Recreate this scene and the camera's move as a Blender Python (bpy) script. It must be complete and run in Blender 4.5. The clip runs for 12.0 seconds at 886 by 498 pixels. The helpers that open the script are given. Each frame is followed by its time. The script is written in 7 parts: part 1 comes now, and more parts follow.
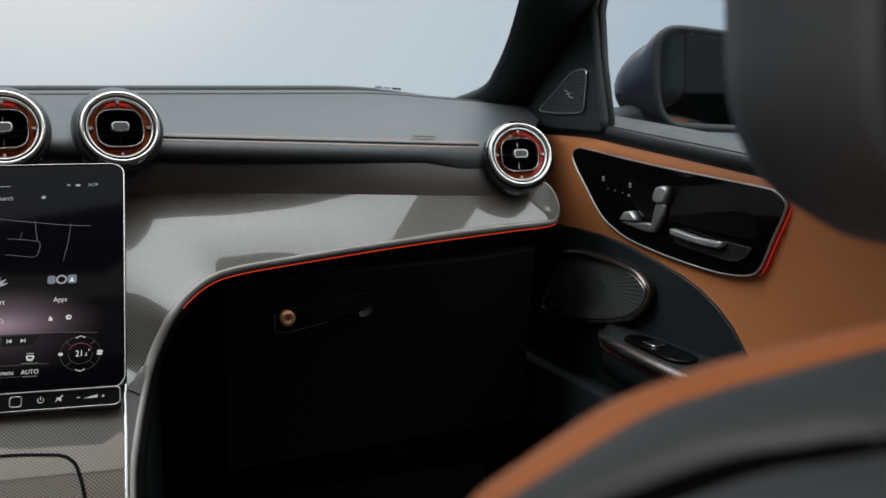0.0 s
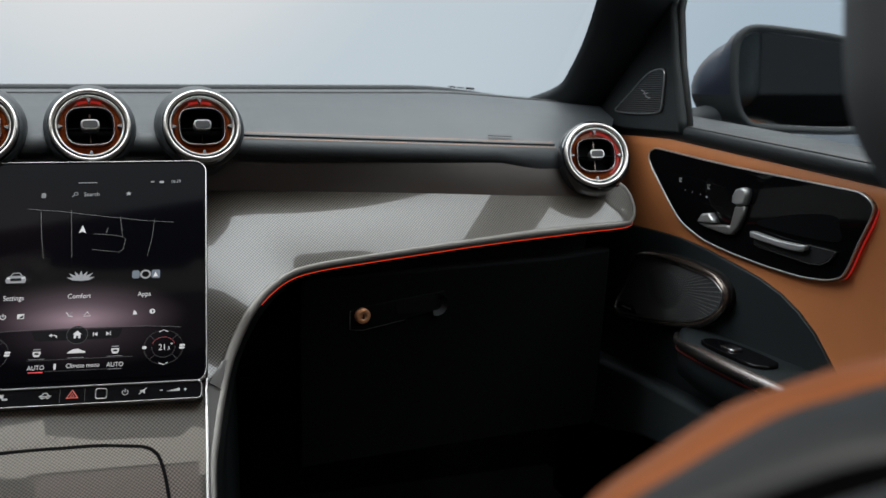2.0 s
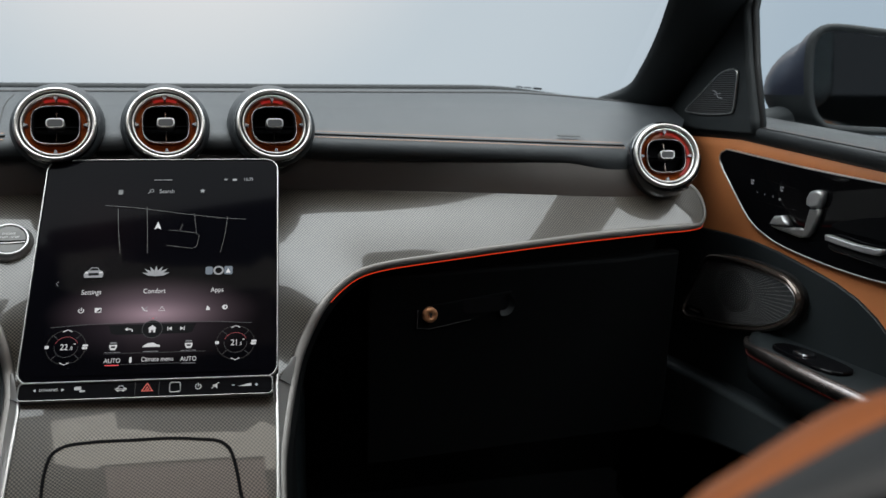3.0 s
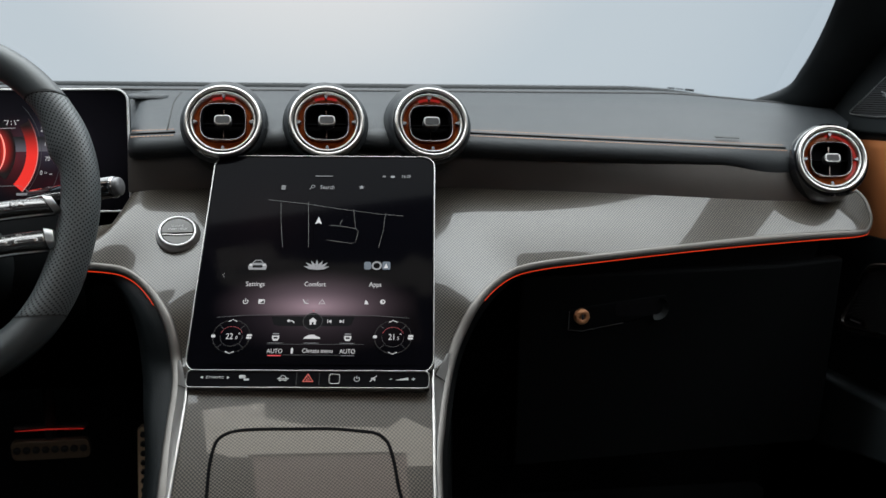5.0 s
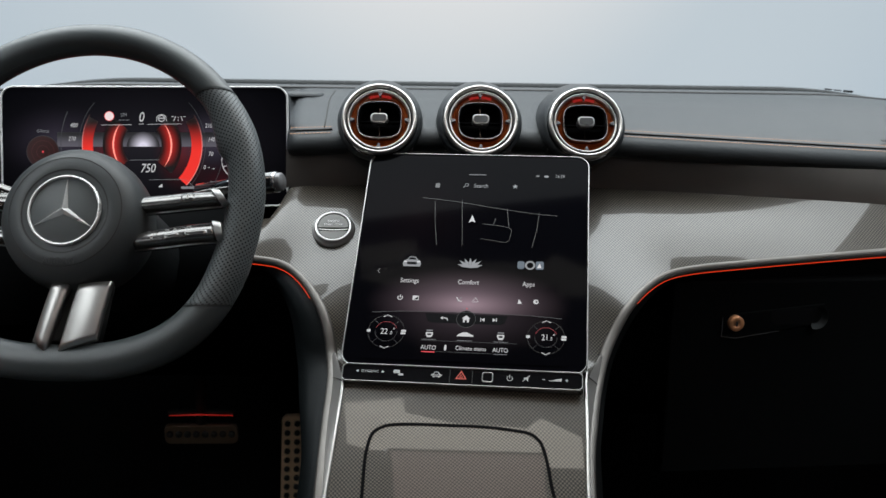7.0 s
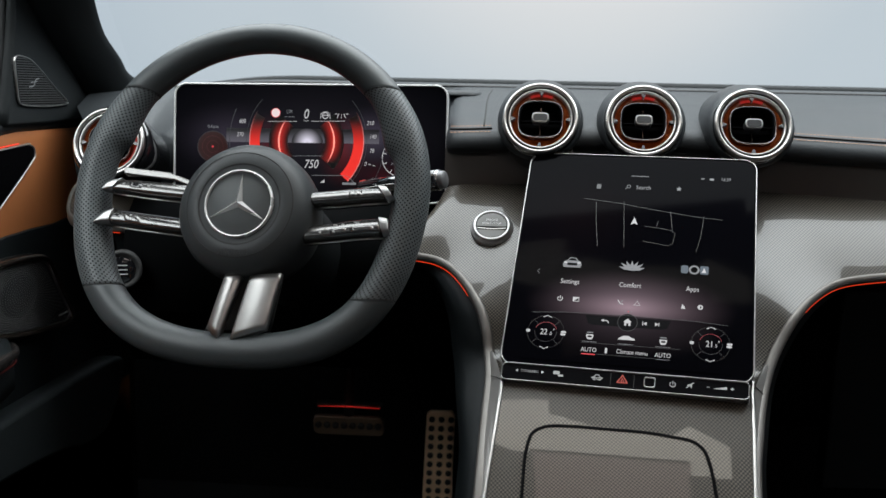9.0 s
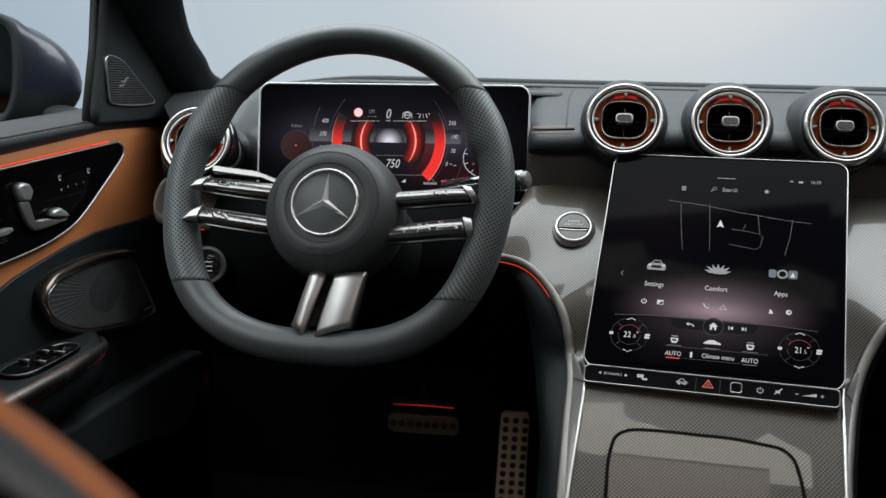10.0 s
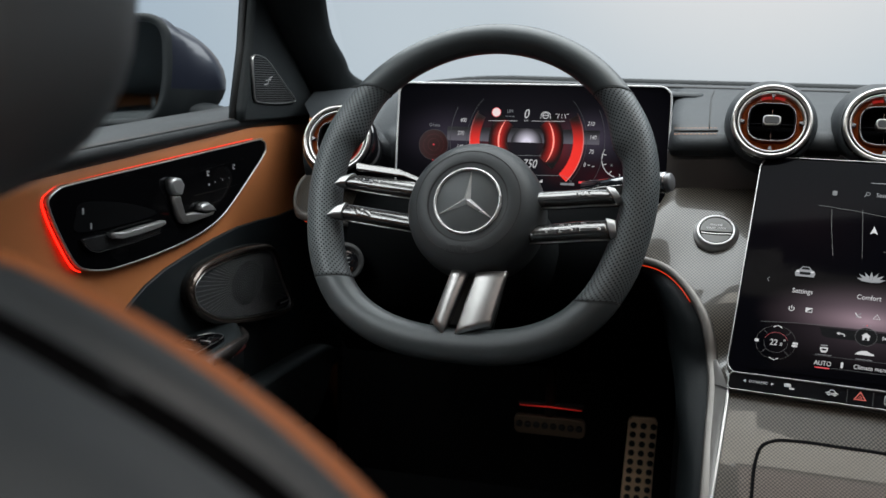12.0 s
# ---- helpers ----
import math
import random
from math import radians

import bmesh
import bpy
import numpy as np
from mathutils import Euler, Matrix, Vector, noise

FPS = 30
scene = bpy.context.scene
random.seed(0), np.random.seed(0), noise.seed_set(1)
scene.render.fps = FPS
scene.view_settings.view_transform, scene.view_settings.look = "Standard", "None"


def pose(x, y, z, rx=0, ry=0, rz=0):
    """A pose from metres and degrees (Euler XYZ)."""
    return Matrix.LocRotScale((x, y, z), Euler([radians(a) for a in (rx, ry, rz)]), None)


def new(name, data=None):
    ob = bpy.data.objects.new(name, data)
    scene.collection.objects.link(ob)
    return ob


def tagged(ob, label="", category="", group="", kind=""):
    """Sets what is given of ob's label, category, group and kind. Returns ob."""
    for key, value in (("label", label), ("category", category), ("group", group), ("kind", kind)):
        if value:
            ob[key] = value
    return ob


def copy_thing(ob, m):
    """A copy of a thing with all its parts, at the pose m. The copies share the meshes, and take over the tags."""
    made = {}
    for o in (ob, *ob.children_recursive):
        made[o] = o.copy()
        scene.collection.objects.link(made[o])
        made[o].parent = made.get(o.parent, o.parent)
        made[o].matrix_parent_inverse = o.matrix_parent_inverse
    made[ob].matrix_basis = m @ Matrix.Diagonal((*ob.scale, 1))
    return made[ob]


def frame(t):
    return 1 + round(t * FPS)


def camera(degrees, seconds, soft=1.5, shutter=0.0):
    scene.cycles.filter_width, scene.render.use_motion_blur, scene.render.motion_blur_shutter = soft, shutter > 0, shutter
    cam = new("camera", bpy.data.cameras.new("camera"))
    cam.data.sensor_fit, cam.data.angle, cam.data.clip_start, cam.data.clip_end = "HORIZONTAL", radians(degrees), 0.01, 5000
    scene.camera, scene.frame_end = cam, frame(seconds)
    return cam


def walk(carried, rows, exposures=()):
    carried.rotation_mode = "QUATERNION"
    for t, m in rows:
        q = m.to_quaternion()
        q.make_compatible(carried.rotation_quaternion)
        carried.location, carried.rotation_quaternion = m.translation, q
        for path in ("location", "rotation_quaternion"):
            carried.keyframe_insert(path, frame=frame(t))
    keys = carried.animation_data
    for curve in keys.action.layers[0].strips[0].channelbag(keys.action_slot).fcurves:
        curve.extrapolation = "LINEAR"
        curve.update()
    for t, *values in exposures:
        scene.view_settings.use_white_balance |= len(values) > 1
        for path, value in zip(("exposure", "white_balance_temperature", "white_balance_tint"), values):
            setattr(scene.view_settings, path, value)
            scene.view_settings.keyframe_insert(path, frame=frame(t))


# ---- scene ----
cam = camera(47.06, 12.0)
cam.data.dof.use_dof, cam.data.dof.focus_distance, cam.data.dof.aperture_fstop = True, 1.04, 8.0
ROWS = [
    (0, 0.0154, -0.2364, 1.0697, 81.01, 0.05, -22.66),
    (0.5, 0.0151, -0.2360, 1.0707, 80.96, 0.03, -22.43),
    (1, 0.0124, -0.2367, 1.0720, 80.90, -0.01, -21.64),
    (1.5, 0.0062, -0.2330, 1.0702, 80.97, -0.08, -20.59),
    (2, 0.0013, -0.2299, 1.0684, 81.04, -0.10, -19.12),
    (2.5, -0.0035, -0.2288, 1.0690, 81.00, -0.17, -17.61),
    (3, -0.0082, -0.2271, 1.0676, 81.05, -0.23, -15.73),
    (5, -0.0387, -0.2172, 1.0606, 81.30, -0.43, -8.63),
    (5.5, -0.0460, -0.2164, 1.0599, 81.31, -0.51, -6.95),
    (6, -0.0540, -0.2145, 1.0606, 81.24, -0.63, -5.13),
    (6.5, -0.0632, -0.2136, 1.0605, 81.20, -0.70, -3.54),
    (7, -0.0713, -0.2130, 1.0598, 81.21, -0.79, -1.72),
    (9, -0.1075, -0.2130, 1.0595, 81.03, -1.24, 5.41),
    (9.5, -0.1168, -0.2140, 1.0592, 81.01, -1.32, 7.15),
    (10, -0.1258, -0.2153, 1.0590, 80.96, -1.39, 9.08),
    (10.5, -0.1345, -0.2164, 1.0582, 80.94, -1.50, 10.89),
    (11, -0.1429, -0.2183, 1.0580, 80.89, -1.59, 12.76),
    (11.5, -0.1508, -0.2204, 1.0577, 80.84, -1.66, 14.42),
    (12, -0.1548, -0.2220, 1.0577, 80.81, -1.67, 15.37),
]
walk(cam, [(t, pose(x, y, z, rx, ry, rz)) for t, x, y, z, rx, ry, rz in ROWS])

# ---- light: a pale studio round the car, one large overhead softbox ----
world = bpy.data.worlds.new("studio")
scene.world = world
world.use_nodes = True
wt = world.node_tree
wt.nodes.clear()
w_out = wt.nodes.new("ShaderNodeOutputWorld")
w_bg = wt.nodes.new("ShaderNodeBackground")
w_geo = wt.nodes.new("ShaderNodeTexCoord")
w_dot = wt.nodes.new("ShaderNodeVectorMath")
w_dot.operation = "DOT_PRODUCT"
w_dot.inputs[1].default_value = Vector((0.03, 0.97, 0.26)).normalized()
w_ramp = wt.nodes.new("ShaderNodeValToRGB")
w_ramp.color_ramp.interpolation = "EASE"
e = w_ramp.color_ramp.elements
e[0].position, e[0].color = 0.0, (0.07, 0.075, 0.085, 1)
e[1].position, e[1].color = 1.0, (0.93, 0.93, 0.93, 1)
e_side = w_ramp.color_ramp.elements.new(0.62)
e_side.color = (0.115, 0.135, 0.15, 1)
e_far = w_ramp.color_ramp.elements.new(0.83)
e_far.color = (0.415, 0.52, 0.615, 1)
e_mid = w_ramp.color_ramp.elements.new(0.90)
e_mid.color = (0.465, 0.575, 0.675, 1)
e_near = w_ramp.color_ramp.elements.new(0.975)
e_near.color = (0.64, 0.725, 0.79, 1)
wt.links.new(w_geo.outputs["Generated"], w_dot.inputs[0])
w_map = wt.nodes.new("ShaderNodeMapRange")
w_map.inputs["From Min"].default_value = -1.0
wt.links.new(w_dot.outputs["Value"], w_map.inputs["Value"])
wt.links.new(w_map.outputs["Result"], w_ramp.inputs["Fac"])
wt.links.new(w_ramp.outputs["Color"], w_bg.inputs["Color"])
wt.links.new(w_bg.outputs["Background"], w_out.inputs["Surface"])
w_bg.inputs["Strength"].default_value = 0.84

soft = bpy.data.lights.new("softbox", "AREA")
soft.shape, soft.size, soft.size_y = "RECTANGLE", 5.2, 7.8
soft.energy, soft.color = 850.0, (0.94, 1.0, 1.02)
softbox = tagged(new("softbox", soft), "large overhead studio softbox above the car", "studio lamp")
softbox.matrix_basis = pose(0, -1.0, 3.1)

# ---- materials ----
def material(name, color, rough=0.5, metal=0.0, coat=0.0, grain=0.0, grain_scale=600.0, vary=0.15, vary_scale=14.0,
             spec=0.5, glow=None, glow_strength=0.0, coat_rough=0.05, cells=False):
    """A surface with colour, cloudy wear at a large scale and fine relief at a small one."""
    m = bpy.data.materials.new(name)
    m.use_nodes = True
    nt = m.node_tree
    b = nt.nodes["Principled BSDF"]
    b.inputs["Roughness"].default_value, b.inputs["Metallic"].default_value = rough, metal
    b.inputs["Coat Weight"].default_value, b.inputs["Coat Roughness"].default_value = coat, coat_rough
    b.inputs["Specular IOR Level"].default_value = spec
    tc = nt.nodes.new("ShaderNodeTexCoord")
    n1 = nt.nodes.new("ShaderNodeTexNoise")
    n1.inputs["Scale"].default_value, n1.inputs["Detail"].default_value = vary_scale, 5.0
    nt.links.new(tc.outputs["Object"], n1.inputs["Vector"])
    mix = nt.nodes.new("ShaderNodeMixRGB")
    mix.inputs["Color1"].default_value = (*[c * (1 - vary) for c in color], 1)
    mix.inputs["Color2"].default_value = (*[min(1, c * (1 + vary)) for c in color], 1)
    nt.links.new(n1.outputs["Fac"], mix.inputs["Fac"])
    nt.links.new(mix.outputs["Color"], b.inputs["Base Color"])
    rr = nt.nodes.new("ShaderNodeMapRange")
    rr.inputs["To Min"].default_value, rr.inputs["To Max"].default_value = max(0.02, rough * 0.85), min(1, rough * 1.15)
    nt.links.new(n1.outputs["Fac"], rr.inputs["Value"])
    nt.links.new(rr.outputs["Result"], b.inputs["Roughness"])
    if grain:
        n2 = nt.nodes.new("ShaderNodeTexVoronoi" if cells else "ShaderNodeTexNoise")
        n2.inputs["Scale"].default_value = grain_scale
        nt.links.new(tc.outputs["Object"], n2.inputs["Vector"])
        bump = nt.nodes.new("ShaderNodeBump")
        bump.inputs["Strength"].default_value, bump.inputs["Distance"].default_value = grain, 0.0006
        nt.links.new(n2.outputs[0], bump.inputs["Height"])
        nt.links.new(bump.outputs["Normal"], b.inputs["Normal"])
    if glow:
        b.inputs["Emission Color"].default_value, b.inputs["Emission Strength"].default_value = (*glow, 1), glow_strength
    return m


def glowing(name, color, strength):
    return material(name, (0.02, 0.02, 0.02), 0.4, glow=color, glow_strength=strength)


def uv_pattern(name, base, dark, pitch, kind, rough, coat=0.0, depth=0.0, spec=0.5, coat_rough=0.05):
    """A surface with a pattern laid along its own length and width, in metres: weave, perforation or fine slats."""
    m = material(name, base, rough, coat=coat, spec=spec, coat_rough=coat_rough)
    nt = m.node_tree
    b = nt.nodes["Principled BSDF"]
    tc = nt.nodes.new("ShaderNodeUVMap")
    sep = nt.nodes.new("ShaderNodeSeparateXYZ")
    nt.links.new(tc.outputs["UV"], sep.inputs[0])

    def op(kind_, a, c=None):
        n = nt.nodes.new("ShaderNodeMath")
        n.operation = kind_
        for i, v in enumerate((a, c)):
            if v is None:
                continue
            if isinstance(v, (int, float)):
                n.inputs[i].default_value = v
            else:
                nt.links.new(v, n.inputs[i])
        return n.outputs[0]

    k = 2 * math.pi / pitch
    u, v = sep.outputs["X"], sep.outputs["Y"]
    if kind == "weave":
        a = op("SINE", op("MULTIPLY", u, k))
        c = op("SINE", op("MULTIPLY", v, k))
        f = op("MULTIPLY", a, c)
        f = op("ADD", op("MULTIPLY", f, 2.2), 0.42)
    elif kind == "holes":
        a = op("SINE", op("MULTIPLY", u, k * 0.7071))
        c = op("SINE", op("MULTIPLY", v, k * 0.7071))
        f = op("GREATER_THAN", op("MULTIPLY", a, c), 0.50)
    else:
        f = op("GREATER_THAN", op("SINE", op("MULTIPLY", v, k)), 0.1)
    clamp = nt.nodes.new("ShaderNodeClamp")
    nt.links.new(f, clamp.inputs[0])
    mix = nt.nodes.new("ShaderNodeMixRGB")
    old = b.inputs["Base Color"].links[0].from_socket
    nt.links.new(old, mix.inputs["Color1"])
    mix.inputs["Color2"].default_value = (*dark, 1)
    nt.links.new(clamp.outputs[0], mix.inputs["Fac"])
    nt.links.new(mix.outputs["Color"], b.inputs["Base Color"])
    if kind != "weave":
        sp = nt.nodes.new("ShaderNodeMapRange")
        sp.inputs["To Min"].default_value, sp.inputs["To Max"].default_value = spec, 0.02
        nt.links.new(clamp.outputs[0], sp.inputs["Value"])
        nt.links.new(sp.outputs["Result"], b.inputs["Specular IOR Level"])
    if depth:
        bump = nt.nodes.new("ShaderNodeBump")
        bump.invert = True
        bump.inputs["Strength"].default_value, bump.inputs["Distance"].default_value = 1.0, depth
        nt.links.new(clamp.outputs[0], bump.inputs["Height"])
        nt.links.new(bump.outputs["Normal"], b.inputs["Normal"])
    return m


BLACK_LEATHER = material("black_leather", (0.0245, 0.0275, 0.0300), 0.48, grain=0.35, grain_scale=900, cells=True, spec=0.28)
DARK_PLASTIC = material("dark_plastic", (0.006, 0.0078, 0.0086), 0.58, grain=0.3, grain_scale=1500, spec=0.22)
# darker copy of the black leather, with the roof's shade put into the colour
BELT_SHADED = material("belt_shaded", (0.0125, 0.0140, 0.0150), 0.50, grain=0.35, grain_scale=900, cells=True, spec=0.25)
SAIL_PLASTIC = material("sail_plastic", (0.0135, 0.0160, 0.0170), 0.55, grain=0.3, grain_scale=1500, spec=0.25)
# darker than the upper pad leather; footwell shade is put into the colour
KNEE_SHADED = material("knee_shaded", (0.0060, 0.0080, 0.0090), 0.50, grain=0.3, grain_scale=900, cells=True, spec=0.12)
DOOR_LOWER = material("door_lower_leather", (0.0115, 0.0151, 0.0168), 0.50, grain=0.3, grain_scale=900, cells=True, spec=0.27)
# lightened colour makes up for light the lower dashboard keeps off the pocket
POCKET_LIT = material("map_pocket_lit", (0.030, 0.037, 0.040), 0.5, grain=0.3, grain_scale=1500, spec=0.3)
BROWN_LEATHER = material("brown_leather", (0.475, 0.168, 0.060), 0.52, grain=0.10, grain_scale=900, cells=True, spec=0.35)
WHEEL_LEATHER = material("wheel_leather", (0.046, 0.053, 0.0555), 0.43, grain=0.12, grain_scale=1100, cells=True, spec=0.45)
HUB_LEATHER = material("hub_leather", (0.036, 0.040, 0.042), 0.50, grain=0.10, grain_scale=1100, cells=True, spec=0.42)
# black hide set to a lighter grey: its sheen is put into the colour
HEAD_LEATHER_LIT = material("headrest_leather_lit", (0.098, 0.113, 0.121), 0.55, grain=0.04, grain_scale=900, cells=True, spec=0.35)
MATT_SILVER = material("matt_silver", (0.45, 0.45, 0.45), 0.38, 0.75, vary=0.05, vary_scale=60)
DULL_SILVER = material("dull_silver", (0.24, 0.235, 0.23), 0.40, 0.75, vary=0.06, vary_scale=60)
SCOOP_DARK = material("scoop_dark", (0.020, 0.020, 0.021), 0.18, spec=0.5)
STAR_METAL = material("star_metal", (0.74, 0.73, 0.72), 0.27, 0.65, vary=0.03)
RIM_GREY = material("rim_grey", (0.36, 0.355, 0.35), 0.38, 1.0, vary=0.05)
SPEAKER_RIM = material("speaker_rim_metal", (0.26, 0.225, 0.215), 0.25, 1.0, vary=0.06)
RING_METAL = material("ring_metal", (0.53, 0.515, 0.495), 0.31, 1.0, vary=0.05, vary_scale=40)
# the warm tint puts the speaker rim's copper reflections into its colour
SPEAKER_DARK = material("speaker_dark", (0.105, 0.083, 0.070), 0.24, 0.8, coat=0.4, vary=0.06)
BAR_METAL = material("bar_metal", (0.52, 0.46, 0.44), 0.26, 1.0, vary=0.06, vary_scale=40)
GREY_LEATHER = material("grey_leather", (0.0540, 0.0665, 0.0745), 0.50, grain=0.06, grain_scale=900, cells=True)
# near-black: the shade low on the dashboard is put into this colour
SHADE_BLACK = material("shade_black", (0.0018, 0.0021, 0.0023), 0.8, grain=0.25, grain_scale=1500, spec=0.035)
PIANO = material("piano_black", (0.006, 0.006, 0.007), 0.06, coat=1.0, spec=0.5, vary=0.05)
DOOR_GLOSS = material("door_gloss", (0.0025, 0.0025, 0.003), 0.06, spec=0.10, vary=0.05)
LED_SPILL = glowing("led_spill", (1.0, 0.012, 0.005), 3.6)
LED_SOFT = glowing("led_soft", (1.0, 0.022, 0.007), 1.7)
BEZEL_METAL = material("bezel_metal", (0.62, 0.61, 0.595), 0.30, 0.85, vary=0.04)
RIM_SILVER = material("rim_silver", (0.62, 0.62, 0.615), 0.35, 0.25, vary=0.04)
STRIP_METAL = material("strip_metal", (0.165, 0.155, 0.145), 0.56, 1.0, vary=0.05, vary_scale=60)
BLADE_SILVER = material("blade_silver", (0.23, 0.224, 0.216), 0.48, 0.15, vary=0.05, vary_scale=60)
GLOSS_DARK = material("gloss_dark", (0.112, 0.101, 0.094), 0.36, 0.75, coat=0.2, spec=0.5)
SATIN = material("satin_silver", (0.44, 0.43, 0.415), 0.34, 1.0, vary=0.05, vary_scale=60)
DARK_CHROME = material("dark_chrome", (0.30, 0.30, 0.31), 0.24, 1.0, vary=0.05)
BRUSHED = material("brushed_steel", (0.40, 0.39, 0.38), 0.36, 1.0, grain=0.04, grain_scale=300, vary=0.04, vary_scale=25)
SPOKE_BLACK = material("spoke_black", (0.155, 0.151, 0.147), 0.22, 0.85, spec=0.6, vary=0.05)
SPOKE_KEY = material("spoke_key", (0.16, 0.155, 0.15), 0.22, 0.8, spec=0.6, vary=0.05)
# accelerator steel, brightened in colour to look lit in the dim footwell
LIT_STEEL = material("lit_steel", (0.80, 0.56, 0.36), 0.45, 0.25, grain=0.2, grain_scale=200, vary=0.2, vary_scale=30)
CARBON = uv_pattern("carbon_weave", (0.007, 0.0062, 0.005), (0.088, 0.0755, 0.060), 0.0036, "weave", 0.38, coat=0.55, spec=0.30, coat_rough=0.015)
GRIP = uv_pattern("perforated_leather", (0.080, 0.090, 0.094), (0.006, 0.006, 0.006), 0.0032, "holes", 0.46, depth=0.0004)
GRILLE = uv_pattern("speaker_mesh", (0.036, 0.039, 0.041), (0.004, 0.004, 0.004), 0.0022, "holes", 0.35, depth=0.0005)
SLATS = uv_pattern("tweeter_slats", (0.035, 0.035, 0.036), (0.003, 0.003, 0.003), 0.0028, "slats", 0.35, depth=0.0006)
AMBER = material("amber_ring", (0.185, 0.046, 0.011), 0.22, coat=0.6, spec=0.35, vary=0.6, vary_scale=70, glow=(1.0, 0.10, 0.02), glow_strength=0.012)
LED_RED = glowing("led_red", (1.0, 0.06, 0.015), 0.65)
LED_HOT = glowing("led_hot", (1.0, 0.04, 0.03), 0.28)
LED_RING = glowing("led_ring", (1.0, 0.035, 0.02), 0.24)
THREAD = material("brown_thread", (0.32, 0.16, 0.08), 0.7, grain=0.3)
PAINT = material("blue_grey_paint", (0.010, 0.012, 0.020), 0.30, 0.3, coat=0.3)
HEADLINER = material("headliner", (0.072, 0.070, 0.068), 0.9, grain=0.4)
# far darker than real carpet: the colour keeps the footwells in shade
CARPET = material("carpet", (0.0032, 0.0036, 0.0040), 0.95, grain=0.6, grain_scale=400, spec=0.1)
# near-black for joints and hollows; the hollows' shade is in the colour
DEEP = material("deep_black", (0.003, 0.003, 0.0035), 0.9, spec=0.05)
BUTTON = material("button_black", (0.008, 0.008, 0.009), 0.17, spec=0.6)
# the same steel for the brake, darkened because that pedal lies in shadow
SHADED_STEEL = material("shaded_steel", (0.13, 0.09, 0.06), 0.45, 0.3, grain=0.2, grain_scale=200, vary=0.2, vary_scale=30)
LOCK_COPPER = material("lock_copper", (0.46, 0.22, 0.11), 0.4, 0.6)
KNOB_FACE = material("knob_face", (0.040, 0.040, 0.041), 0.5, grain=0.3, grain_scale=1500, spec=0.2)
RUBBER = material("rubber", (0.012, 0.012, 0.012), 0.7)
STUDIO_FLOOR = material("studio_floor", (0.55, 0.57, 0.60), 0.6, grain=0.1, grain_scale=40, vary=0.04, vary_scale=0.6)
EMBOSS_GREY = material("badge_grey", (0.070, 0.077, 0.080), 0.5)
LED_DIM = glowing("led_dim", (1.0, 0.05, 0.03), 0.035)
UI_ROAD = glowing("ui_road", (0.6, 0.65, 0.75), 0.0024)
EMBOSS = material("embossed", (0.022, 0.023, 0.024), 0.5)
# darker than real mirror glass: the dark of what it reflects is in the colour
MIRROR = material("mirror_glass", (0.26, 0.285, 0.29), 0.02, 1.0, vary=0.0)
UI_WHITE = glowing("ui_white", (0.92, 0.92, 0.95), 0.58)
UI_GREY = glowing("ui_grey", (0.75, 0.78, 0.85), 0.25)
UI_DIM = glowing("ui_dim", (0.6, 0.65, 0.75), 0.042)
UI_RED = glowing("ui_red", (1.0, 0.06, 0.08), 0.8)
UI_WINE = glowing("ui_wine", (0.9, 0.05, 0.09), 0.28)
UI_DARK = material("ui_dark", (0.003, 0.003, 0.004), 0.5, spec=0.05, vary=0.0)
UI_BLUE = glowing("ui_blue", (0.35, 0.55, 0.8), 0.13)
MARK_GREY = material("grey_print", (0.30, 0.30, 0.30), 0.5)
SCOOP_GREY = material("scoop_grey", (0.16, 0.16, 0.165), 0.38, 0.5)
PRINT_WHITE = material("white_print", (0.45, 0.45, 0.45), 0.5)


def glass(name, tint, gloss):
    m = bpy.data.materials.new(name)
    m.use_nodes = True
    nt = m.node_tree
    nt.nodes.clear()
    out = nt.nodes.new("ShaderNodeOutputMaterial")
    tr = nt.nodes.new("ShaderNodeBsdfTransparent")
    tr.inputs["Color"].default_value = (*tint, 1)
    gl = nt.nodes.new("ShaderNodeBsdfGlossy")
    gl.inputs["Roughness"].default_value = 0.02
    fr = nt.nodes.new("ShaderNodeFresnel")
    fr.inputs["IOR"].default_value = gloss
    mx = nt.nodes.new("ShaderNodeMixShader")
    nt.links.new(fr.outputs[0], mx.inputs[0])
    nt.links.new(tr.outputs[0], mx.inputs[1])
    nt.links.new(gl.outputs[0], mx.inputs[2])
    nt.links.new(mx.outputs[0], out.inputs["Surface"])
    return m


GLASS = glass("window_glass", (0.98, 0.985, 0.985), 1.03)
# tints of the unseen roof panes set how bright and warm their reflections are
FRONT_PANE = glass("front_roof_glass", (0.86, 0.81, 0.75), 1.03)
MID_PANE = glass("middle_roof_glass", (0.50, 0.42, 0.395), 1.03)
ROOF_GLASS = glass("roof_glass", (0.60, 0.55, 0.525), 1.05)


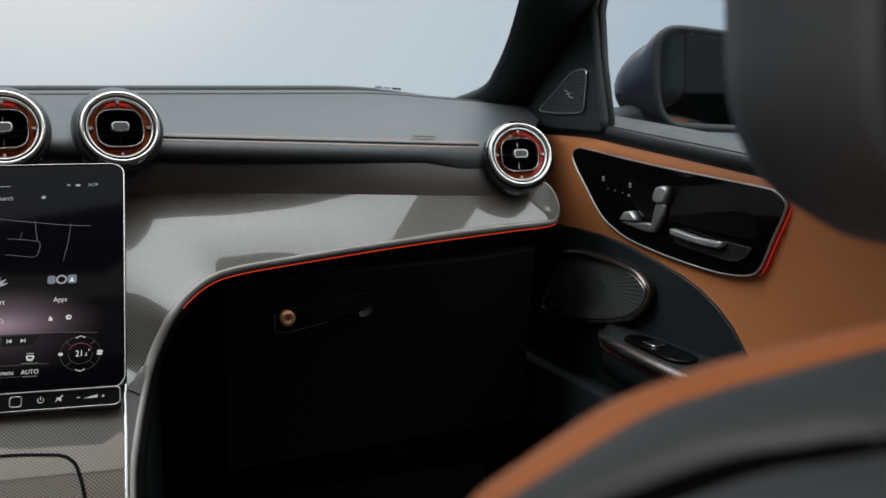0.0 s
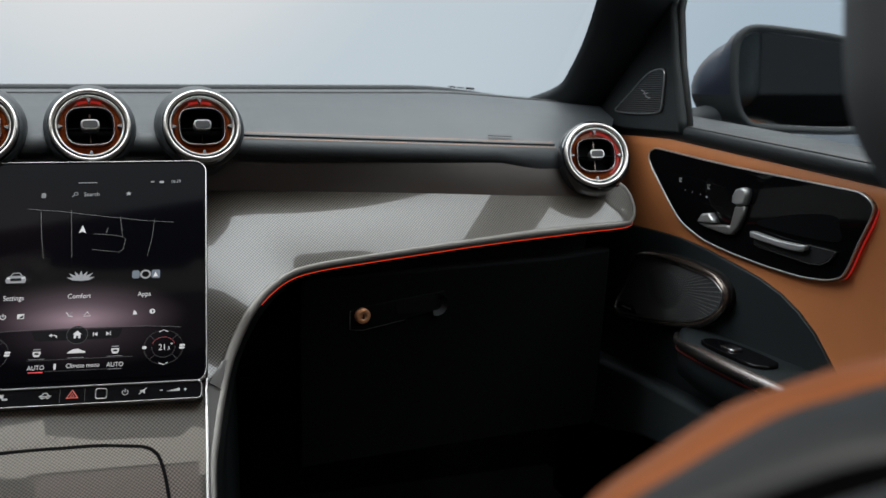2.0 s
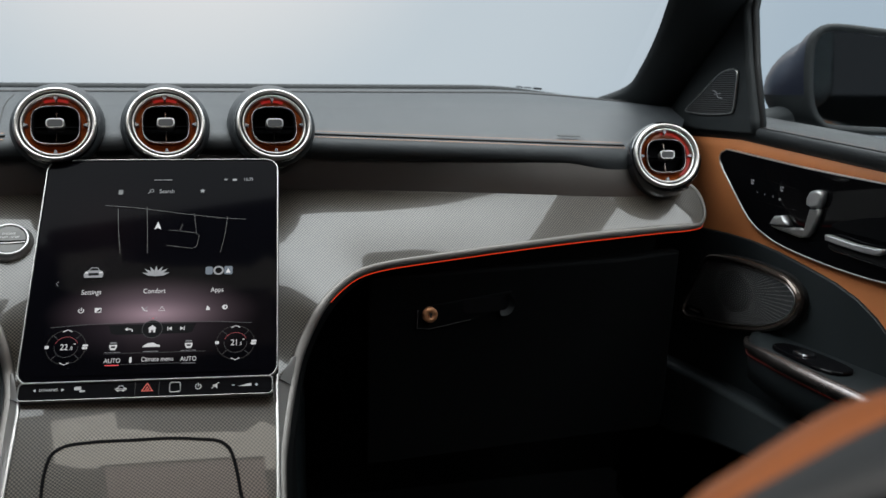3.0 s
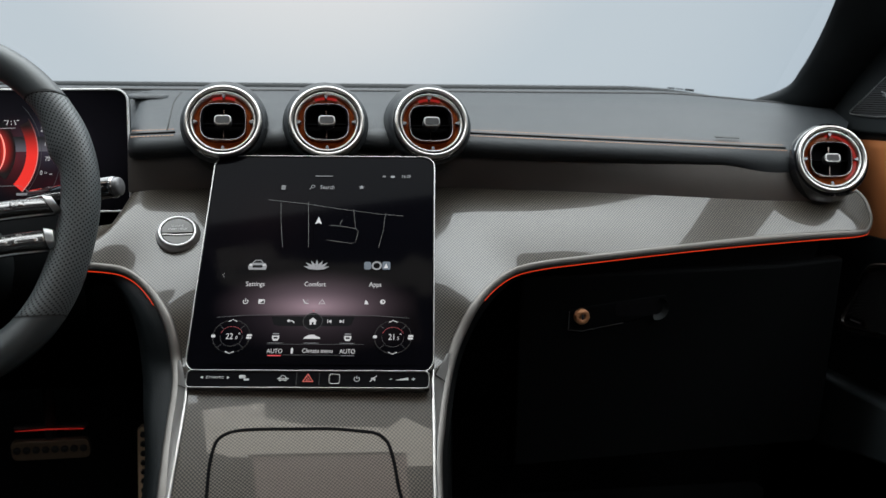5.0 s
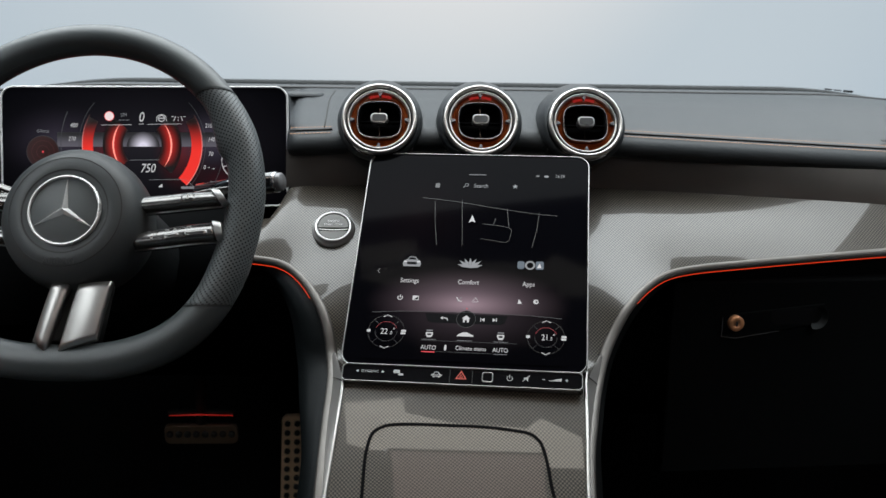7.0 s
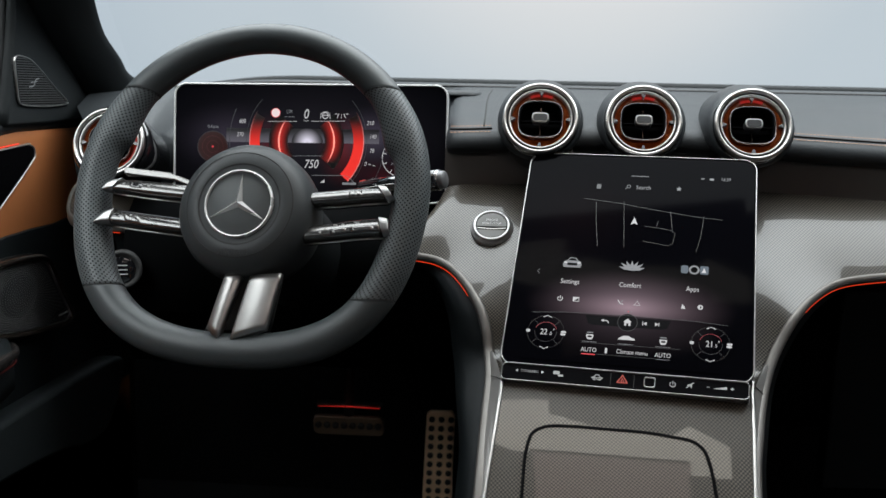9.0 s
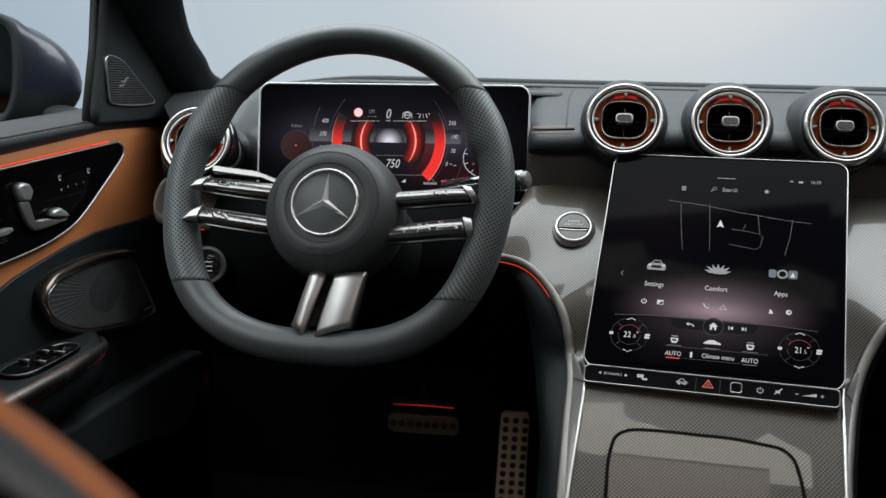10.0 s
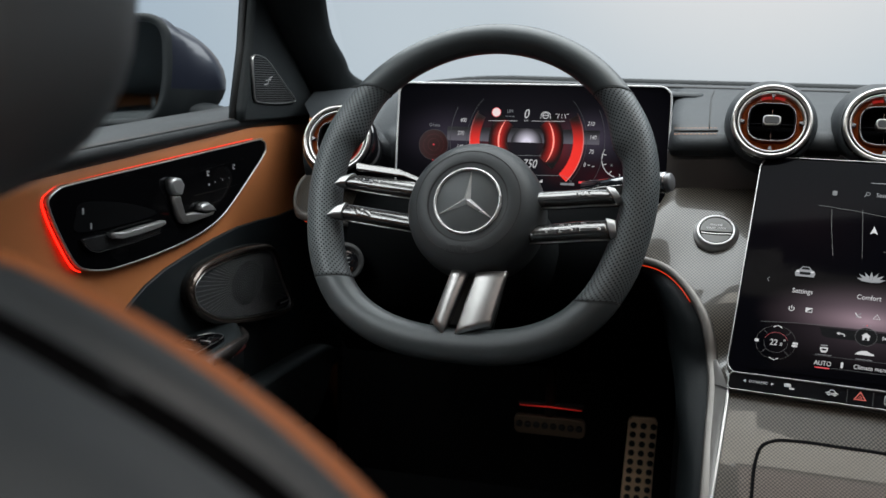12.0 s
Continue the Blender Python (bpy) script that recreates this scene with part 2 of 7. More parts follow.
def display(name, spots, base=(0.002, 0.002, 0.003)):
    """A lit display: soft pools of light given as (x, y, half width, half height, colour, strength)."""
    m = material(name, base, 0.07, spec=0.018, vary=0.0)
    nt = m.node_tree
    b = nt.nodes["Principled BSDF"]
    tc = nt.nodes.new("ShaderNodeTexCoord")
    total = None
    for x, y, w, h, col, s in spots:
        mp = nt.nodes.new("ShaderNodeMapping")
        mp.inputs["Location"].default_value = (-x / w, -y / h, 0)
        mp.inputs["Scale"].default_value = (1 / w, 1 / h, 0)
        nt.links.new(tc.outputs["Object"], mp.inputs["Vector"])
        gr = nt.nodes.new("ShaderNodeTexGradient")
        gr.gradient_type = "SPHERICAL"
        nt.links.new(mp.outputs[0], gr.inputs[0])
        mu = nt.nodes.new("ShaderNodeMixRGB")
        mu.inputs["Color1"].default_value = (0, 0, 0, 1)
        mu.inputs["Color2"].default_value = (*[c * s for c in col], 1)
        sq = nt.nodes.new("ShaderNodeMath")
        sq.operation = "POWER"
        sq.inputs[1].default_value = 1.8
        nt.links.new(gr.outputs["Fac"], sq.inputs[0])
        nt.links.new(sq.outputs[0], mu.inputs["Fac"])
        if total is None:
            total = mu.outputs[0]
        else:
            ad = nt.nodes.new("ShaderNodeMixRGB")
            ad.blend_type = "ADD"
            ad.inputs["Fac"].default_value = 1.0
            nt.links.new(total, ad.inputs["Color1"])
            nt.links.new(mu.outputs[0], ad.inputs["Color2"])
            total = ad.outputs[0]
    nt.links.new(total, b.inputs["Emission Color"])
    b.inputs["Emission Strength"].default_value = 1.0
    return m


SCREEN_FACE = display("main_display", [(0.0, -0.056, 0.104, 0.044, (0.52, 0.38, 0.45), 0.42), (0.0, -0.058, 0.070, 0.018, (0.56, 0.38, 0.44), 0.22), (-0.06, 0.05, 0.10, 0.09, (0.5, 0.2, 0.2), 0.006)])
# the last, widest pool paints the haze of reflections over the display
CLUSTER_FACE = display("cluster_display", [
    (-0.046, -0.010, 0.030, 0.046, (0.9, 0.04, 0.04), 0.07), (0.040, -0.010, 0.034, 0.050, (0.9, 0.04, 0.04), 0.09),
    (-0.095, 0.004, 0.075, 0.045, (0.36, 0.30, 0.46), 0.085), (0.075, 0.006, 0.055, 0.040, (0.36, 0.30, 0.46), 0.13), (0.085, -0.040, 0.05, 0.03, (0.5, 0.03, 0.06), 0.05), (0.0, 0.0, 0.24, 0.11, (0.30, 0.28, 0.36), 0.048)])


def fading(name, color, y0, s0, y1, s1):
    """A glow that changes evenly along the surface's own height."""
    m = material(name, (0.01, 0.01, 0.01), 0.3, vary=0.0)
    nt = m.node_tree
    b = nt.nodes["Principled BSDF"]
    tc = nt.nodes.new("ShaderNodeTexCoord")
    sep = nt.nodes.new("ShaderNodeSeparateXYZ")
    mr = nt.nodes.new("ShaderNodeMapRange")
    mr.interpolation_type = "SMOOTHSTEP"
    for key, v in (("From Min", y0), ("From Max", y1), ("To Min", s0), ("To Max", s1)):
        mr.inputs[key].default_value = v
    nt.links.new(tc.outputs["Object"], sep.inputs[0])
    nt.links.new(sep.outputs["Y"], mr.inputs["Value"])
    b.inputs["Emission Color"].default_value = (*color, 1)
    nt.links.new(mr.outputs["Result"], b.inputs["Emission Strength"])
    return m

# ---- building tools ----
V = Vector
AT = {}


def frame_of(origin, right, up):
    r, u = V(right).normalized(), V(up).normalized()
    n = r.cross(u).normalized()
    u = n.cross(r)
    m = Matrix((r, u, n)).transposed().to_4x4()
    m.translation = V(origin)
    return m


def thing(name, base, label, category, group="", kind=""):
    """An Empty at the base of a thing. base: a place (its parts are then given in the car's metres) or a pose (parts in its own)."""
    ob = new(name)
    ob.empty_display_size = 0.05
    if isinstance(base, Matrix):
        ob.matrix_basis = base
    else:
        ob.location = base
        AT[ob.name] = V(base)
    return tagged(ob, label, category, group, kind)


def part(name, bm, mat, parent=None, label=""):
    """Links a bmesh as one mesh object under a thing or a part."""
    me = bpy.data.meshes.new(name)
    bm.normal_update()
    bm.to_mesh(me)
    bm.free()
    return part_mesh(name, me, mat, parent, label)


def part_mesh(name, me, mat, parent=None, label=""):
    if mat is not None:
        me.materials.append(mat)
    ob = new(name, me)
    if parent is not None:
        top = parent
        while top.parent is not None:
            top = top.parent
        if top.name in AT:
            me.transform(Matrix.Translation(-AT[top.name]))
        ob.parent = parent
    return tagged(ob, label)


def spline(points, n=8, closed=False):
    """Catmull-Rom through the points."""
    p = [V(q) for q in points]
    out = []
    count = len(p) if closed else len(p) - 1
    for i in range(count):
        if closed:
            a, b, c, d = p[i - 1], p[i], p[(i + 1) % len(p)], p[(i + 2) % len(p)]
        else:
            a, b, c, d = p[max(i - 1, 0)], p[i], p[i + 1], p[min(i + 2, len(p) - 1)]
        for k in range(n):
            t = k / n
            out.append(0.5 * ((2 * b) + (c - a) * t + (2 * a - 5 * b + 4 * c - d) * t * t + (3 * b - a - 3 * c + d) * t ** 3))
    if not closed:
        out.append(p[-1].copy())
    return out


def sheet(rows, wrap_u=False, wrap_v=False, caps=False, flip=False, bm=None):
    """A smooth skin over rows of points, with its unrolled lengths as UV."""
    bm = bm or bmesh.new()
    grid = [[bm.verts.new(q) for q in row] for row in rows]
    uv = bm.loops.layers.uv.verify()
    nu, nv = len(rows), len(rows[0])
    lu, lv = [0.0], [0.0]
    mid_v, mid_u = nv // 2, nu // 2
    for i in range(nu):
        lu.append(lu[-1] + (V(rows[(i + 1) % nu][mid_v]) - V(rows[i][mid_v])).length)
    for j in range(nv):
        lv.append(lv[-1] + (V(rows[mid_u][(j + 1) % nv]) - V(rows[mid_u][j])).length)
    for i in range(nu if wrap_u else nu - 1):
        for j in range(nv if wrap_v else nv - 1):
            idx = [(i, j), (i + 1, j), (i + 1, j + 1), (i, j + 1)]
            if flip:
                idx.reverse()
            try:
                f = bm.faces.new([grid[a % nu][b % nv] for a, b in idx])
            except ValueError:
                continue
            f.smooth = True
            for loop, (a, b) in zip(f.loops, idx):
                loop[uv].uv = (lu[a], lv[b])
    if caps:
        for row in (grid[0], grid[-1]):
            try:
                bm.faces.new(row)
            except ValueError:
                pass
    return bm


def skin(rows, back, **kw):
    """A sheet with thickness: the rows and the same rows moved by back."""
    b = V(back)
    loops = [[V(q) for q in row] + [V(q) + b for q in reversed(row)] for row in rows]
    bm = sheet(loops, wrap_v=True, caps=True, **kw)
    bmesh.ops.recalc_face_normals(bm, faces=bm.faces)
    return bm


def tube(path, radius, seg=12, closed=False, flat=None, hint=(0, -1, 0), caps=True):
    """A rod along a path; radius may vary along it. flat: depth of its section along hint, as a share of the radius."""
    pts = [V(q) for q in path]
    n = len(pts)
    rad = radius if isinstance(radius, (list, tuple)) else [radius] * n
    rows = []
    for i, q in enumerate(pts):
        t = pts[(i + 1) % n] - pts[i - 1] if closed or 0 < i < n - 1 else (pts[1] - pts[0] if i == 0 else pts[-1] - pts[-2])
        t.normalize()
        a = t.cross(V(hint))
        if a.length < 1e-4:
            a = t.cross(V((0.3, 0.2, 1)))
        a.normalize()
        b = a.cross(t).normalized()
        rows.append([q + (a * math.cos(w) + b * math.sin(w) * (flat or 1.0)) * rad[i] for w in (2 * math.pi * k / seg for k in range(seg))])
    bm = sheet(rows, wrap_u=closed, wrap_v=True, caps=caps and not closed)
    bmesh.ops.recalc_face_normals(bm, faces=bm.faces)
    return bm


def rrect(w, h, r, n=5, cx=0.0, cy=0.0):
    """The outline of a rounded rectangle, anticlockwise."""
    out = []
    for sx, sy, a0 in ((1, 1, 0), (-1, 1, 90), (-1, -1, 180), (1, -1, 270)):
        for k in range(n + 1):
            a = radians(a0 + 90 * k / n)
            out.append((cx + sx * (w / 2 - r) + r * math.cos(a), cy + sy * (h / 2 - r) + r * math.sin(a)))
    return out


def squircle(w, h, n=40, power=3.2):
    out = []
    for k in range(n):
        a = 2 * math.pi * k / n
        c, s = math.cos(a), math.sin(a)
        out.append((w / 2 * math.copysign(abs(c) ** (2 / power), c), h / 2 * math.copysign(abs(s) ** (2 / power), s)))
    return out


def circle(r, n=32, cx=0.0, cy=0.0):
    return [(cx + r * math.cos(2 * math.pi * k / n), cy + r * math.sin(2 * math.pi * k / n)) for k in range(n)]


def smooth_outline(points, n=5):
    return [(q.x, q.y) for q in spline([(a, b, 0) for a, b in points], n, closed=True)]


def inset(outline, d):
    out = []
    n = len(outline)
    area = sum(outline[i - 1][0] * outline[i][1] - outline[i][0] * outline[i - 1][1] for i in range(n))
    s = 1 if area > 0 else -1
    for i in range(n):
        a, b, c = V(outline[i - 1]), V(outline[i]), V(outline[(i + 1) % n])
        e1, e2 = (b - a), (c - b)
        e = (e1.normalized() if e1.length else e1) + (e2.normalized() if e2.length else e2)
        if e.length < 1e-9:
            e = V((1, 0))
        e.normalize()
        out.append((b.x - e.y * d * s, b.y + e.x * d * s))
    return out


def planar_uv(bm):
    uv = bm.loops.layers.uv.verify()
    for f in bm.faces:
        for l in f.loops:
            l[uv].uv = (l.vert.co.x, l.vert.co.y)


def plate(outline, z0, z1, bevel=0.001, m=None):
    """A flat piece with a rounded upper edge; the outline lies in x and y, its thickness in z."""
    bm = bmesh.new()
    rings = [(outline, z0), (outline, z1 - bevel), (inset(outline, bevel * 0.3), z1 - bevel * 0.3), (inset(outline, bevel), z1)]
    vs = [[bm.verts.new((x, y, z)) for x, y in o] for o, z in rings]
    n = len(outline)
    for a, b in zip(vs, vs[1:]):
        for i in range(n):
            f = bm.faces.new((a[i - 1], a[i], b[i], b[i - 1]))
            f.smooth = True
    bm.faces.new(vs[-1])
    bm.faces.new(vs[0])
    bmesh.ops.recalc_face_normals(bm, faces=bm.faces)
    planar_uv(bm)
    if m is not None:
        bm.transform(m)
    return bm


def band(outline, width, z0, z1, m=None, bevel=0.0004):
    """A closed frame of that width, inside the outline."""
    bm = bmesh.new()
    inner = inset(outline, width)
    rings = [(outline, z0), (outline, z1 - bevel), (inset(outline, bevel), z1), (inset(outline, width - bevel), z1), (inner, z1 - bevel), (inner, z0)]
    vs = [[bm.verts.new((x, y, z)) for x, y in o] for o, z in rings]
    n = len(outline)
    for a, b in zip(vs, vs[1:] + vs[:1]):
        for i in range(n):
            f = bm.faces.new((a[i - 1], a[i], b[i], b[i - 1]))
            f.smooth = True
    bmesh.ops.recalc_face_normals(bm, faces=bm.faces)
    if m is not None:
        bm.transform(m)
    return bm


def lathe(profile, seg=40, m=None, a0=0.0, a1=360.0):
    """A turned piece: profile of (radius, height) round the z axis."""
    full = abs(a1 - a0) >= 360
    n = seg if full else seg + 1
    rows = [[(r * math.cos(a), r * math.sin(a), h) for r, h in profile] for a in (radians(a0 + (a1 - a0) * k / seg) for k in range(n))]
    bm = sheet(rows, wrap_u=full)
    bmesh.ops.remove_doubles(bm, verts=bm.verts, dist=1e-6)
    bmesh.ops.recalc_face_normals(bm, faces=bm.faces)
    if m is not None:
        bm.transform(m)
    return bm


def block(x0, x1, y0, y1, z0, z1, bevel=0.004):
    bm = bmesh.new()
    bmesh.ops.create_cube(bm, size=1.0)
    for v in bm.verts:
        v.co = ((x0 + x1) / 2 + v.co.x * (x1 - x0), (y0 + y1) / 2 + v.co.y * (y1 - y0), (z0 + z1) / 2 + v.co.z * (z1 - z0))
    if bevel:
        bmesh.ops.bevel(bm, geom=bm.edges[:], offset=bevel, segments=2, affect="EDGES")
    return bm


def line(points, width, z, m=None, closed=False):
    """A thin drawn stroke lying at height z."""
    pts = [V((x, y)) for x, y in points]
    n = len(pts)
    bm = bmesh.new()
    rows = []
    for i, q in enumerate(pts):
        if closed:
            t = pts[(i + 1) % n] - pts[i - 1]
        else:
            t = pts[min(i + 1, n - 1)] - pts[max(i - 1, 0)]
        t.normalize()
        s = V((-t.y, t.x)) * width / 2
        rows.append([bm.verts.new((*(q + s), z)), bm.verts.new((*(q - s), z))])
    for i in range(n if closed else n - 1):
        a, b = rows[i], rows[(i + 1) % n]
        bm.faces.new((a[0], a[1], b[1], b[0]))
    bmesh.ops.recalc_face_normals(bm, faces=bm.faces)
    for f in bm.faces:
        if f.normal.z < 0:
            f.normal_flip()
    if m is not None:
        bm.transform(m)
    return bm


def shape(outline, z, m=None):
    """A flat drawn mark at height z."""
    bm = bmesh.new()
    f = bm.faces.new([bm.verts.new((x, y, z)) for x, y in outline])
    f.normal_update()
    if f.normal.z < 0:
        f.normal_flip()
    if m is not None:
        bm.transform(m)
    return bm


def lettering(name, words, size, m, mat, parent, label="", align="CENTER", extrude=0.0, slant=0.0, width=1.0):
    """Words in the built-in font, lying in the x and y of the pose m."""
    cu = bpy.data.curves.new(name, "FONT")
    cu.body, cu.size, cu.align_x, cu.align_y = words, size, align, "CENTER"
    cu.extrude, cu.shear, cu.resolution_u = extrude, slant, 3
    ob = bpy.data.objects.new(name, cu)
    scene.collection.objects.link(ob)
    dg = bpy.context.evaluated_depsgraph_get()
    me = bpy.data.meshes.new_from_object(ob.evaluated_get(dg))
    bpy.data.objects.remove(ob)
    me.transform(m @ Matrix.Diagonal((width, 1, 1, 1)))
    me.materials.clear()
    return part_mesh(name, me, mat, parent, label)


def lerp(a, b, t):
    return a + (b - a) * t


def ease(a, b, t):
    t = min(1, max(0, (t - a) / (b - a)))
    return t * t * (3 - 2 * t)

# ---- the shell of the car and the studio floor ----
part_floor = part("ground", plate(rrect(60, 60, 2), -0.05, 0.0, 0.01), STUDIO_FLOOR)
tagged(part_floor, "pale grey seamless studio floor under the car", "floor", kind="structure")
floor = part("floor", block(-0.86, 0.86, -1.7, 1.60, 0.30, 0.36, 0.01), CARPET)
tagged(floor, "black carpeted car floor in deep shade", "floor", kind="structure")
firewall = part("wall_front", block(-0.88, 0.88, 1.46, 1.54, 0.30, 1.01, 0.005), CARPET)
tagged(firewall, "black carpeted bulkhead at the end of the footwells", "wall", kind="structure")

# unseen roof, added to shape reflections: front and rear glass panes, a bar between them
roof_rows = [(-0.66, -0.248, 0.08, 0.70), (0.112, 0.66, 0.08, 0.70), (-0.248, 0.112, 0.08, 0.49), (-0.248, 0.112, 0.688, 0.72), (-0.66, -0.20, -1.5, 0.08), (0.24, 0.66, -1.5, 0.08), (-0.20, 0.24, -1.5, -1.2)]
# filler pieces narrow the front opening to the bright outline the console reflects
roof_shapes = [[(-0.150, 0.690), (-0.150, 0.666), (-0.081, 0.645), (0.004, 0.633), (0.029, 0.628), (0.054, 0.641), (0.113, 0.607), (0.113, 0.690)],
               [(-0.249, 0.489), (-0.180, 0.489), (-0.180, 0.606), (-0.215, 0.612), (-0.249, 0.626)],
               [(0.050, 0.489), (0.113, 0.489), (0.113, 0.560), (0.050, 0.566)]]
bm_roof = bmesh.new()
for piece in [block(x0, x1, y0, y1, 1.385, 1.42, 0) for x0, x1, y0, y1 in roof_rows] + [plate(o, 1.386, 1.419, 0.0005) for o in roof_shapes]:
    tmp = bpy.data.meshes.new("tmp")
    piece.to_mesh(tmp)
    piece.free()
    bm_roof.from_mesh(tmp)
    bpy.data.meshes.remove(tmp)
ceiling = part("ceiling", bm_roof, HEADLINER)
tagged(ceiling, "dark fabric headliner out of view, its glass openings cut to shape reflections", "ceiling", kind="structure")
roof_bar = part("roof_bar", plate([(-0.182, 0.609), (0.052, 0.5845), (0.052, 0.5885), (-0.182, 0.613)], 1.388, 1.394, 0.0005), DARK_PLASTIC)
tagged(roof_bar, "narrow dark bar added between two panes of the unseen roof", "trim", kind="structure")
for outline, mt in (([(-0.2485, 0.600), (-0.182, 0.611), (0.052, 0.5865), (0.052, 0.556), (0.1125, 0.556), (0.1125, 0.689), (-0.2485, 0.689)], FRONT_PANE),
                    ([(-0.182, 0.4895), (0.052, 0.4895), (0.052, 0.5860), (-0.182, 0.6105)], MID_PANE),
                    ([(-0.20, -1.2), (0.24, -1.2), (0.24, 0.08), (-0.20, 0.08)], ROOF_GLASS)):
    roof_pane = part("window_roof", plate(outline, 1.395, 1.400, 0.0003), mt)
    tagged(roof_pane, "tinted glass pane in the unseen roof" if mt is not FRONT_PANE else "lightly tinted glass pane in the unseen roof", "window", kind="structure")
for nm, x0, x1, y0, y1, z0, z1 in (("wall_rear", -0.80, 0.80, -1.64, -1.60, 0.30, 1.05), ("wall_left", -0.86, -0.80, -1.66, 1.54, 0.30, 0.98), ("wall_right", 0.80, 0.86, -1.66, 1.54, 0.30, 0.98),
                                   ("wall_pillar_left", -0.74, -0.66, -0.62, -0.40, 0.98, 1.40), ("wall_pillar_right", 0.66, 0.74, -0.62, -0.40, 0.98, 1.40)):
    wl = part(nm, block(x0, x1, y0, y1, z0, z1, 0.01), DARK_PLASTIC)
    tagged(wl, "plain dark inner body panel of the car", "wall", kind="structure")

# windscreen
ws_rows = []
for k in range(9):
    t = k / 8
    ws_rows.append([V((lerp(0.78, 0.56, t) * s, lerp(1.60, 0.66, t) - 0.10 * s * s, lerp(1.00, 1.39, t) + 0.03 * math.sin(math.pi * t))) for s in (i / 8 - 1 for i in range(17))])
windscreen = part("windscreen", sheet(ws_rows), GLASS)
windscreen.visible_shadow = False
tagged(windscreen, "clear windscreen looking out on a pale studio", "window", kind="structure")

# ---- dashboard ----
def seam_z(x):
    return 1.0235 - 0.045 * abs(x)


def crest_z(x):
    return 1.0672 - 0.014 * ease(0.45, 0.70, abs(x))


dash = thing("dashboard", (0, 1.0, 0.9), "black leather dashboard with brown seams and carbon trim", "dashboard")
rows = []
for i in range(141):
    x = -0.70 + 1.40 * i / 140
    s, c = seam_z(x), crest_z(x)
    drop = 0.022 * ease(0.47, 0.545, abs(x))
    prof = [(1.62, 1.000), (1.45, c - 0.012), (1.30, c - 0.002), (1.20, c), (1.14, c - 0.003), (1.10, c - 0.008), (1.02, lerp(c, s, 0.42)), (0.963, s + 0.009), (0.942, s + 0.0022), (0.934, s),
            (0.927, s - 0.003), (0.921, s - 0.010), (0.919, s - 0.020), (0.921, s - 0.0215 - drop * 0.45), (0.927, s - 0.0255 - drop), (0.935, s - 0.0272 - drop), (0.966, s - 0.023 - drop)]
    gone = 0.085 * ease(-0.205, -0.225, x) * ease(-0.575, -0.550, x)
    rows.append([V((math.copysign(min(abs(x), 0.56) + max(0, abs(x) - 0.56) * lerp(1, 0.58, ease(1.06, 0.95, a)), x), a + gone * ease(1.16, 1.05, a), b)) for a, b in prof])
part("upper_pad", sheet(rows), BLACK_LEATHER, dash, "soft black leather upper pad")
# rear ridge of the pad, under the glass
part("rear_seam", tube([(x, 1.125, crest_z(x) - 0.0045) for x in (-0.66 + 1.32 * k / 40 for k in range(41))], 0.0016, 6), RUBBER, dash)
part("defrost_ridge", tube([(x, 1.27, crest_z(x) + 0.0) for x in (-0.66 + 1.32 * k / 40 for k in range(41))], [0.006 * ease(0.66, 0.50, abs(-0.66 + 1.32 * k / 40)) + 0.0005 for k in range(41)], 8), DARK_PLASTIC, dash)
for x0, x1 in ((0.165, 0.552), (-0.207, -0.160)):
    n = max(3, int((x1 - x0) / 0.02))
    xs = [x0 + (x1 - x0) * k / n for k in range(n + 1)]
    part("seam", tube([(x, 0.9325, seam_z(x) + 0.0005) for x in xs], 0.0011, 6), RUBBER, dash)
    for off_y, off_z in ((0.9375, 0.0032), (0.9265, -0.0030)):
        bm_st = bmesh.new()
        count = int((x1 - x0) / 0.0042)
        for k in range(count):
            xa = x0 + (k + 0.15) * 0.0042
            sheet([[(xa + dx, off_y + 0.0004 * q, seam_z(xa) + off_z + (0.0006 if abs(q) < 1 else 0)) for q in (-1, 0, 1)] for dx in (0, 0.0029)], bm=bm_st)
        tagged(part("stitching", bm_st, THREAD, dash, "fine brown thread stitches"), kind="stuff")
# small airbag tag on the pad
part("airbag_tag", plate(rrect(0.031, 0.0045, 0.0015), 0, 0.0008, 0.0003, frame_of((0.486, 0.952, seam_z(0.482) + 0.0085), (1, 0.02, -0.045), (0, 0.9, 0.32))), RUBBER, dash)
part("pad_seam", tube([(-0.1685, 1.10, 1.0592), (-0.171, 1.06, 1.0526), (-0.1708, 1.02, 1.0460), (-0.170, 0.963, 1.0252), (-0.1695, 0.942, 1.0185)], 0.0008, 6), RUBBER, dash)
# raised sensor lid behind the instruments
part("sensor_lid", plate(rrect(0.050, 0.10, 0.02), 0, 0.0055, 0.0045, frame_of((-0.205, 1.10, 1.0520), (1, 0, 0), (0, 1, 0.02))), BLACK_LEATHER, dash)

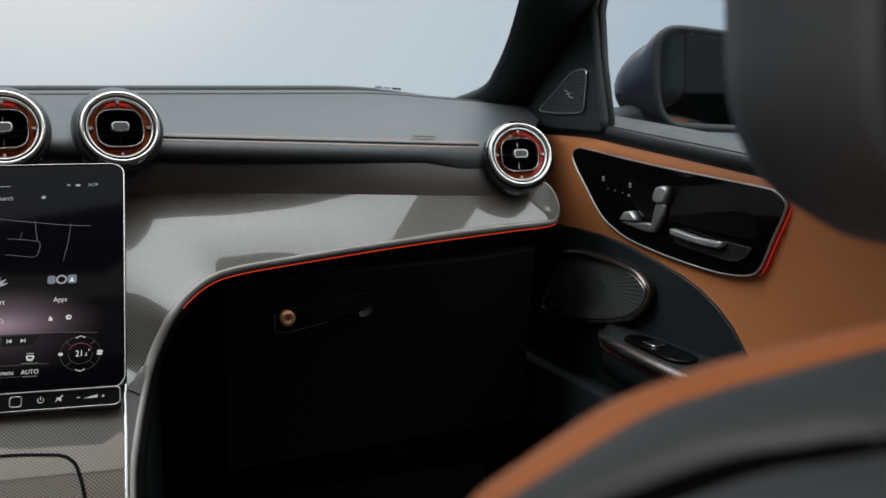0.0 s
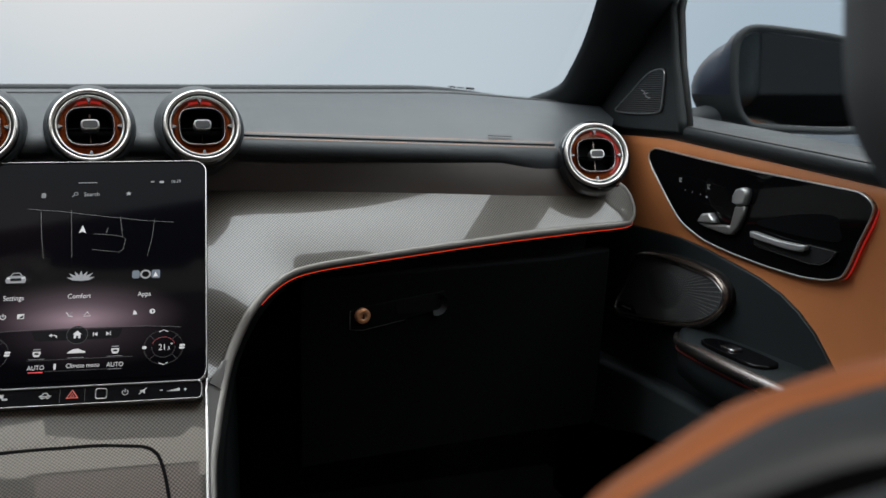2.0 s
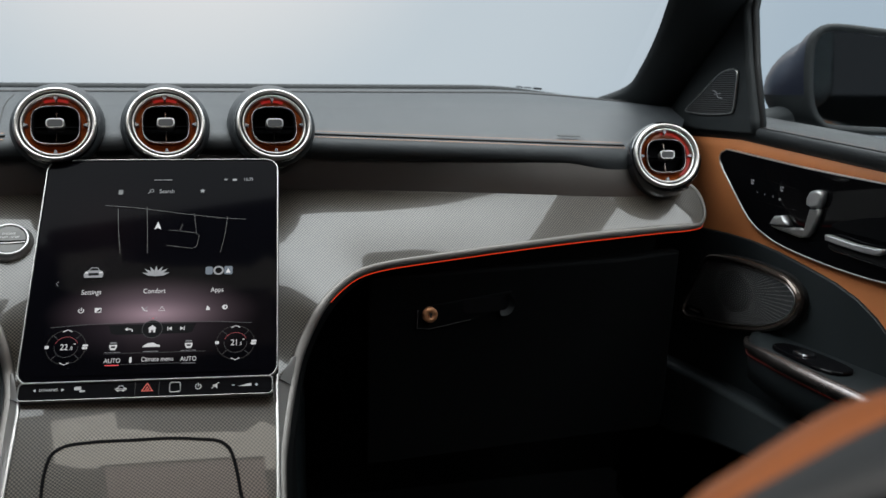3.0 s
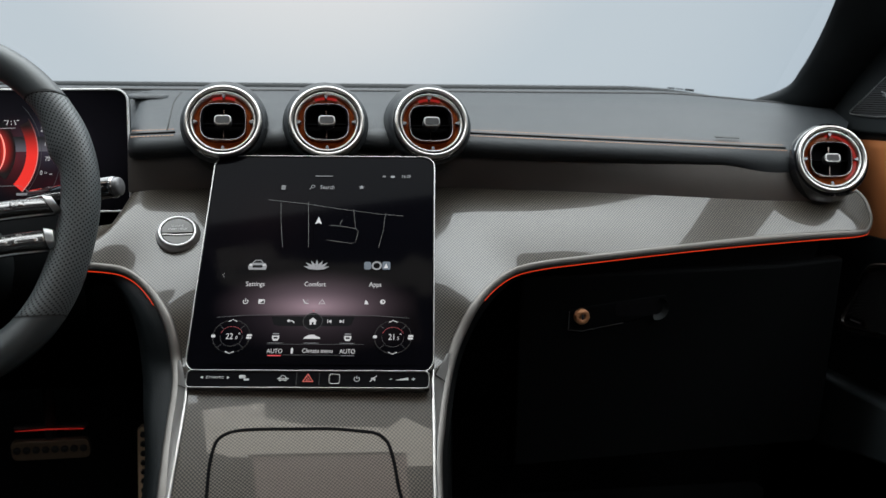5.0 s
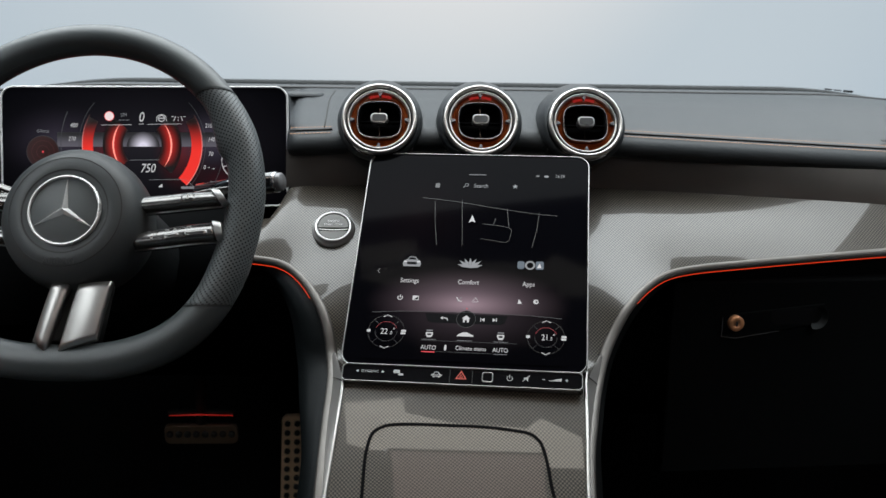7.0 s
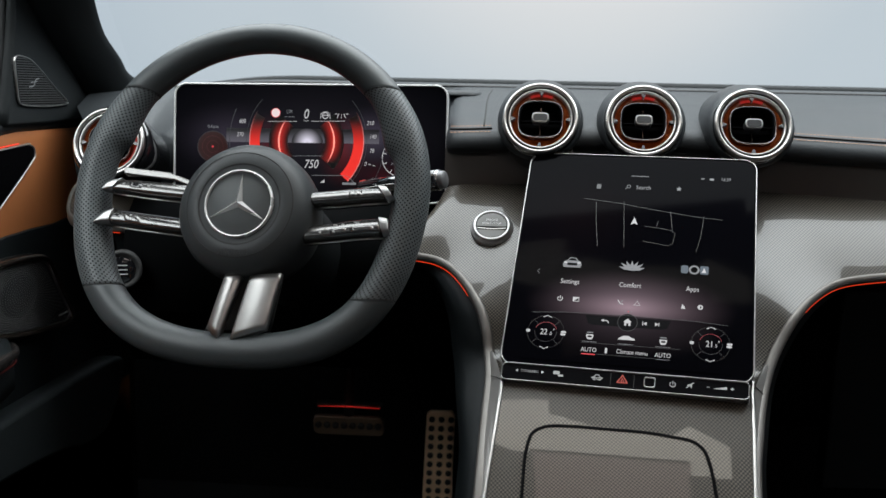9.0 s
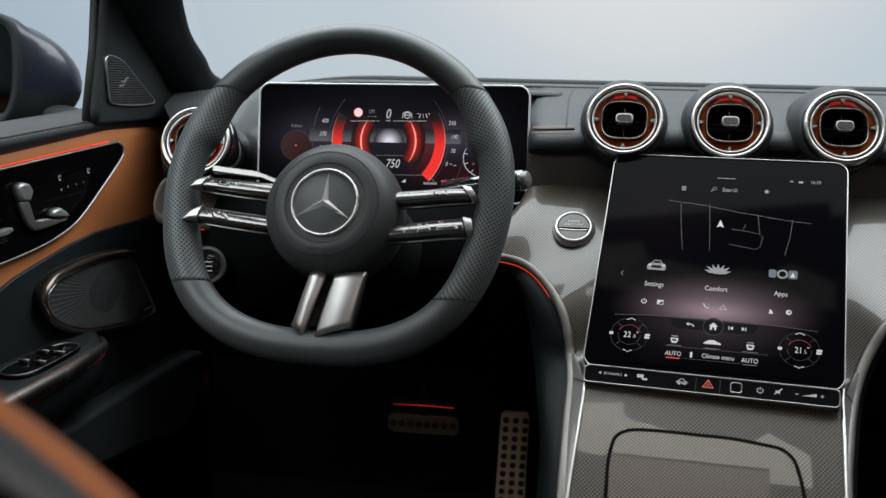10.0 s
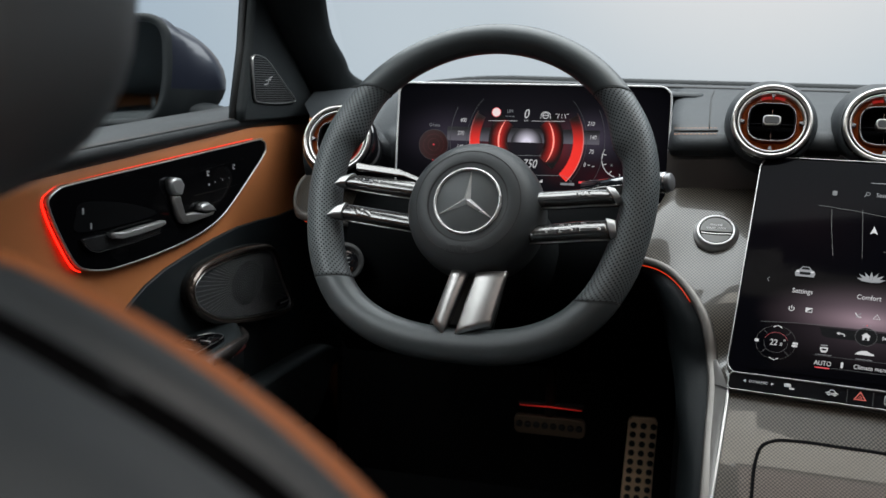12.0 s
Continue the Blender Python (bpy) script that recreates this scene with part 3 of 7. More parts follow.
# ---- carbon panel with its edges ----
EDGE_R = [(0.6425, 0.9331, 0.9491), (0.6503, 0.9283, 0.9429), (0.6547, 0.9206, 0.9332), (0.6547, 0.9105, 0.9212), (0.6513, 0.9023, 0.9125), (0.6440, 0.8950, 0.9047), (0.6325, 0.8902, 0.9009), (0.5821, 0.8865, 0.8992), (0.5035, 0.8808, 0.8955), (0.4275, 0.8736, 0.8905), (0.3552, 0.8657, 0.8854), (0.2859, 0.8572, 0.8803), (0.2324, 0.8491, 0.8760), (0.1990, 0.8400, 0.8700), (0.1703, 0.8146, 0.8590), (0.1490, 0.7904, 0.8444), (0.1325, 0.7750, 0.8226), (0.1195, 0.7560, 0.8020), (0.1090, 0.7300, 0.7790), (0.0965, 0.6800, 0.7560), (0.0870, 0.6350, 0.7330), (0.0805, 0.5700, 0.6900)]
EDGE_L = [(-0.6520, 0.9739, 0.9429), (-0.6600, 0.9690, 0.9365), (-0.6645, 0.9610, 0.9265), (-0.6645, 0.9505, 0.9140), (-0.6610, 0.9420, 0.9050), (-0.6535, 0.9345, 0.8970), (-0.6420, 0.9295, 0.8930), (-0.602, 0.924, 0.8915), (-0.517, 0.912, 0.889), (-0.436, 0.900, 0.887), (-0.360, 0.888, 0.884), (-0.288, 0.877, 0.881), (-0.230, 0.868, 0.8785),
          (-0.203, 0.857, 0.8735), (-0.1808, 0.8325, 0.861), (-0.1625, 0.806, 0.8405), (-0.1535, 0.7905, 0.8195), (-0.1490, 0.778, 0.798), (-0.1460, 0.7475, 0.780), (-0.1465, 0.690, 0.756), (-0.1470, 0.630, 0.724), (-0.1490, 0.570, 0.676)]
TOP_R = [(0.6257, 0.9336, 0.9497), (0.6238, 0.9327, 0.9487), (0.6209, 0.9312, 0.9472), (0.6170, 0.9293, 0.9453), (0.6122, 0.9274, 0.9434), (0.6064, 0.9245, 0.9414), (0.6006, 0.9216, 0.9395), (0.5803, 0.9187, 0.9374), (0.5035, 0.9198, 0.9394), (0.4275, 0.9226, 0.9434), (0.3552, 0.9278, 0.9466), (0.2859, 0.9337, 0.9489), (0.2196, 0.9391, 0.9512), (0.1500, 0.9400, 0.9540), (0.0800, 0.9380, 0.9550), (0.0300, 0.9150, 0.9450), (-0.0100, 0.8450, 0.8930), (-0.0200, 0.7900, 0.8360), (-0.0220, 0.7250, 0.7900), (-0.0220, 0.6800, 0.7620), (-0.0230, 0.6350, 0.7290), (-0.0240, 0.5700, 0.6800)]


# satin strip between the pad and the carbon
top_line = spline(TOP_R[4:], 6)


def top_at(x):
    """Where the carbon ends under the pad, at a distance x from the middle."""
    x = abs(x)
    for p, q in zip(top_line, top_line[1:]):
        if q.x <= x <= p.x:
            return p.lerp(q, (p.x - x) / max(1e-6, p.x - q.x))
    return top_line[0] if x > top_line[0].x else V((0.08, 0.938, 0.955))


for x0, x1, count in ((-0.63, -0.578, 8), (-0.2125, 0.63, 96)):
    rows = []
    for i in range(count + 1):
        x = lerp(x0, x1, i / count)
        low = top_at(max(abs(x), 0.081))
        rows.append([V((x, low.y + 0.0030 * (1 - t) - 0.0012 * t - 0.0010 * math.sin(math.pi * t), lerp(seam_z(x) - 0.021, low.z - 0.0012, t))) for t in (0, 0.2, 0.4, 0.6, 0.8, 1.0)])
    part("recess_strip", sheet(rows), GLOSS_DARK, dash, "satin dark strip in the recess")


def carbon_rows(edge, top, n=12):
    e2, t2 = spline(edge, 6), spline(top, 6)
    out = []
    for a, b in zip(e2, t2):
        row = []
        for k in range(n + 1):
            t = k / n
            q = a.lerp(b, t)
            # the console top is flat and drops to its edge blades
            q.z = lerp(q.z, lerp(a.z, b.z, min(1.0, 6 * t)), ease(0.800, 0.775, a.z))
            bulge = math.sin(math.pi * t) * 0.006 * ease(0.40, 0.20, abs(a.x)) * ease(0.70, 0.86, a.z)
            row.append(q + V((0, -bulge, bulge * 0.8)))
        out.append(row)
    return out


def flat_uv(bm):
    """Lays the weave straight: across the car and down the slope."""
    uv = bm.loops.layers.uv.verify()
    for f in bm.faces:
        for l in f.loops:
            c = l.vert.co
            l[uv].uv = (c.x, 0.95 * c.z + 0.35 * c.y)
    return bm


# under the instruments the carbon stays lower
TOP_L = [(-0.648, 0.9745, 0.9455), (-0.646, 0.9735, 0.9445), (-0.643, 0.9720, 0.9430), (-0.639, 0.9700, 0.9410), (-0.634, 0.9680, 0.9390), (-0.628, 0.9650, 0.9370), (-0.622, 0.9620, 0.9350), (-0.600, 0.9570, 0.9330), (-0.517, 0.9260, 0.9160), (-0.436, 0.9260, 0.9160), (-0.360, 0.9260, 0.9160), (-0.228, 0.9260, 0.9170), (-0.206, 0.9410, 0.9510), (-0.150, 0.9400, 0.9540), (-0.080, 0.9380, 0.9550), (-0.050, 0.9150, 0.9450), (-0.010, 0.8450, 0.8930), (-0.020, 0.7900, 0.8360), (-0.022, 0.7250, 0.7900), (-0.022, 0.6800, 0.7540), (-0.023, 0.6350, 0.7210), (-0.024, 0.5700, 0.6720)]
panel = thing("carbon_trim_panel", (0, 0.9, 0.8), "glossy carbon weave trim flowing down to the console", "trim panel")
part("wing_right", flat_uv(sheet(carbon_rows(EDGE_R, TOP_R))), CARBON, panel)
part("wing_left", flat_uv(sheet(carbon_rows(EDGE_L, TOP_L), flip=True)), CARBON, panel)
for edge in (EDGE_R, EDGE_L):
    path = spline(edge, 6)
    wide = [lerp(0.0046, 0.0058, ease(0.87, 0.80, q.z) * ease(0.66, 0.74, q.z)) + 0.0012 * ease(0.40, 0.60, abs(q.x)) * ease(0.90, 0.895, q.z) - 0.0022 * ease(0.896, 0.905, q.z) * ease(0.60, 0.65, abs(q.x)) for q in path]
    stretches = [(0, len(path))] if edge is EDGE_R else [(0, max(i for i, q in enumerate(path) if q.x < -0.56)), (min(i for i, q in enumerate(path) if q.x > -0.250), len(path))]
    for i0, i1 in stretches:
        part("edge_strip", tube(path[i0:i1], wide[i0:i1], 14, flat=0.55), STRIP_METAL, panel, "satin silver edge strip")
        led_path = []
        for i in range(max(i0, 1), i1 - 1):
            q = path[i]
            if q.z < 0.850 or abs(q.x) > 0.645 or q.z > 0.912:
                continue
            t = (path[i + 1] - path[i - 1]).normalized()
            a = t.cross(V((0, -1, 0))).normalized()
            if a.z > 0:
                a = -a
            led_path.append(q + a * (wide[i] + 0.0004) + V((0, 0.001, 0)))
        if len(led_path) > 1:
            part("light_strip", tube(led_path, 0.0008, 6), LED_RED, panel, "glowing red ambient light strip")
# thin bright lines along the console
def deck_z(x, y):
    """Height of the sloping console deck, which turns a little with the screen."""
    return 0.748 + 0.75 * (y - 0.645) + 0.09 * (x + 0.029)


line_r = [(x, y, deck_z(x, y) + 0.0012) for x, y in ((0.0935, 0.702), (0.0920, 0.694), (0.0905, 0.682), (0.0878, 0.655), (0.0822, 0.610), (0.0780, 0.570))]
line_l = [(x, y, deck_z(x, y) + 0.0012) for x, y in ((-0.1335, 0.718), (-0.1340, 0.708), (-0.1355, 0.690), (-0.1385, 0.660), (-0.1430, 0.615), (-0.1455, 0.570))]
for pts in (line_r, line_l):
    part("console_line", tube(spline(pts, 4), 0.0018, 8), SATIN, panel)
# flat deck between the lines
deck_rows = []
for p, q in zip(line_l, line_r):
    flat_row = [V(p).lerp(V(q), k / 8) for k in range(9)]
    deck_rows.append([V((c.x, c.y, deck_z(c.x, c.y))) for c in flat_row])
part("console_deck", flat_uv(sheet(deck_rows, flip=True)), CARBON, panel, "flat carbon weave deck")
# satin blades between the lines and the edge strips
for inner_pts, outer_pts in (([(0.1130, 0.748, 0.8050), (0.0945, 0.697, 0.7975), (0.0905, 0.682, 0.7860), (0.0870, 0.645, 0.7580), (0.0785, 0.570, 0.7005)], [(0.1195, 0.756, 0.8020), (0.1090, 0.730, 0.7790), (0.0965, 0.680, 0.7560), (0.0885, 0.640, 0.7350), (0.0805, 0.570, 0.6900)]),
                             ([(-0.1440, 0.770, 0.8005), (-0.1345, 0.712, 0.7890), (-0.1365, 0.680, 0.7645), (-0.1400, 0.645, 0.7380), (-0.1455, 0.570, 0.6815)], [(-0.1490, 0.778, 0.7980), (-0.1460, 0.7475, 0.7800), (-0.1460, 0.690, 0.7580), (-0.1465, 0.640, 0.7300), (-0.1490, 0.570, 0.6760)])):
    bm_e = sheet([[p.lerp(q, k / 4) + V((0, -0.0012, 0.0012 + 0.002 * math.sin(math.pi * k / 4))) for k in range(5)] for p, q in zip(spline(inner_pts, 4), spline(outer_pts, 4))])
    bmesh.ops.recalc_face_normals(bm_e, faces=bm_e.faces)
    part("blade_joint", tube([V(inner_pts[1]) + V((0, -0.002, 0.003)), V(inner_pts[1]).lerp(V(outer_pts[1]), 0.5) + V((0, -0.002, 0.0045)), V(outer_pts[1]) + V((0, -0.003, 0.005))], 0.0004, 6), RUBBER, panel)
    part("edge_blade", bm_e, BLADE_SILVER, panel, "satin silver blade beside the console")

# lid in the console slope
LID_M = frame_of((-0.029, 0.645, 0.7481), (1, 0, 0.09), (-0.043, 0.80, 0.596))
lid = thing("console_lid", LID_M, "closed carbon weave lid over the console tray", "lid")
lid_outline = [(-0.0900, -0.085), (-0.0850, -0.0460), (-0.0817, -0.0083), (-0.079, 0.0087), (-0.0743, 0.0229), (-0.0671, 0.0286), (-0.057, 0.031), (-0.0347, 0.0294), (-0.0045, 0.025), (0.0256, 0.0206), (0.0504, 0.0144), (0.065, 0.0096), (0.073, 0.0008), (0.0759, -0.0113), (0.0771, -0.0282), (0.0775, -0.0494), (0.0815, -0.085)]
lid_outline = [(q.x, q.y) for q in spline([(a, b, 0) for a, b in lid_outline], 5)]
part("lid_plate", plate(list(reversed(lid_outline)), -0.006, 0.0016, 0.0012), CARBON, lid)
part("gap", line(lid_outline, 0.0030, 0.0020), DEEP, lid, "dark joint round the lid")

# ---- lower dashboard ----
lower = thing("lower_dashboard", (0, 0.95, 0.6), "dark lower dashboard with knee pads in shade", "dashboard")
for side, edge in ((1, EDGE_R), (-1, EDGE_L)):
    path = spline(edge[7:], 6)
    rows = []
    for q in path:
        g = ease(0.30, 0.16, abs(q.x))
        broad = 0.018 if side > 0 else lerp(0.020, 0.036, ease(0.72, 0.80, q.z))
        out_x = side * broad * g
        rows.append([q + V((0, 0.004, -0.002)), q + V((side * 0.010 * g, 0.006, -0.008)), q + V((out_x * 0.7, 0.014, -0.016 * (1 - g) - 0.006)), q + V((out_x * 1.2, lerp(0.02, 0.06, g), -0.03 * (1 - g) - 0.006)),
                     V((q.x + out_x * 1.5, lerp(0.90, 0.96, g), lerp(q.z - 0.045, q.z - 0.02, g)))])
    # passenger pad takes the near-black with shade in it, driver pad the knee leather
    part("knee_pad", sheet(rows, flip=side < 0), KNEE_SHADED if side < 0 else SHADE_BLACK, lower)
part("console_side", skin([[(0.095, 0.70, 0.65), (0.10, 0.66, 0.58), (0.11, 0.60, 0.36)], [(0.15, 0.93, 0.82), (0.15, 0.93, 0.6), (0.15, 0.93, 0.36)], [(0.16, 1.4, 0.82), (0.16, 1.4, 0.6), (0.16, 1.4, 0.36)]], (-0.02, 0, 0)), KNEE_SHADED, lower)
part("console_side", skin([[(-0.15, 0.70, 0.65), (-0.155, 0.66, 0.58), (-0.16, 0.60, 0.36)], [(-0.185, 0.93, 0.80), (-0.185, 0.93, 0.6), (-0.185, 0.93, 0.36)], [(-0.19, 1.4, 0.82), (-0.19, 1.4, 0.6), (-0.19, 1.4, 0.36)]], (0.02, 0, 0)), KNEE_SHADED, lower)
part("underside", skin([[(0.10, 0.91, 0.86), (0.10, 0.92, 0.72), (0.10, 1.02, 0.66), (0.10, 1.35, 0.62)], [(0.618, 0.95, 0.885), (0.618, 0.95, 0.72), (0.618, 1.03, 0.66), (0.618, 1.35, 0.62)]], (0, 0.03, 0.02)), SHADE_BLACK, lower)
part("underside", skin([[(-0.19, 0.97, 0.86), (-0.19, 0.98, 0.76), (-0.19, 1.05, 0.70), (-0.19, 1.35, 0.66)], [(-0.625, 0.96, 0.885), (-0.625, 0.97, 0.76), (-0.625, 1.04, 0.70), (-0.625, 1.35, 0.66)]], (0, 0.03, 0.02)), SHADE_BLACK, lower)

glove_m = frame_of((0.435, 0.884, 0.785), (1, 0.09, 0), (0, -0.10, 1))
glove = thing("glove_box", glove_m, "closed black glove box with keyhole and recessed grip", "glove box")
glove_outline = [(-0.222, -0.150), (0.166, -0.150), (0.176, -0.14), (0.178, 0.085), (0.10, 0.080), (-0.08, 0.078), (-0.222, 0.076)]
part("lid_panel", plate(glove_outline, -0.02, 0.0, 0.004), SHADE_BLACK, glove)
part("grip_plate", plate([(-0.166, 0.014), (-0.166, 0.036), (-0.150, 0.0395), (-0.050, 0.050), (-0.047, 0.032), (-0.060, 0.026), (-0.150, 0.012)], 0.0, 0.0025, 0.001), SHADE_BLACK, glove, "black grip plate")
part("grip_edge", line([(-0.166, 0.036), (-0.166, 0.014), (-0.150, 0.012), (-0.100, 0.0195)], 0.0009, 0.0027), KNOB_FACE, glove, "lighter edge line of the grip plate")
# flat dark plate stands in for the shade inside the grip
part("grip_shade", plate(rrect(0.066, 0.018, 0.006, cx=-0.078, cy=0.036), 0.0026, 0.003, 0.0002), DEEP, glove)
part("grip_cup", lathe([(0.0005, 0.001), (0.006, 0.0016), (0.0105, 0.0045), (0.0130, 0.009)], 24, Matrix.Translation((-0.061, 0.036, 0.0)), -110, 80), DARK_PLASTIC, glove)
lock = part("lock", lathe([(0.0, 0.0045), (0.0022, 0.0045), (0.003, 0.006), (0.0066, 0.0062), (0.0074, 0.005), (0.0074, 0.0)], 24, Matrix.Translation((-0.152, 0.0300, 0.001)) @ Matrix.Scale(1.2, 4)), LOCK_COPPER, glove, "copper coloured lock ring")
part("keyhole", plate(rrect(0.0022, 0.0060, 0.0009, cx=-0.152, cy=0.0300), 0.0080, 0.0084, 0.0001), RUBBER, lock)

# ---- air vents ----
def vent(label, glow_from, glow_to):
    """A round turbine vent; x right, y up, z towards the cabin."""
    v = thing("air_vent", Matrix.Identity(4), label, "air vent", "round dashboard vents")
    part("barrel", lathe([(0.0408, 0.000), (0.0420, -0.004), (0.0425, -0.03), (0.040, -0.055)], 48), PIANO, v, "gloss black barrel")
    part("outer_ring", lathe([(0.0360, 0.0010), (0.0368, 0.0035), (0.0385, 0.0048), (0.0402, 0.0035), (0.0412, 0.0005), (0.0408, -0.004)], 56), RING_METAL, v, "polished silver outer ring")
    part("ring_groove", lathe([(0.0360, 0.0012), (0.0352, -0.001), (0.0344, 0.0005)], 56), RUBBER, v)
    part("inner_ring", lathe([(0.0344, 0.0006), (0.0336, 0.0016), (0.0325, 0.0006), (0.0315, -0.0015), (0.0312, -0.006)], 56), RING_METAL, v, "satin silver inner ring")
    inner = squircle(0.0480, 0.0420)
    rings_a = []
    for share, za in ((0.0, -0.004), (0.15, -0.0062), (0.5, -0.0080), (1.0, -0.0090)):
        rings_a.append([V((x, y, 0)).normalized() * 0.0312 * (1 - share) + V((x, y, 0)) * share + V((0, 0, za)) for x, y in inner])
    part("amber_ring", sheet(rings_a, wrap_v=True, flip=True), AMBER, v, "dark amber illuminated ring")
    part("light_arc", lathe([(0.0306, -0.0046), (0.0292, -0.0054), (0.0278, -0.0058)], 22, None, glow_from, glow_to), LED_HOT if glow_to < 95 or glow_from > 60 else LED_RING, v, "glowing red light arc")
    part("nozzle_ring", band(squircle(0.0492, 0.0432), 0.0014, -0.010, 0.0, bevel=0.0006), SPEAKER_RIM, v, "rounded silver nozzle frame")
    # near-black floor and wall put the nozzle's inner shade into their colour
    part("nozzle", plate(squircle(0.0470, 0.0410), -0.030, -0.018, 0.001), DEEP, v)
    part("nozzle_wall", band(squircle(0.0470, 0.0410), 0.0012, -0.022, -0.0015), DEEP, v)
    part("vane", block(-0.0003, 0.0003, -0.0205, 0.0205, -0.014, -0.0085, 0), SPEAKER_DARK, v)
    part("vane", block(-0.0225, 0.0225, -0.0005, 0.0005, -0.014, -0.0075, 0), DEEP, v)
    knob = part("knob", plate(rrect(0.0182, 0.0110, 0.0042), -0.006, 0.0045, 0.0008), RIM_GREY, v, "silver adjuster knob")
    part("knob_face", plate(rrect(0.0152, 0.0080, 0.0028), 0.0046, 0.0050, 0.0003), KNOB_FACE, knob, "dark matt face")
    for a in (0, 90, 180, 270):
        clip = plate([(-0.0008, 0.0272), (0.0008, 0.0272), (0.0024, 0.0316), (-0.0024, 0.0316)], -0.0065, -0.0005, 0.0005, pose(0, 0, 0, 0, 0, a))
        part("clip", clip, SCOOP_GREY, v)
    return v


def vent_pose(x, y, z, tilt, yaw=0.0):
    n = V((math.sin(radians(yaw)) * math.cos(radians(tilt)), -math.cos(radians(yaw)) * math.cos(radians(tilt)), math.sin(radians(tilt))))
    right = V((math.cos(radians(yaw)), math.sin(radians(yaw)), 0))
    return frame_of((x, y, z), right, n.cross(right))


VENTS = [(-0.1065, 0.899, 1.0295, 24, -2), (0.0035, 0.899, 1.0295, 24, 0), (0.1175, 0.895, 1.0285, 24, 2), (0.594, 0.900, 0.988, 20, -10), (-0.590, 0.900, 0.991, 20, 2)]
first = vent("round turbine vent with silver rings and glowing red inside", 66, 114)
outer_first = vent("round outer turbine vent with silver rings, glowing red inside", -55, 100)
for i, row in enumerate(VENTS):
    m = vent_pose(*row)
    if i in (0, 3):
        (first if i == 0 else outer_first).matrix_basis = m
    else:
        copy_thing(first if i < 3 else outer_first, m)
    if i >= 3:
        # the outer vents stand in a deeper gloss black tube
        part("vent_tube", lathe([(0.0424, -0.003), (0.0450, -0.006), (0.0462, -0.014), (0.0462, -0.075)], 48, m), PIANO, dash, "gloss black tube round an outer vent")
        continue
    # leather pod behind the vent
    big = 0.0465
    rings = []
    for k, (back, r, share) in enumerate(((0.004, 0.0418, 1.0), (0.006, 0.0440, 1.0), (0.014, big, 0.9), (0.035, big + 0.001, 0.55), (0.070, big, 0.25), (0.12, big - 0.004, 0.0))):
        mm = vent_pose(row[0], row[1], row[2], row[3] * share, row[4] * share)
        c = V(row[:3]) + V((0, back, -0.004 * min(1, k / 3)))
        rings.append([c + (mm.to_3x3() @ V((r * math.cos(a), r * math.sin(a), 0))) for a in (2 * math.pi * j / 40 for j in range(40))])
    bm_pod = sheet(rings, wrap_v=True)
    bmesh.ops.recalc_face_normals(bm_pod, faces=bm_pod.faces)
    part("vent_pod", bm_pod, BLACK_LEATHER, dash, "black leather pod round a vent")

# ---- main touch screen ----
SCREEN_M = frame_of((-0.0105, 0.7912, 0.8990), (0.9901, -0.1403, 0), (0.0928, 0.6545, 0.7503))
screen = thing("touch_screen", SCREEN_M, "tall lit touch screen with rounded corners and silver rim", "screen")
sc_out = rrect(0.2330, 0.2540, 0.014, 6, 0, -0.001)
part("housing", plate(sc_out, -0.014, -0.0008, 0.003), DARK_PLASTIC, screen)
part("rim", band(sc_out, 0.0012, -0.004, 0.0010), RIM_GREY, screen, "polished silver rim")
part("display", plate(inset(sc_out, 0.0021), -0.003, 0.0, 0.0003), SCREEN_FACE, screen, "dark lit display with a violet glow")

# ---- instrument display ----
CLUSTER_M = frame_of((-0.372, 0.950, 0.996), (1, 0, 0.012), (0, 0.12, 1))
cluster = thing("instrument_display", CLUSTER_M, "wide lit instrument display with red dials", "screen")
cl_out = rrect(0.322, 0.136, 0.014, 6, 0, -0.002)
part("housing", plate(cl_out, -0.016, -0.0008, 0.003), DARK_PLASTIC, cluster)
part("rim", band(cl_out, 0.0020, -0.004, 0.0014), RIM_SILVER, cluster, "polished silver rim")
part("display", plate(inset(cl_out, 0.0023), -0.003, 0.0, 0.0003), CLUSTER_FACE, cluster, "dark lit display with red glow")

# ---- steering wheel ----
WHEEL_M = frame_of((-0.3800, 0.7494, 0.9600), (0.99804, -0.0626, 0), (0.0252, 0.4020, 0.9153))
wheel = thing("steering_wheel", WHEEL_M, "black leather steering wheel with flattened bottom and perforated grips", "steering wheel")


def rim_point(a):
    """The rim's middle line at angle a, flattened at the bottom."""
    c, s = math.cos(a), math.sin(a)
    p = 2.0 if s > 0 else 2.0 + 0.52 * ease(0, 0.85, -s)
    k = (abs(c) ** p + abs(s) ** p) ** (-1 / p)
    return V((0.1600 * k * c - 0.0046, -0.0005 + 0.1590 * k * s, 0))


RIM_THICK = [(0, 0.0172), (22, 0.0170), (37, 0.0157), (90, 0.0150), (145, 0.0157), (160, 0.0170), (180, 0.0172), (205, 0.0182), (225, 0.0174), (270, 0.0165), (315, 0.0174), (335, 0.0182), (360, 0.0172)]
RIM_SEAMS = {40: -4.0, 142.5: 4.0, 219: -3.0, 320.5: 4.5}


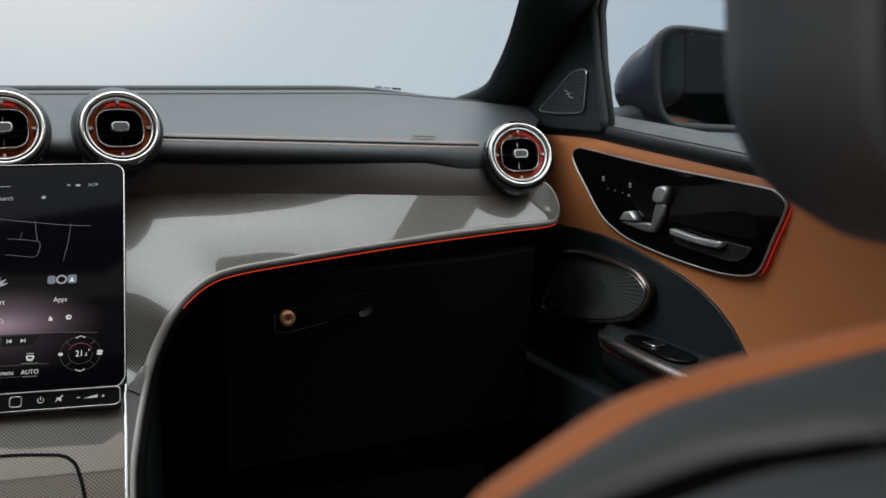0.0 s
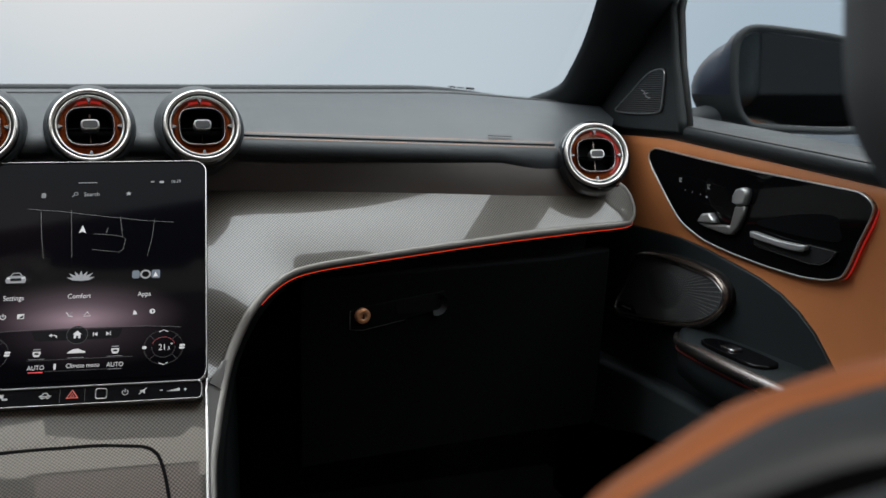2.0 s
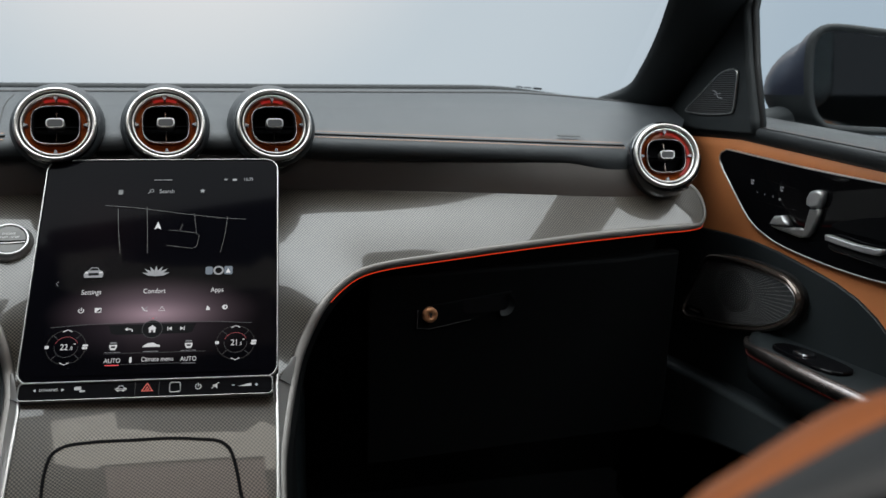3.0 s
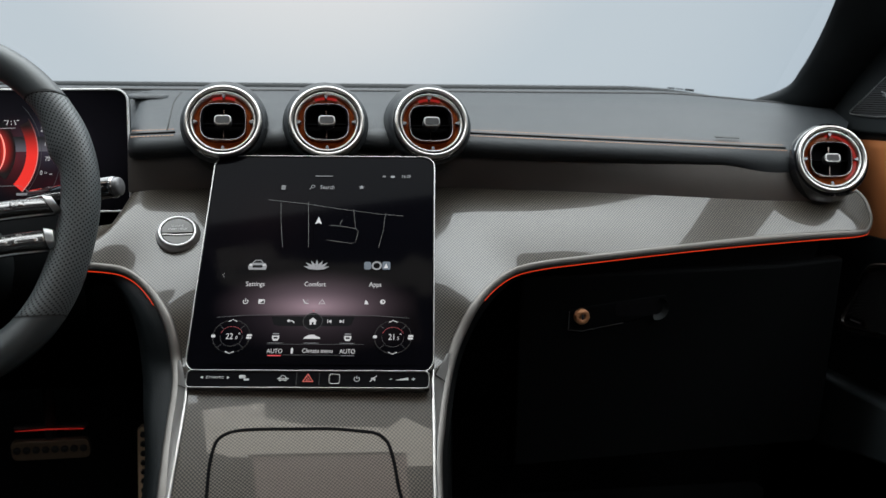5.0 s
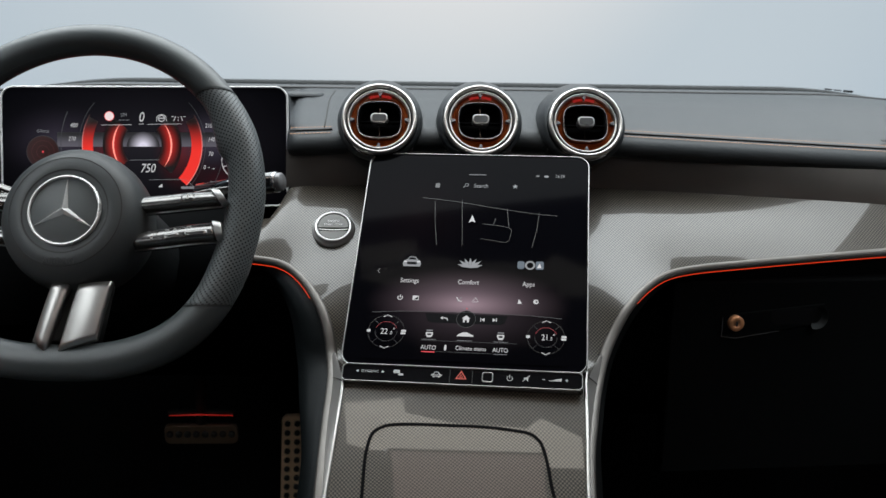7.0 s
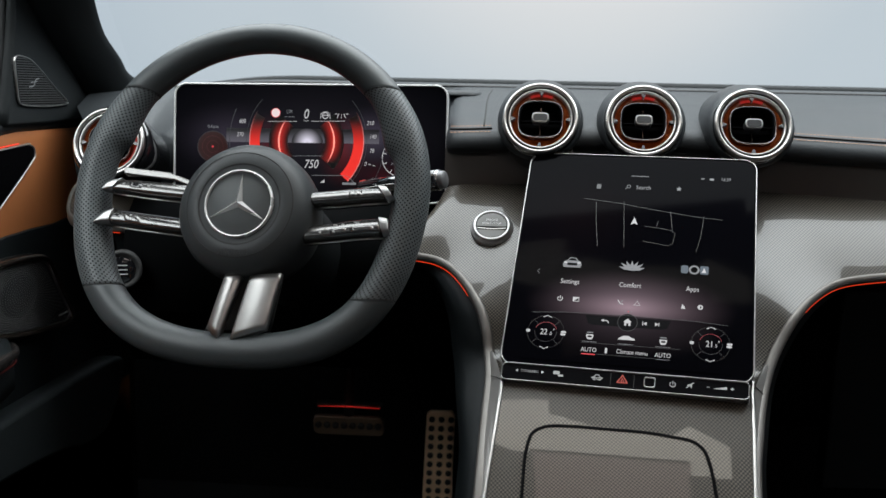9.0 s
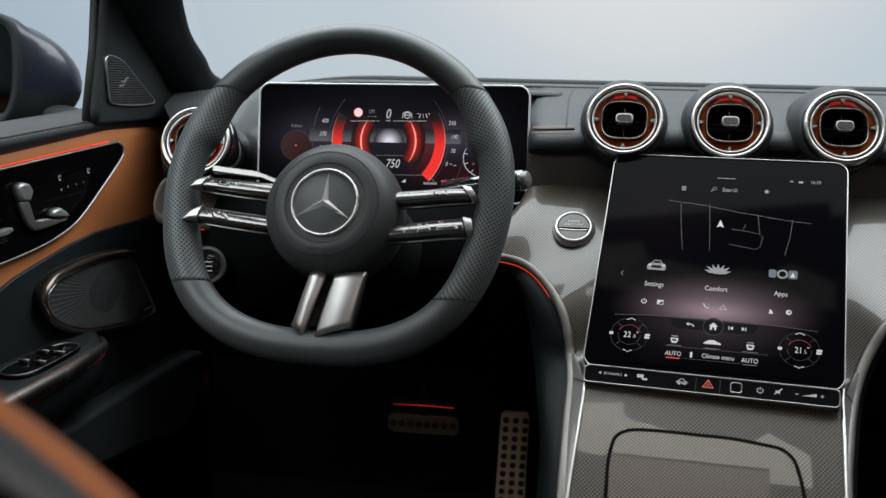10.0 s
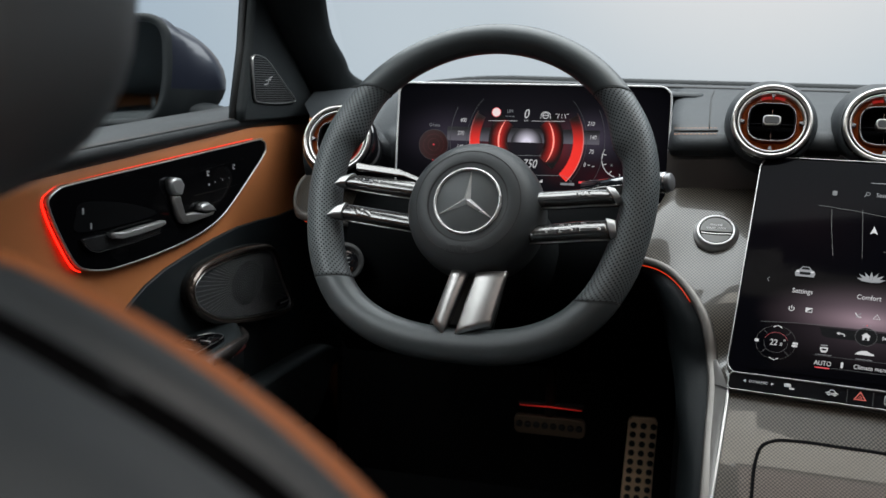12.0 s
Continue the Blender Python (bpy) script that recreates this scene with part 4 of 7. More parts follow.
def rim_surface(deg, w, lift=0.0):
    """A place on the rim's skin: deg round the wheel, w round its section (0 outside, 90 front); the seams run askew."""
    d = deg % 360
    skew = sum(v * max(0.0, 1 - abs((d - k + 180) % 360 - 180) / 18) for k, v in RIM_SEAMS.items())
    a = radians(deg + skew * math.cos(w))
    c = rim_point(a)
    t = (rim_point(a + 0.01) - rim_point(a - 0.01)).normalized()
    out = t.cross(V((0, 0, 1)))
    r = 0.0
    for (d0, r0), (d1, r1) in zip(RIM_THICK, RIM_THICK[1:]):
        if d0 <= d <= d1:
            r = lerp(r0, r1, (d - d0) / (d1 - d0))
    off = d - 20 if d < 90 else 160 - d
    thumb = max(0.0, 1 - (off / 17 if off > 0 else -off / 8))
    inner = max(0.0, -math.cos(w)) ** 2
    r += 0.0058 * thumb * thumb * (3 - 2 * thumb) * inner + lift
    return c + (out * math.cos(w) + V((0, 0, 1)) * math.sin(w) * 1.06) * r


def rim_piece(name, a0, a1, mat, label=""):
    n = int((a1 - a0) / 1.2)
    rows = [[rim_surface(lerp(a0, a1, k / n), 2 * math.pi * j / 28 + 4.7) for j in range(28)] for k in range(n + 1)]
    bm = sheet(rows, wrap_v=True, caps=True)
    bmesh.ops.recalc_face_normals(bm, faces=bm.faces)
    return part(name, bm, mat, wheel, label)


rim_piece("rim_top", 40, 142.5, WHEEL_LEATHER, "smooth black leather rim")
rim_piece("grip_left", 142.5, 219, GRIP, "perforated black leather grip")
rim_piece("rim_bottom", 219, 320.5, WHEEL_LEATHER, "smooth black leather rim")
rim_piece("grip_right", 320.5, 400, GRIP, "perforated black leather grip")
for a in RIM_SEAMS:
    part("rim_seam", tube([rim_surface(a, 2 * math.pi * k / 32, 0.0001) for k in range(32)], 0.0006, 5, closed=True), RUBBER, wheel)
bm_st = bmesh.new()
for k in range(72):
    d0 = 45 + 1.26 * k
    sheet([[rim_surface(d0 + e, radians(180 - 26 + q), 0.0003) for q in (-2.2, 2.2)] for e in (0, 0.72)], bm=bm_st)
tagged(part("stitching", bm_st, EMBOSS_GREY, wheel, "fine grey stitches along the inside of the rim"), kind="stuff")
HUB = Matrix.Translation((-0.0004, -0.0267, 0.0))
part("airbag_cover", lathe([(0.0, 0.0340), (0.0385, 0.0340), (0.0402, 0.0346), (0.0440, 0.0343), (0.0500, 0.0330), (0.0550, 0.0302), (0.0605, 0.0255), (0.0645, 0.0180), (0.0666, 0.0080), (0.0674, -0.006), (0.0664, -0.020), (0.061, -0.040), (0.05, -0.058)], 72, HUB), HUB_LEATHER, wheel, "domed black airbag cover")
part("badge_groove", lathe([(0.0384, 0.0341), (0.0390, 0.0343), (0.0397, 0.0346)], 64, HUB), RUBBER, wheel)
part("cover_seam", lathe([(0.0508, 0.0329), (0.0512, 0.0331), (0.0516, 0.0327)], 64, HUB), RUBBER, wheel)
badge = part("badge", lathe([(0.0, 0.0352), (0.0300, 0.0352), (0.0307, 0.0346)], 56, HUB), EMBOSS_GREY, wheel, "round grey badge plate")
part("badge_ring", lathe([(0.0305, 0.0344), (0.0309, 0.0368), (0.0318, 0.0376), (0.0328, 0.0370), (0.0333, 0.0340)], 64, HUB), STAR_METAL, badge, "chrome badge ring")
bm_star = bmesh.new()
top_v = bm_star.verts.new((0, 0, 0.0405))
ring_v = []
for k in range(6):
    a = radians(90 + 60 * k)
    r = 0.0312 if k % 2 == 0 else 0.0040
    ring_v.append(bm_star.verts.new((r * math.cos(a), r * math.sin(a), 0.0356)))
for k in range(6):
    bm_star.faces.new((top_v, ring_v[k], ring_v[(k + 1) % 6]))
bm_star.transform(HUB)
part("badge_star", bm_star, STAR_METAL, badge, "three-pointed chrome shape")
lettering("airbag_word", "AIRBAG", 0.0085, Matrix.Translation((-0.001, -0.0735, 0.0342)) @ pose(0, 0, 0, 9), EMBOSS, wheel, extrude=0.0004)


def hump(u):
    """The section of a control spoke: a broad upper face and a short under-face."""
    return math.sin(math.pi / 2 * u / 0.72) ** 0.6 if u < 0.72 else math.cos(math.pi / 2 * min(1, (u - 0.72) / 0.28))


def arched(name, top, low, mat, owner, label, z0=0.008, rise=0.010):
    """A blade between an upper and a lower line, rounded across like a wing."""
    a, b = spline([(x, y, 0) for x, y in top], 5), spline([(x, y, 0) for x, y in low], 5)
    us = [0.5 - 0.5 * math.cos(math.pi * k / 12) for k in range(13)]
    rows = [[p.lerp(q, u) + V((0, 0, z0 + rise * hump(u))) for u in us] for p, q in zip(a, b)]
    return part(name, skin(rows, (0, 0, -0.006)), mat, owner, label)


SPOKES = [
    ("spoke_upper_left", [(-0.1400, -0.0030), (-0.1296, 0.0006), (-0.0950, -0.0005), (-0.0560, -0.0024)], [(-0.1400, -0.0128), (-0.1250, -0.0150), (-0.0950, -0.0180), (-0.0560, -0.0206)]),
    ("spoke_lower_left", [(-0.1400, -0.0335), (-0.1335, -0.0304), (-0.1000, -0.0330), (-0.0560, -0.0366)], [(-0.1400, -0.0462), (-0.1250, -0.0478), (-0.0950, -0.0508), (-0.0560, -0.0540)]),
    ("spoke_upper_right", [(0.1290, 0.0022), (0.1070, 0.0010), (0.0850, -0.0018), (0.0580, -0.0050)], [(0.1350, -0.0125), (0.1120, -0.0150), (0.0880, -0.0182), (0.0580, -0.0215)]),
    ("spoke_lower_right", [(0.1290, -0.0278), (0.1050, -0.0308), (0.0850, -0.0343), (0.0580, -0.0385)], [(0.1345, -0.0466), (0.1090, -0.0492), (0.0860, -0.0526), (0.0580, -0.0560)])]
TIPS = {
    "spoke_upper_left": ([(-0.1480, -0.0118), (-0.1432, -0.0035), (-0.1296, 0.0008)], [(-0.1478, -0.0126), (-0.1420, -0.0135), (-0.1381, -0.0137)]),
    "spoke_lower_left": ([(-0.1506, -0.0455), (-0.1432, -0.0352), (-0.1325, -0.0302)], [(-0.1504, -0.0464), (-0.1430, -0.0467), (-0.1347, -0.0468)]),
    "spoke_upper_right": ([(0.1250, 0.0024), (0.1290, 0.0024), (0.1330, 0.0018)], [(0.1365, -0.0130), (0.1395, -0.0122), (0.1418, -0.0100)]),
    "spoke_lower_right": ([(0.1285, -0.0278), (0.1325, -0.0284), (0.1370, -0.0292)], [(0.1350, -0.0468), (0.1380, -0.0462), (0.1410, -0.0450)])}
SPOKE_BUTTONS = {
    "spoke_upper_left": ((0.42, 0.56, 0.22, 0.62, 0.0006, BUTTON),),
    "spoke_lower_left": ((0.20, 0.42, 0.34, 0.56, 0.0002, BUTTON), (0.44, 0.62, 0.18, 0.72, 0.0007, SPOKE_KEY), (0.66, 0.88, 0.34, 0.56, 0.0002, BUTTON)),
    "spoke_upper_right": ((0.30, 0.50, 0.20, 0.66, 0.0007, SPOKE_KEY),),
    "spoke_lower_right": ((0.10, 0.40, 0.42, 0.74, 0.0008, SPOKE_KEY), (0.44, 0.68, 0.42, 0.74, 0.0008, SPOKE_KEY))}
SPOKE_MARKS = {
    "spoke_upper_left": ((0.36, 0.40, 0.003, 0.0008), (0.46, 0.36, 0.0016, 0.0012), (0.52, 0.50, 0.0022, 0.0008), (0.62, 0.40, 0.0022, 0.0022)),
    "spoke_lower_left": ((0.53, 0.30, 0.0024, 0.0010), (0.53, 0.56, 0.0010, 0.0016), (0.74, 0.66, 0.0030, 0.0010)),
    "spoke_upper_right": ((0.40, 0.36, 0.0010, 0.0024), (0.40, 0.52, 0.0026, 0.0008)),
    "spoke_lower_right": ((0.30, 0.22, 0.0050, 0.0010), (0.50, 0.26, 0.0026, 0.0014), (0.62, 0.22, 0.0040, 0.0010), (0.74, 0.36, 0.0026, 0.0012), (0.78, 0.58, 0.0022, 0.0018))}
for nm, top, low in SPOKES:
    ob = arched(nm, top, low, SPOKE_BLACK, wheel, "gloss black control spoke")
    arched("spoke_tip", *TIPS[nm], RIM_GREY, ob, "silver spoke tip", 0.0148, 0.0045)
    part("spoke_trim", tube([(x, y - 0.0002, 0.0085) for x, y in low], 0.0008, 8), SATIN, ob, "thin silver lower edge")
    a_line, b_line = spline([(x, y, 0) for x, y in top], 5), spline([(x, y, 0) for x, y in low], 5)
    last = len(a_line) - 1

    def on_spoke(t, u, lift):
        i = t * last
        j = min(int(i), last - 1)
        p, q = a_line[j].lerp(a_line[j + 1], i - j), b_line[j].lerp(b_line[j + 1], i - j)
        return p.lerp(q, u) + V((0, 0, 0.008 + 0.010 * hump(u) + lift))

    for t0, t1, u0, u1, lift, mt in SPOKE_BUTTONS[nm]:
        patch = [[on_spoke(lerp(t0, t1, i / 5), lerp(u0, u1, j / 6), lift if 0 < i < 5 and 0 < j < 6 else -0.0002) for j in range(7)] for i in range(6)]
        part("button", skin(patch, (0, 0, -0.002)), mt, ob, "small flush button")
    for tt, uu, ww, hh in SPOKE_MARKS[nm]:
        part("button_mark", shape(rrect(ww, hh, 0.0003, 2), 0, Matrix.Translation(on_spoke(tt, uu, 0.0011))), PRINT_WHITE, ob)


def blade(name, tl, tr, bl, br, z_top, z_bottom):
    """A bowed metal blade between the hub and the rim."""
    rows = []
    for k in range(9):
        t = k / 8
        l, r = V((*tl, 0)).lerp(V((*bl, 0)), t), V((*tr, 0)).lerp(V((*br, 0)), t)
        z = lerp(z_top, z_bottom, t) + 0.0012 * math.sin(math.pi * t)
        rows.append([l.lerp(r, u) + V((0, 0, z - 0.0022 * (2 * u - 1) ** 2)) for u in (0, 0.06, 0.15, 0.3, 0.5, 0.7, 0.85, 0.94, 1)])
    return part(name, skin(rows, (0, 0, -0.008)), BRUSHED, wheel, "brushed steel lower spoke")


blade("lower_spoke_left", (-0.0105, -0.0900), (0.0055, -0.0900), (-0.0224, -0.1423), (-0.0106, -0.1522), 0.0195, 0.0170)
blade("lower_spoke_right", (0.0135, -0.0905), (0.0430, -0.0870), (0.0009, -0.1520), (0.0336, -0.1400), 0.0190, 0.0170)
part("lower_spoke_core", plate([(-0.030, -0.142), (0.030, -0.138), (0.036, -0.085), (-0.010, -0.085)], -0.014, 0.002, 0.002), RUBBER, wheel)
part("column", lathe([(0.045, 0.0), (0.055, -0.06), (0.055, -0.20), (0.0, -0.20)], 32, HUB), DARK_PLASTIC, wheel, "dark steering column shroud")
part("paddle", plate([(-0.1329, 0.0141), (-0.1315, 0.0069), (-0.0786, 0.0022), (-0.0584, -0.0040), (-0.0584, 0.0010), (-0.0850, 0.0098), (-0.1180, 0.0128)], 0.002, 0.010, 0.0012), SPOKE_BLACK, wheel, "dark satin shift paddle")
part("paddle", plate([(0.0900, 0.0000), (0.1250, 0.0005), (0.1500, 0.0040), (0.1500, 0.0110), (0.1350, 0.0105), (0.1180, 0.0075)], -0.006, 0.000, 0.0012), SPOKE_BLACK, wheel, "dark satin shift paddle")

# ---- doors ----
def door_frame(side, x, y=0.0, z=0.0):
    """Local x runs along the door, y up, z into the cabin."""
    return frame_of((side * x, y, z), (0, -side, 0), (0, 0, 1))


def along(side, pts):
    return [(-side * y, z) for y, z in pts]


def brown_top(y, side):
    return 1.0042 - 0.075 * max(0, 0.93 - y) - (0.0 if side > 0 else 0.006)


def belt_top(y, side):
    return 1.0310 - 0.073 * (1.02 - y) if side > 0 else 1.0185 - 0.065 * (1.02 - y)


PLATE = {1: [(0.967, 0.966), (0.9745, 0.976), (0.9725, 0.985), (0.962, 0.9898), (0.940, 0.9905), (0.781, 0.9795), (0.60, 0.971), (0.570, 0.968), (0.554, 0.958), (0.556, 0.945), (0.571, 0.917), (0.587, 0.886), (0.603, 0.876), (0.630, 0.8715), (0.669, 0.870), (0.745, 0.8735), (0.819, 0.881), (0.860, 0.890), (0.900, 0.907), (0.956, 0.955)],
         -1: [(0.959, 0.9615), (0.9665, 0.970), (0.9645, 0.9785), (0.954, 0.9828), (0.935, 0.9833), (0.732, 0.971), (0.570, 0.961), (0.545, 0.958), (0.530, 0.950), (0.531, 0.940), (0.543, 0.918), (0.564, 0.889), (0.580, 0.8795), (0.610, 0.8735), (0.640, 0.8725), (0.700, 0.8745), (0.766, 0.880), (0.815, 0.888), (0.858, 0.902), (0.918, 0.936)]}
SPEAKER = [(0.991, 0.836), (0.975, 0.8455), (0.940, 0.850), (0.880, 0.852), (0.815, 0.848), (0.790, 0.841), (0.776, 0.828), (0.782, 0.810), (0.803, 0.793), (0.835, 0.779), (0.875, 0.769), (0.940, 0.759), (1.010, 0.7515), (1.034, 0.751), (1.045, 0.760), (1.035, 0.778), (1.021, 0.795), (1.003, 0.820)]
LOWER = [(1.26, 0.890), (1.10, 0.884), (1.016, 0.879), (0.960, 0.880), (0.900, 0.879), (0.840, 0.873), (0.776, 0.863), (0.730, 0.855), (0.691, 0.844), (0.660, 0.830), (0.632, 0.812), (0.599, 0.780), (0.575, 0.73), (0.56, 0.66), (0.555, 0.56), (0.555, 0.40), (1.26, 0.40)]
# outlines on the door as (along, up): seat-shaped switches, handle blade and the scoop under it
SWITCHES = {
    1: {
        "head": [(0.7667, 0.9541), (0.7563, 0.9570), (0.7457, 0.9555), (0.7451, 0.9479), (0.7494, 0.9378), (0.7629, 0.9350), (0.7729, 0.9384), (0.7725, 0.9463)],
        "stem": [(0.7692, 0.9336), (0.7502, 0.9357), (0.7552, 0.9209), (0.7627, 0.9088), (0.7728, 0.9002), (0.7805, 0.8998), (0.7761, 0.9130)],
        "chead": [(0.8427, 0.9072), (0.8339, 0.9180), (0.8176, 0.9207), (0.8101, 0.9154), (0.8039, 0.9101), (0.8165, 0.9078)],
        "cbase": [(0.8425, 0.9052), (0.8141, 0.9074), (0.7869, 0.9096), (0.7758, 0.9097), (0.7772, 0.9002), (0.7859, 0.8984), (0.8031, 0.9000), (0.8266, 0.9017)],
        "grip": [(0.7324, 0.9097), (0.7263, 0.9099), (0.6839, 0.9064), (0.6473, 0.9063), (0.6370, 0.9079), (0.6390, 0.9023), (0.6484, 0.8990), (0.6692, 0.8988), (0.7026, 0.9006), (0.7318, 0.9033)],
        "scoop": [(0.7317, 0.9021), (0.7025, 0.8994), (0.6484, 0.8984), (0.6369, 0.9073), (0.5982, 0.9063), (0.6077, 0.8950), (0.6198, 0.8894), (0.6368, 0.8878), (0.7217, 0.8927), (0.7311, 0.8951)],
    },
    -1: {
        "head": [(0.7226, 0.9506), (0.7329, 0.9533), (0.7433, 0.9513), (0.7502, 0.9435), (0.7453, 0.9336), (0.7302, 0.9345), (0.7235, 0.9422)],
        "stem": [(0.7290, 0.9334), (0.7452, 0.9324), (0.7520, 0.9177), (0.7590, 0.9034), (0.7553, 0.9008), (0.7481, 0.9029), (0.7377, 0.9133)],
        "chead": [(0.7827, 0.9137), (0.7904, 0.9192), (0.8033, 0.9198), (0.8138, 0.9148), (0.8204, 0.9089), (0.8032, 0.9083)],
        "cbase": [(0.7507, 0.9112), (0.7801, 0.9109), (0.8005, 0.9073), (0.8204, 0.9076), (0.8163, 0.9036), (0.7799, 0.9009), (0.7601, 0.9002)],
        "grip": [(0.7059, 0.9110), (0.7080, 0.9073), (0.6980, 0.9050), (0.6560, 0.9024), (0.6285, 0.9023), (0.6154, 0.9052), (0.6101, 0.9108), (0.6317, 0.9085), (0.6665, 0.9101)],
        "scoop": [(0.5728, 0.9090), (0.6091, 0.9093), (0.6173, 0.9039), (0.6662, 0.9022), (0.7068, 0.9039), (0.7044, 0.8977), (0.6558, 0.8946), (0.5967, 0.8939), (0.5853, 0.8967), (0.5777, 0.9020)],
    },
}

doors = {}
for side, nm in ((1, "door_right"), (-1, "door_left")):
    d = thing(nm, (side * 0.72, 0.5, 0.40), "car door trimmed in tan leather, gloss black and black leather", "door", kind="structure")
    doors[side] = d
    m = door_frame(side, 0.720)
    # tan leather panel and the black roll above it
    rows = []
    for i in range(30):
        y = 1.24 - 1.84 * i / 29
        zt = brown_top(y, side)
        rows.append([V((side * xx, y, zz)) for xx, zz in ((0.713, zt + 0.004), (0.7155, zt - 0.012), (0.718, zt - 0.05), (0.720, zt - 0.12), (0.719, zt - 0.20), (0.716, 0.62), (0.716, 0.40))])
    part("leather_panel", skin(rows, (side * 0.03, 0, 0)), BROWN_LEATHER, d, "smooth tan leather panel")
    rows = []
    for i in range(40):
        y = 1.10 - 1.70 * i / 39
        a, b = brown_top(y, side), belt_top(y, side)
        rows.append([V((side * xx, y, zz)) for xx, zz in ((0.722, a - 0.001), (0.7135, a + 0.0005), (0.7095, a + 0.004), (0.7070, lerp(a, b, 0.5)), (0.7075, lerp(a, b, 0.8)), (0.710, b - 0.0012), (0.716, b + 0.0005), (0.73, b + 0.003), (0.76, b + 0.004), (0.80, b + 0.001), (0.835, b - 0.012), (0.84, b - 0.06))])
    part("belt_roll", sheet(rows, flip=side < 0), BELT_SHADED, d, "padded black leather belt roll")
    part("belt_seam", tube([(side * 0.7135, y, belt_top(y, side) + 0.0002) for y in (1.08 - 1.6 * k / 40 for k in range(41))], 0.0009, 6), RUBBER, d)
    bm_st = bmesh.new()
    for k in range(220):
        y = 1.07 - k * 0.0052
        sheet([[(side * (0.7175 + 0.0005 * q), y - dy, belt_top(y, side) + 0.0012) for q in (-1, 1)] for dy in (0, 0.0036)], bm=bm_st)
    tagged(part("stitching", bm_st, THREAD, d, "fine brown thread stitches"), kind="stuff")
    # black lower panel
    part("lower_panel", plate(along(side, LOWER), -0.03, 0.004, 0.0015, m), DOOR_LOWER, d, "black leather lower panel")
    # gloss plate with silver outline and red edge light
    pm = door_frame(side, 0.716)
    outline = along(side, PLATE[side])
    outline = smooth_outline(outline, 4)
    gp = part("gloss_plate", plate(outline, -0.004, 0.004, 0.0012, pm), DOOR_GLOSS, d, "gloss black control plate")
    part("plate_rim", band(outline, 0.0017, -0.004, 0.0052, pm), BEZEL_METAL, gp, "thin silver outline")
    outer = inset(outline, -0.0022)
    run = [q for q in outer]
    ys = [(-side * q[0], q[1]) for q in run]
    lit = [i for i, (y, z) in enumerate(ys) if (y < 0.604 and 0.876 < z < 0.956)]
    lit.sort(key=lambda i: -ys[i][1])
    part("light_edge", tube([pm @ V((*run[i], 0.0005)) for i in lit], [(0.0009 if side > 0 else 0.0010) * min(1.0, 0.25 + 0.25 * min(k, len(lit) - 1 - k)) for k in range(len(lit))], 8), LED_HOT if side > 0 else LED_SPILL, gp, "glowing red ambient light edge")
    if side < 0:
        top = [i for i, (y, z) in enumerate(ys) if z > 0.952 and y < 0.945]
        top.sort(key=lambda i: ys[i][0])
        part("light_edge", tube([pm @ V((run[i][0], run[i][1] - 0.0010, 0.0005)) for i in top], 0.0005, 8), LED_SOFT, gp, "glowing red ambient light edge")
    km = door_frame(side, 0.712)
    sw = SWITCHES[side]
    for nm2, keys in (("backrest_switch", ("head", "stem")), ("cushion_switch", ("chead", "cbase"))):
        top_piece = part(nm2, plate(along(side, sw[keys[0]]), 0.0, 0.0085, 0.0030, km), MATT_SILVER, gp, "silver seat-shaped switch")
        part("switch_base", plate(along(side, sw[keys[1]]), 0.0, 0.0060, 0.0022, km), DULL_SILVER, top_piece, "duller silver foot of the switch")
    handle = part("handle", plate(along(side, sw["grip"]), 0.003, 0.0105, 0.0016, km), MATT_SILVER, gp, "silver door handle blade")
    part("handle_scoop", plate(along(side, sw["scoop"]), 0.0, 0.004, 0.0015, km), SCOOP_DARK, gp, "dark glossy lower handle part")
    part("scoop_edge", line(along(side, sw["scoop"]), 0.0006, 0.0043, km, True), SATIN, gp, "thin bright outline")
    # thin dark plate lying flush, in place of a shaded hollow behind the handle
    hollow = [(0.735, 0.918), (0.680, 0.934), (0.610, 0.942), (0.598, 0.930), (0.600, 0.916), (0.66, 0.914)]
    part("handle_shade", plate(smooth_outline(along(side, [(y - (0.0 if side > 0 else 0.03), z) for y, z in hollow]), 4), 0.0, 0.0005, 0.0002, km), DEEP, gp)
    dy = 0.0 if side > 0 else -0.017
    for k, (y, z, w, h) in enumerate(((0.894, 0.954, 0.006, 0.005), (0.831, 0.951, 0.006, 0.005), (0.882, 0.942, 0.0025, 0.003), (0.866, 0.941, 0.0025, 0.003), (0.848, 0.940, 0.0025, 0.003), (0.834, 0.938, 0.004, 0.003))):
        sm0 = door_frame(side, 0.716, y + dy, z)
        if k < 2:
            part("switch_mark", shape([(-0.0028, 0.0032), (-0.0012, 0.0032), (-0.0006, -0.0012), (0.0028, -0.0014), (0.0028, -0.0030), (-0.0022, -0.0030)], 0.0046, sm0), MARK_GREY, gp)
            part("switch_mark", shape(rrect(0.0024, 0.0022, 0.0004, 2, 0.0020, 0.0018), 0.0046, sm0), MARK_GREY, gp)
        else:
            part("switch_mark", shape(rrect(0.0011 if k < 5 else 0.0034, h * 0.8, 0.0003, 2), 0.0046, sm0), MARK_GREY, gp)
    part("switch_line", line(along(side, [(0.925 + dy, 0.962), (0.860 + dy, 0.9585), (0.795 + dy, 0.953)]), 0.0006, 0.0045, pm), DARK_CHROME, gp)
    part("switch_line", line(along(side, [(0.905 + dy, 0.932), (0.850 + dy, 0.930), (0.800 + dy, 0.9285)]), 0.0006, 0.0045, pm), DARK_CHROME, gp)
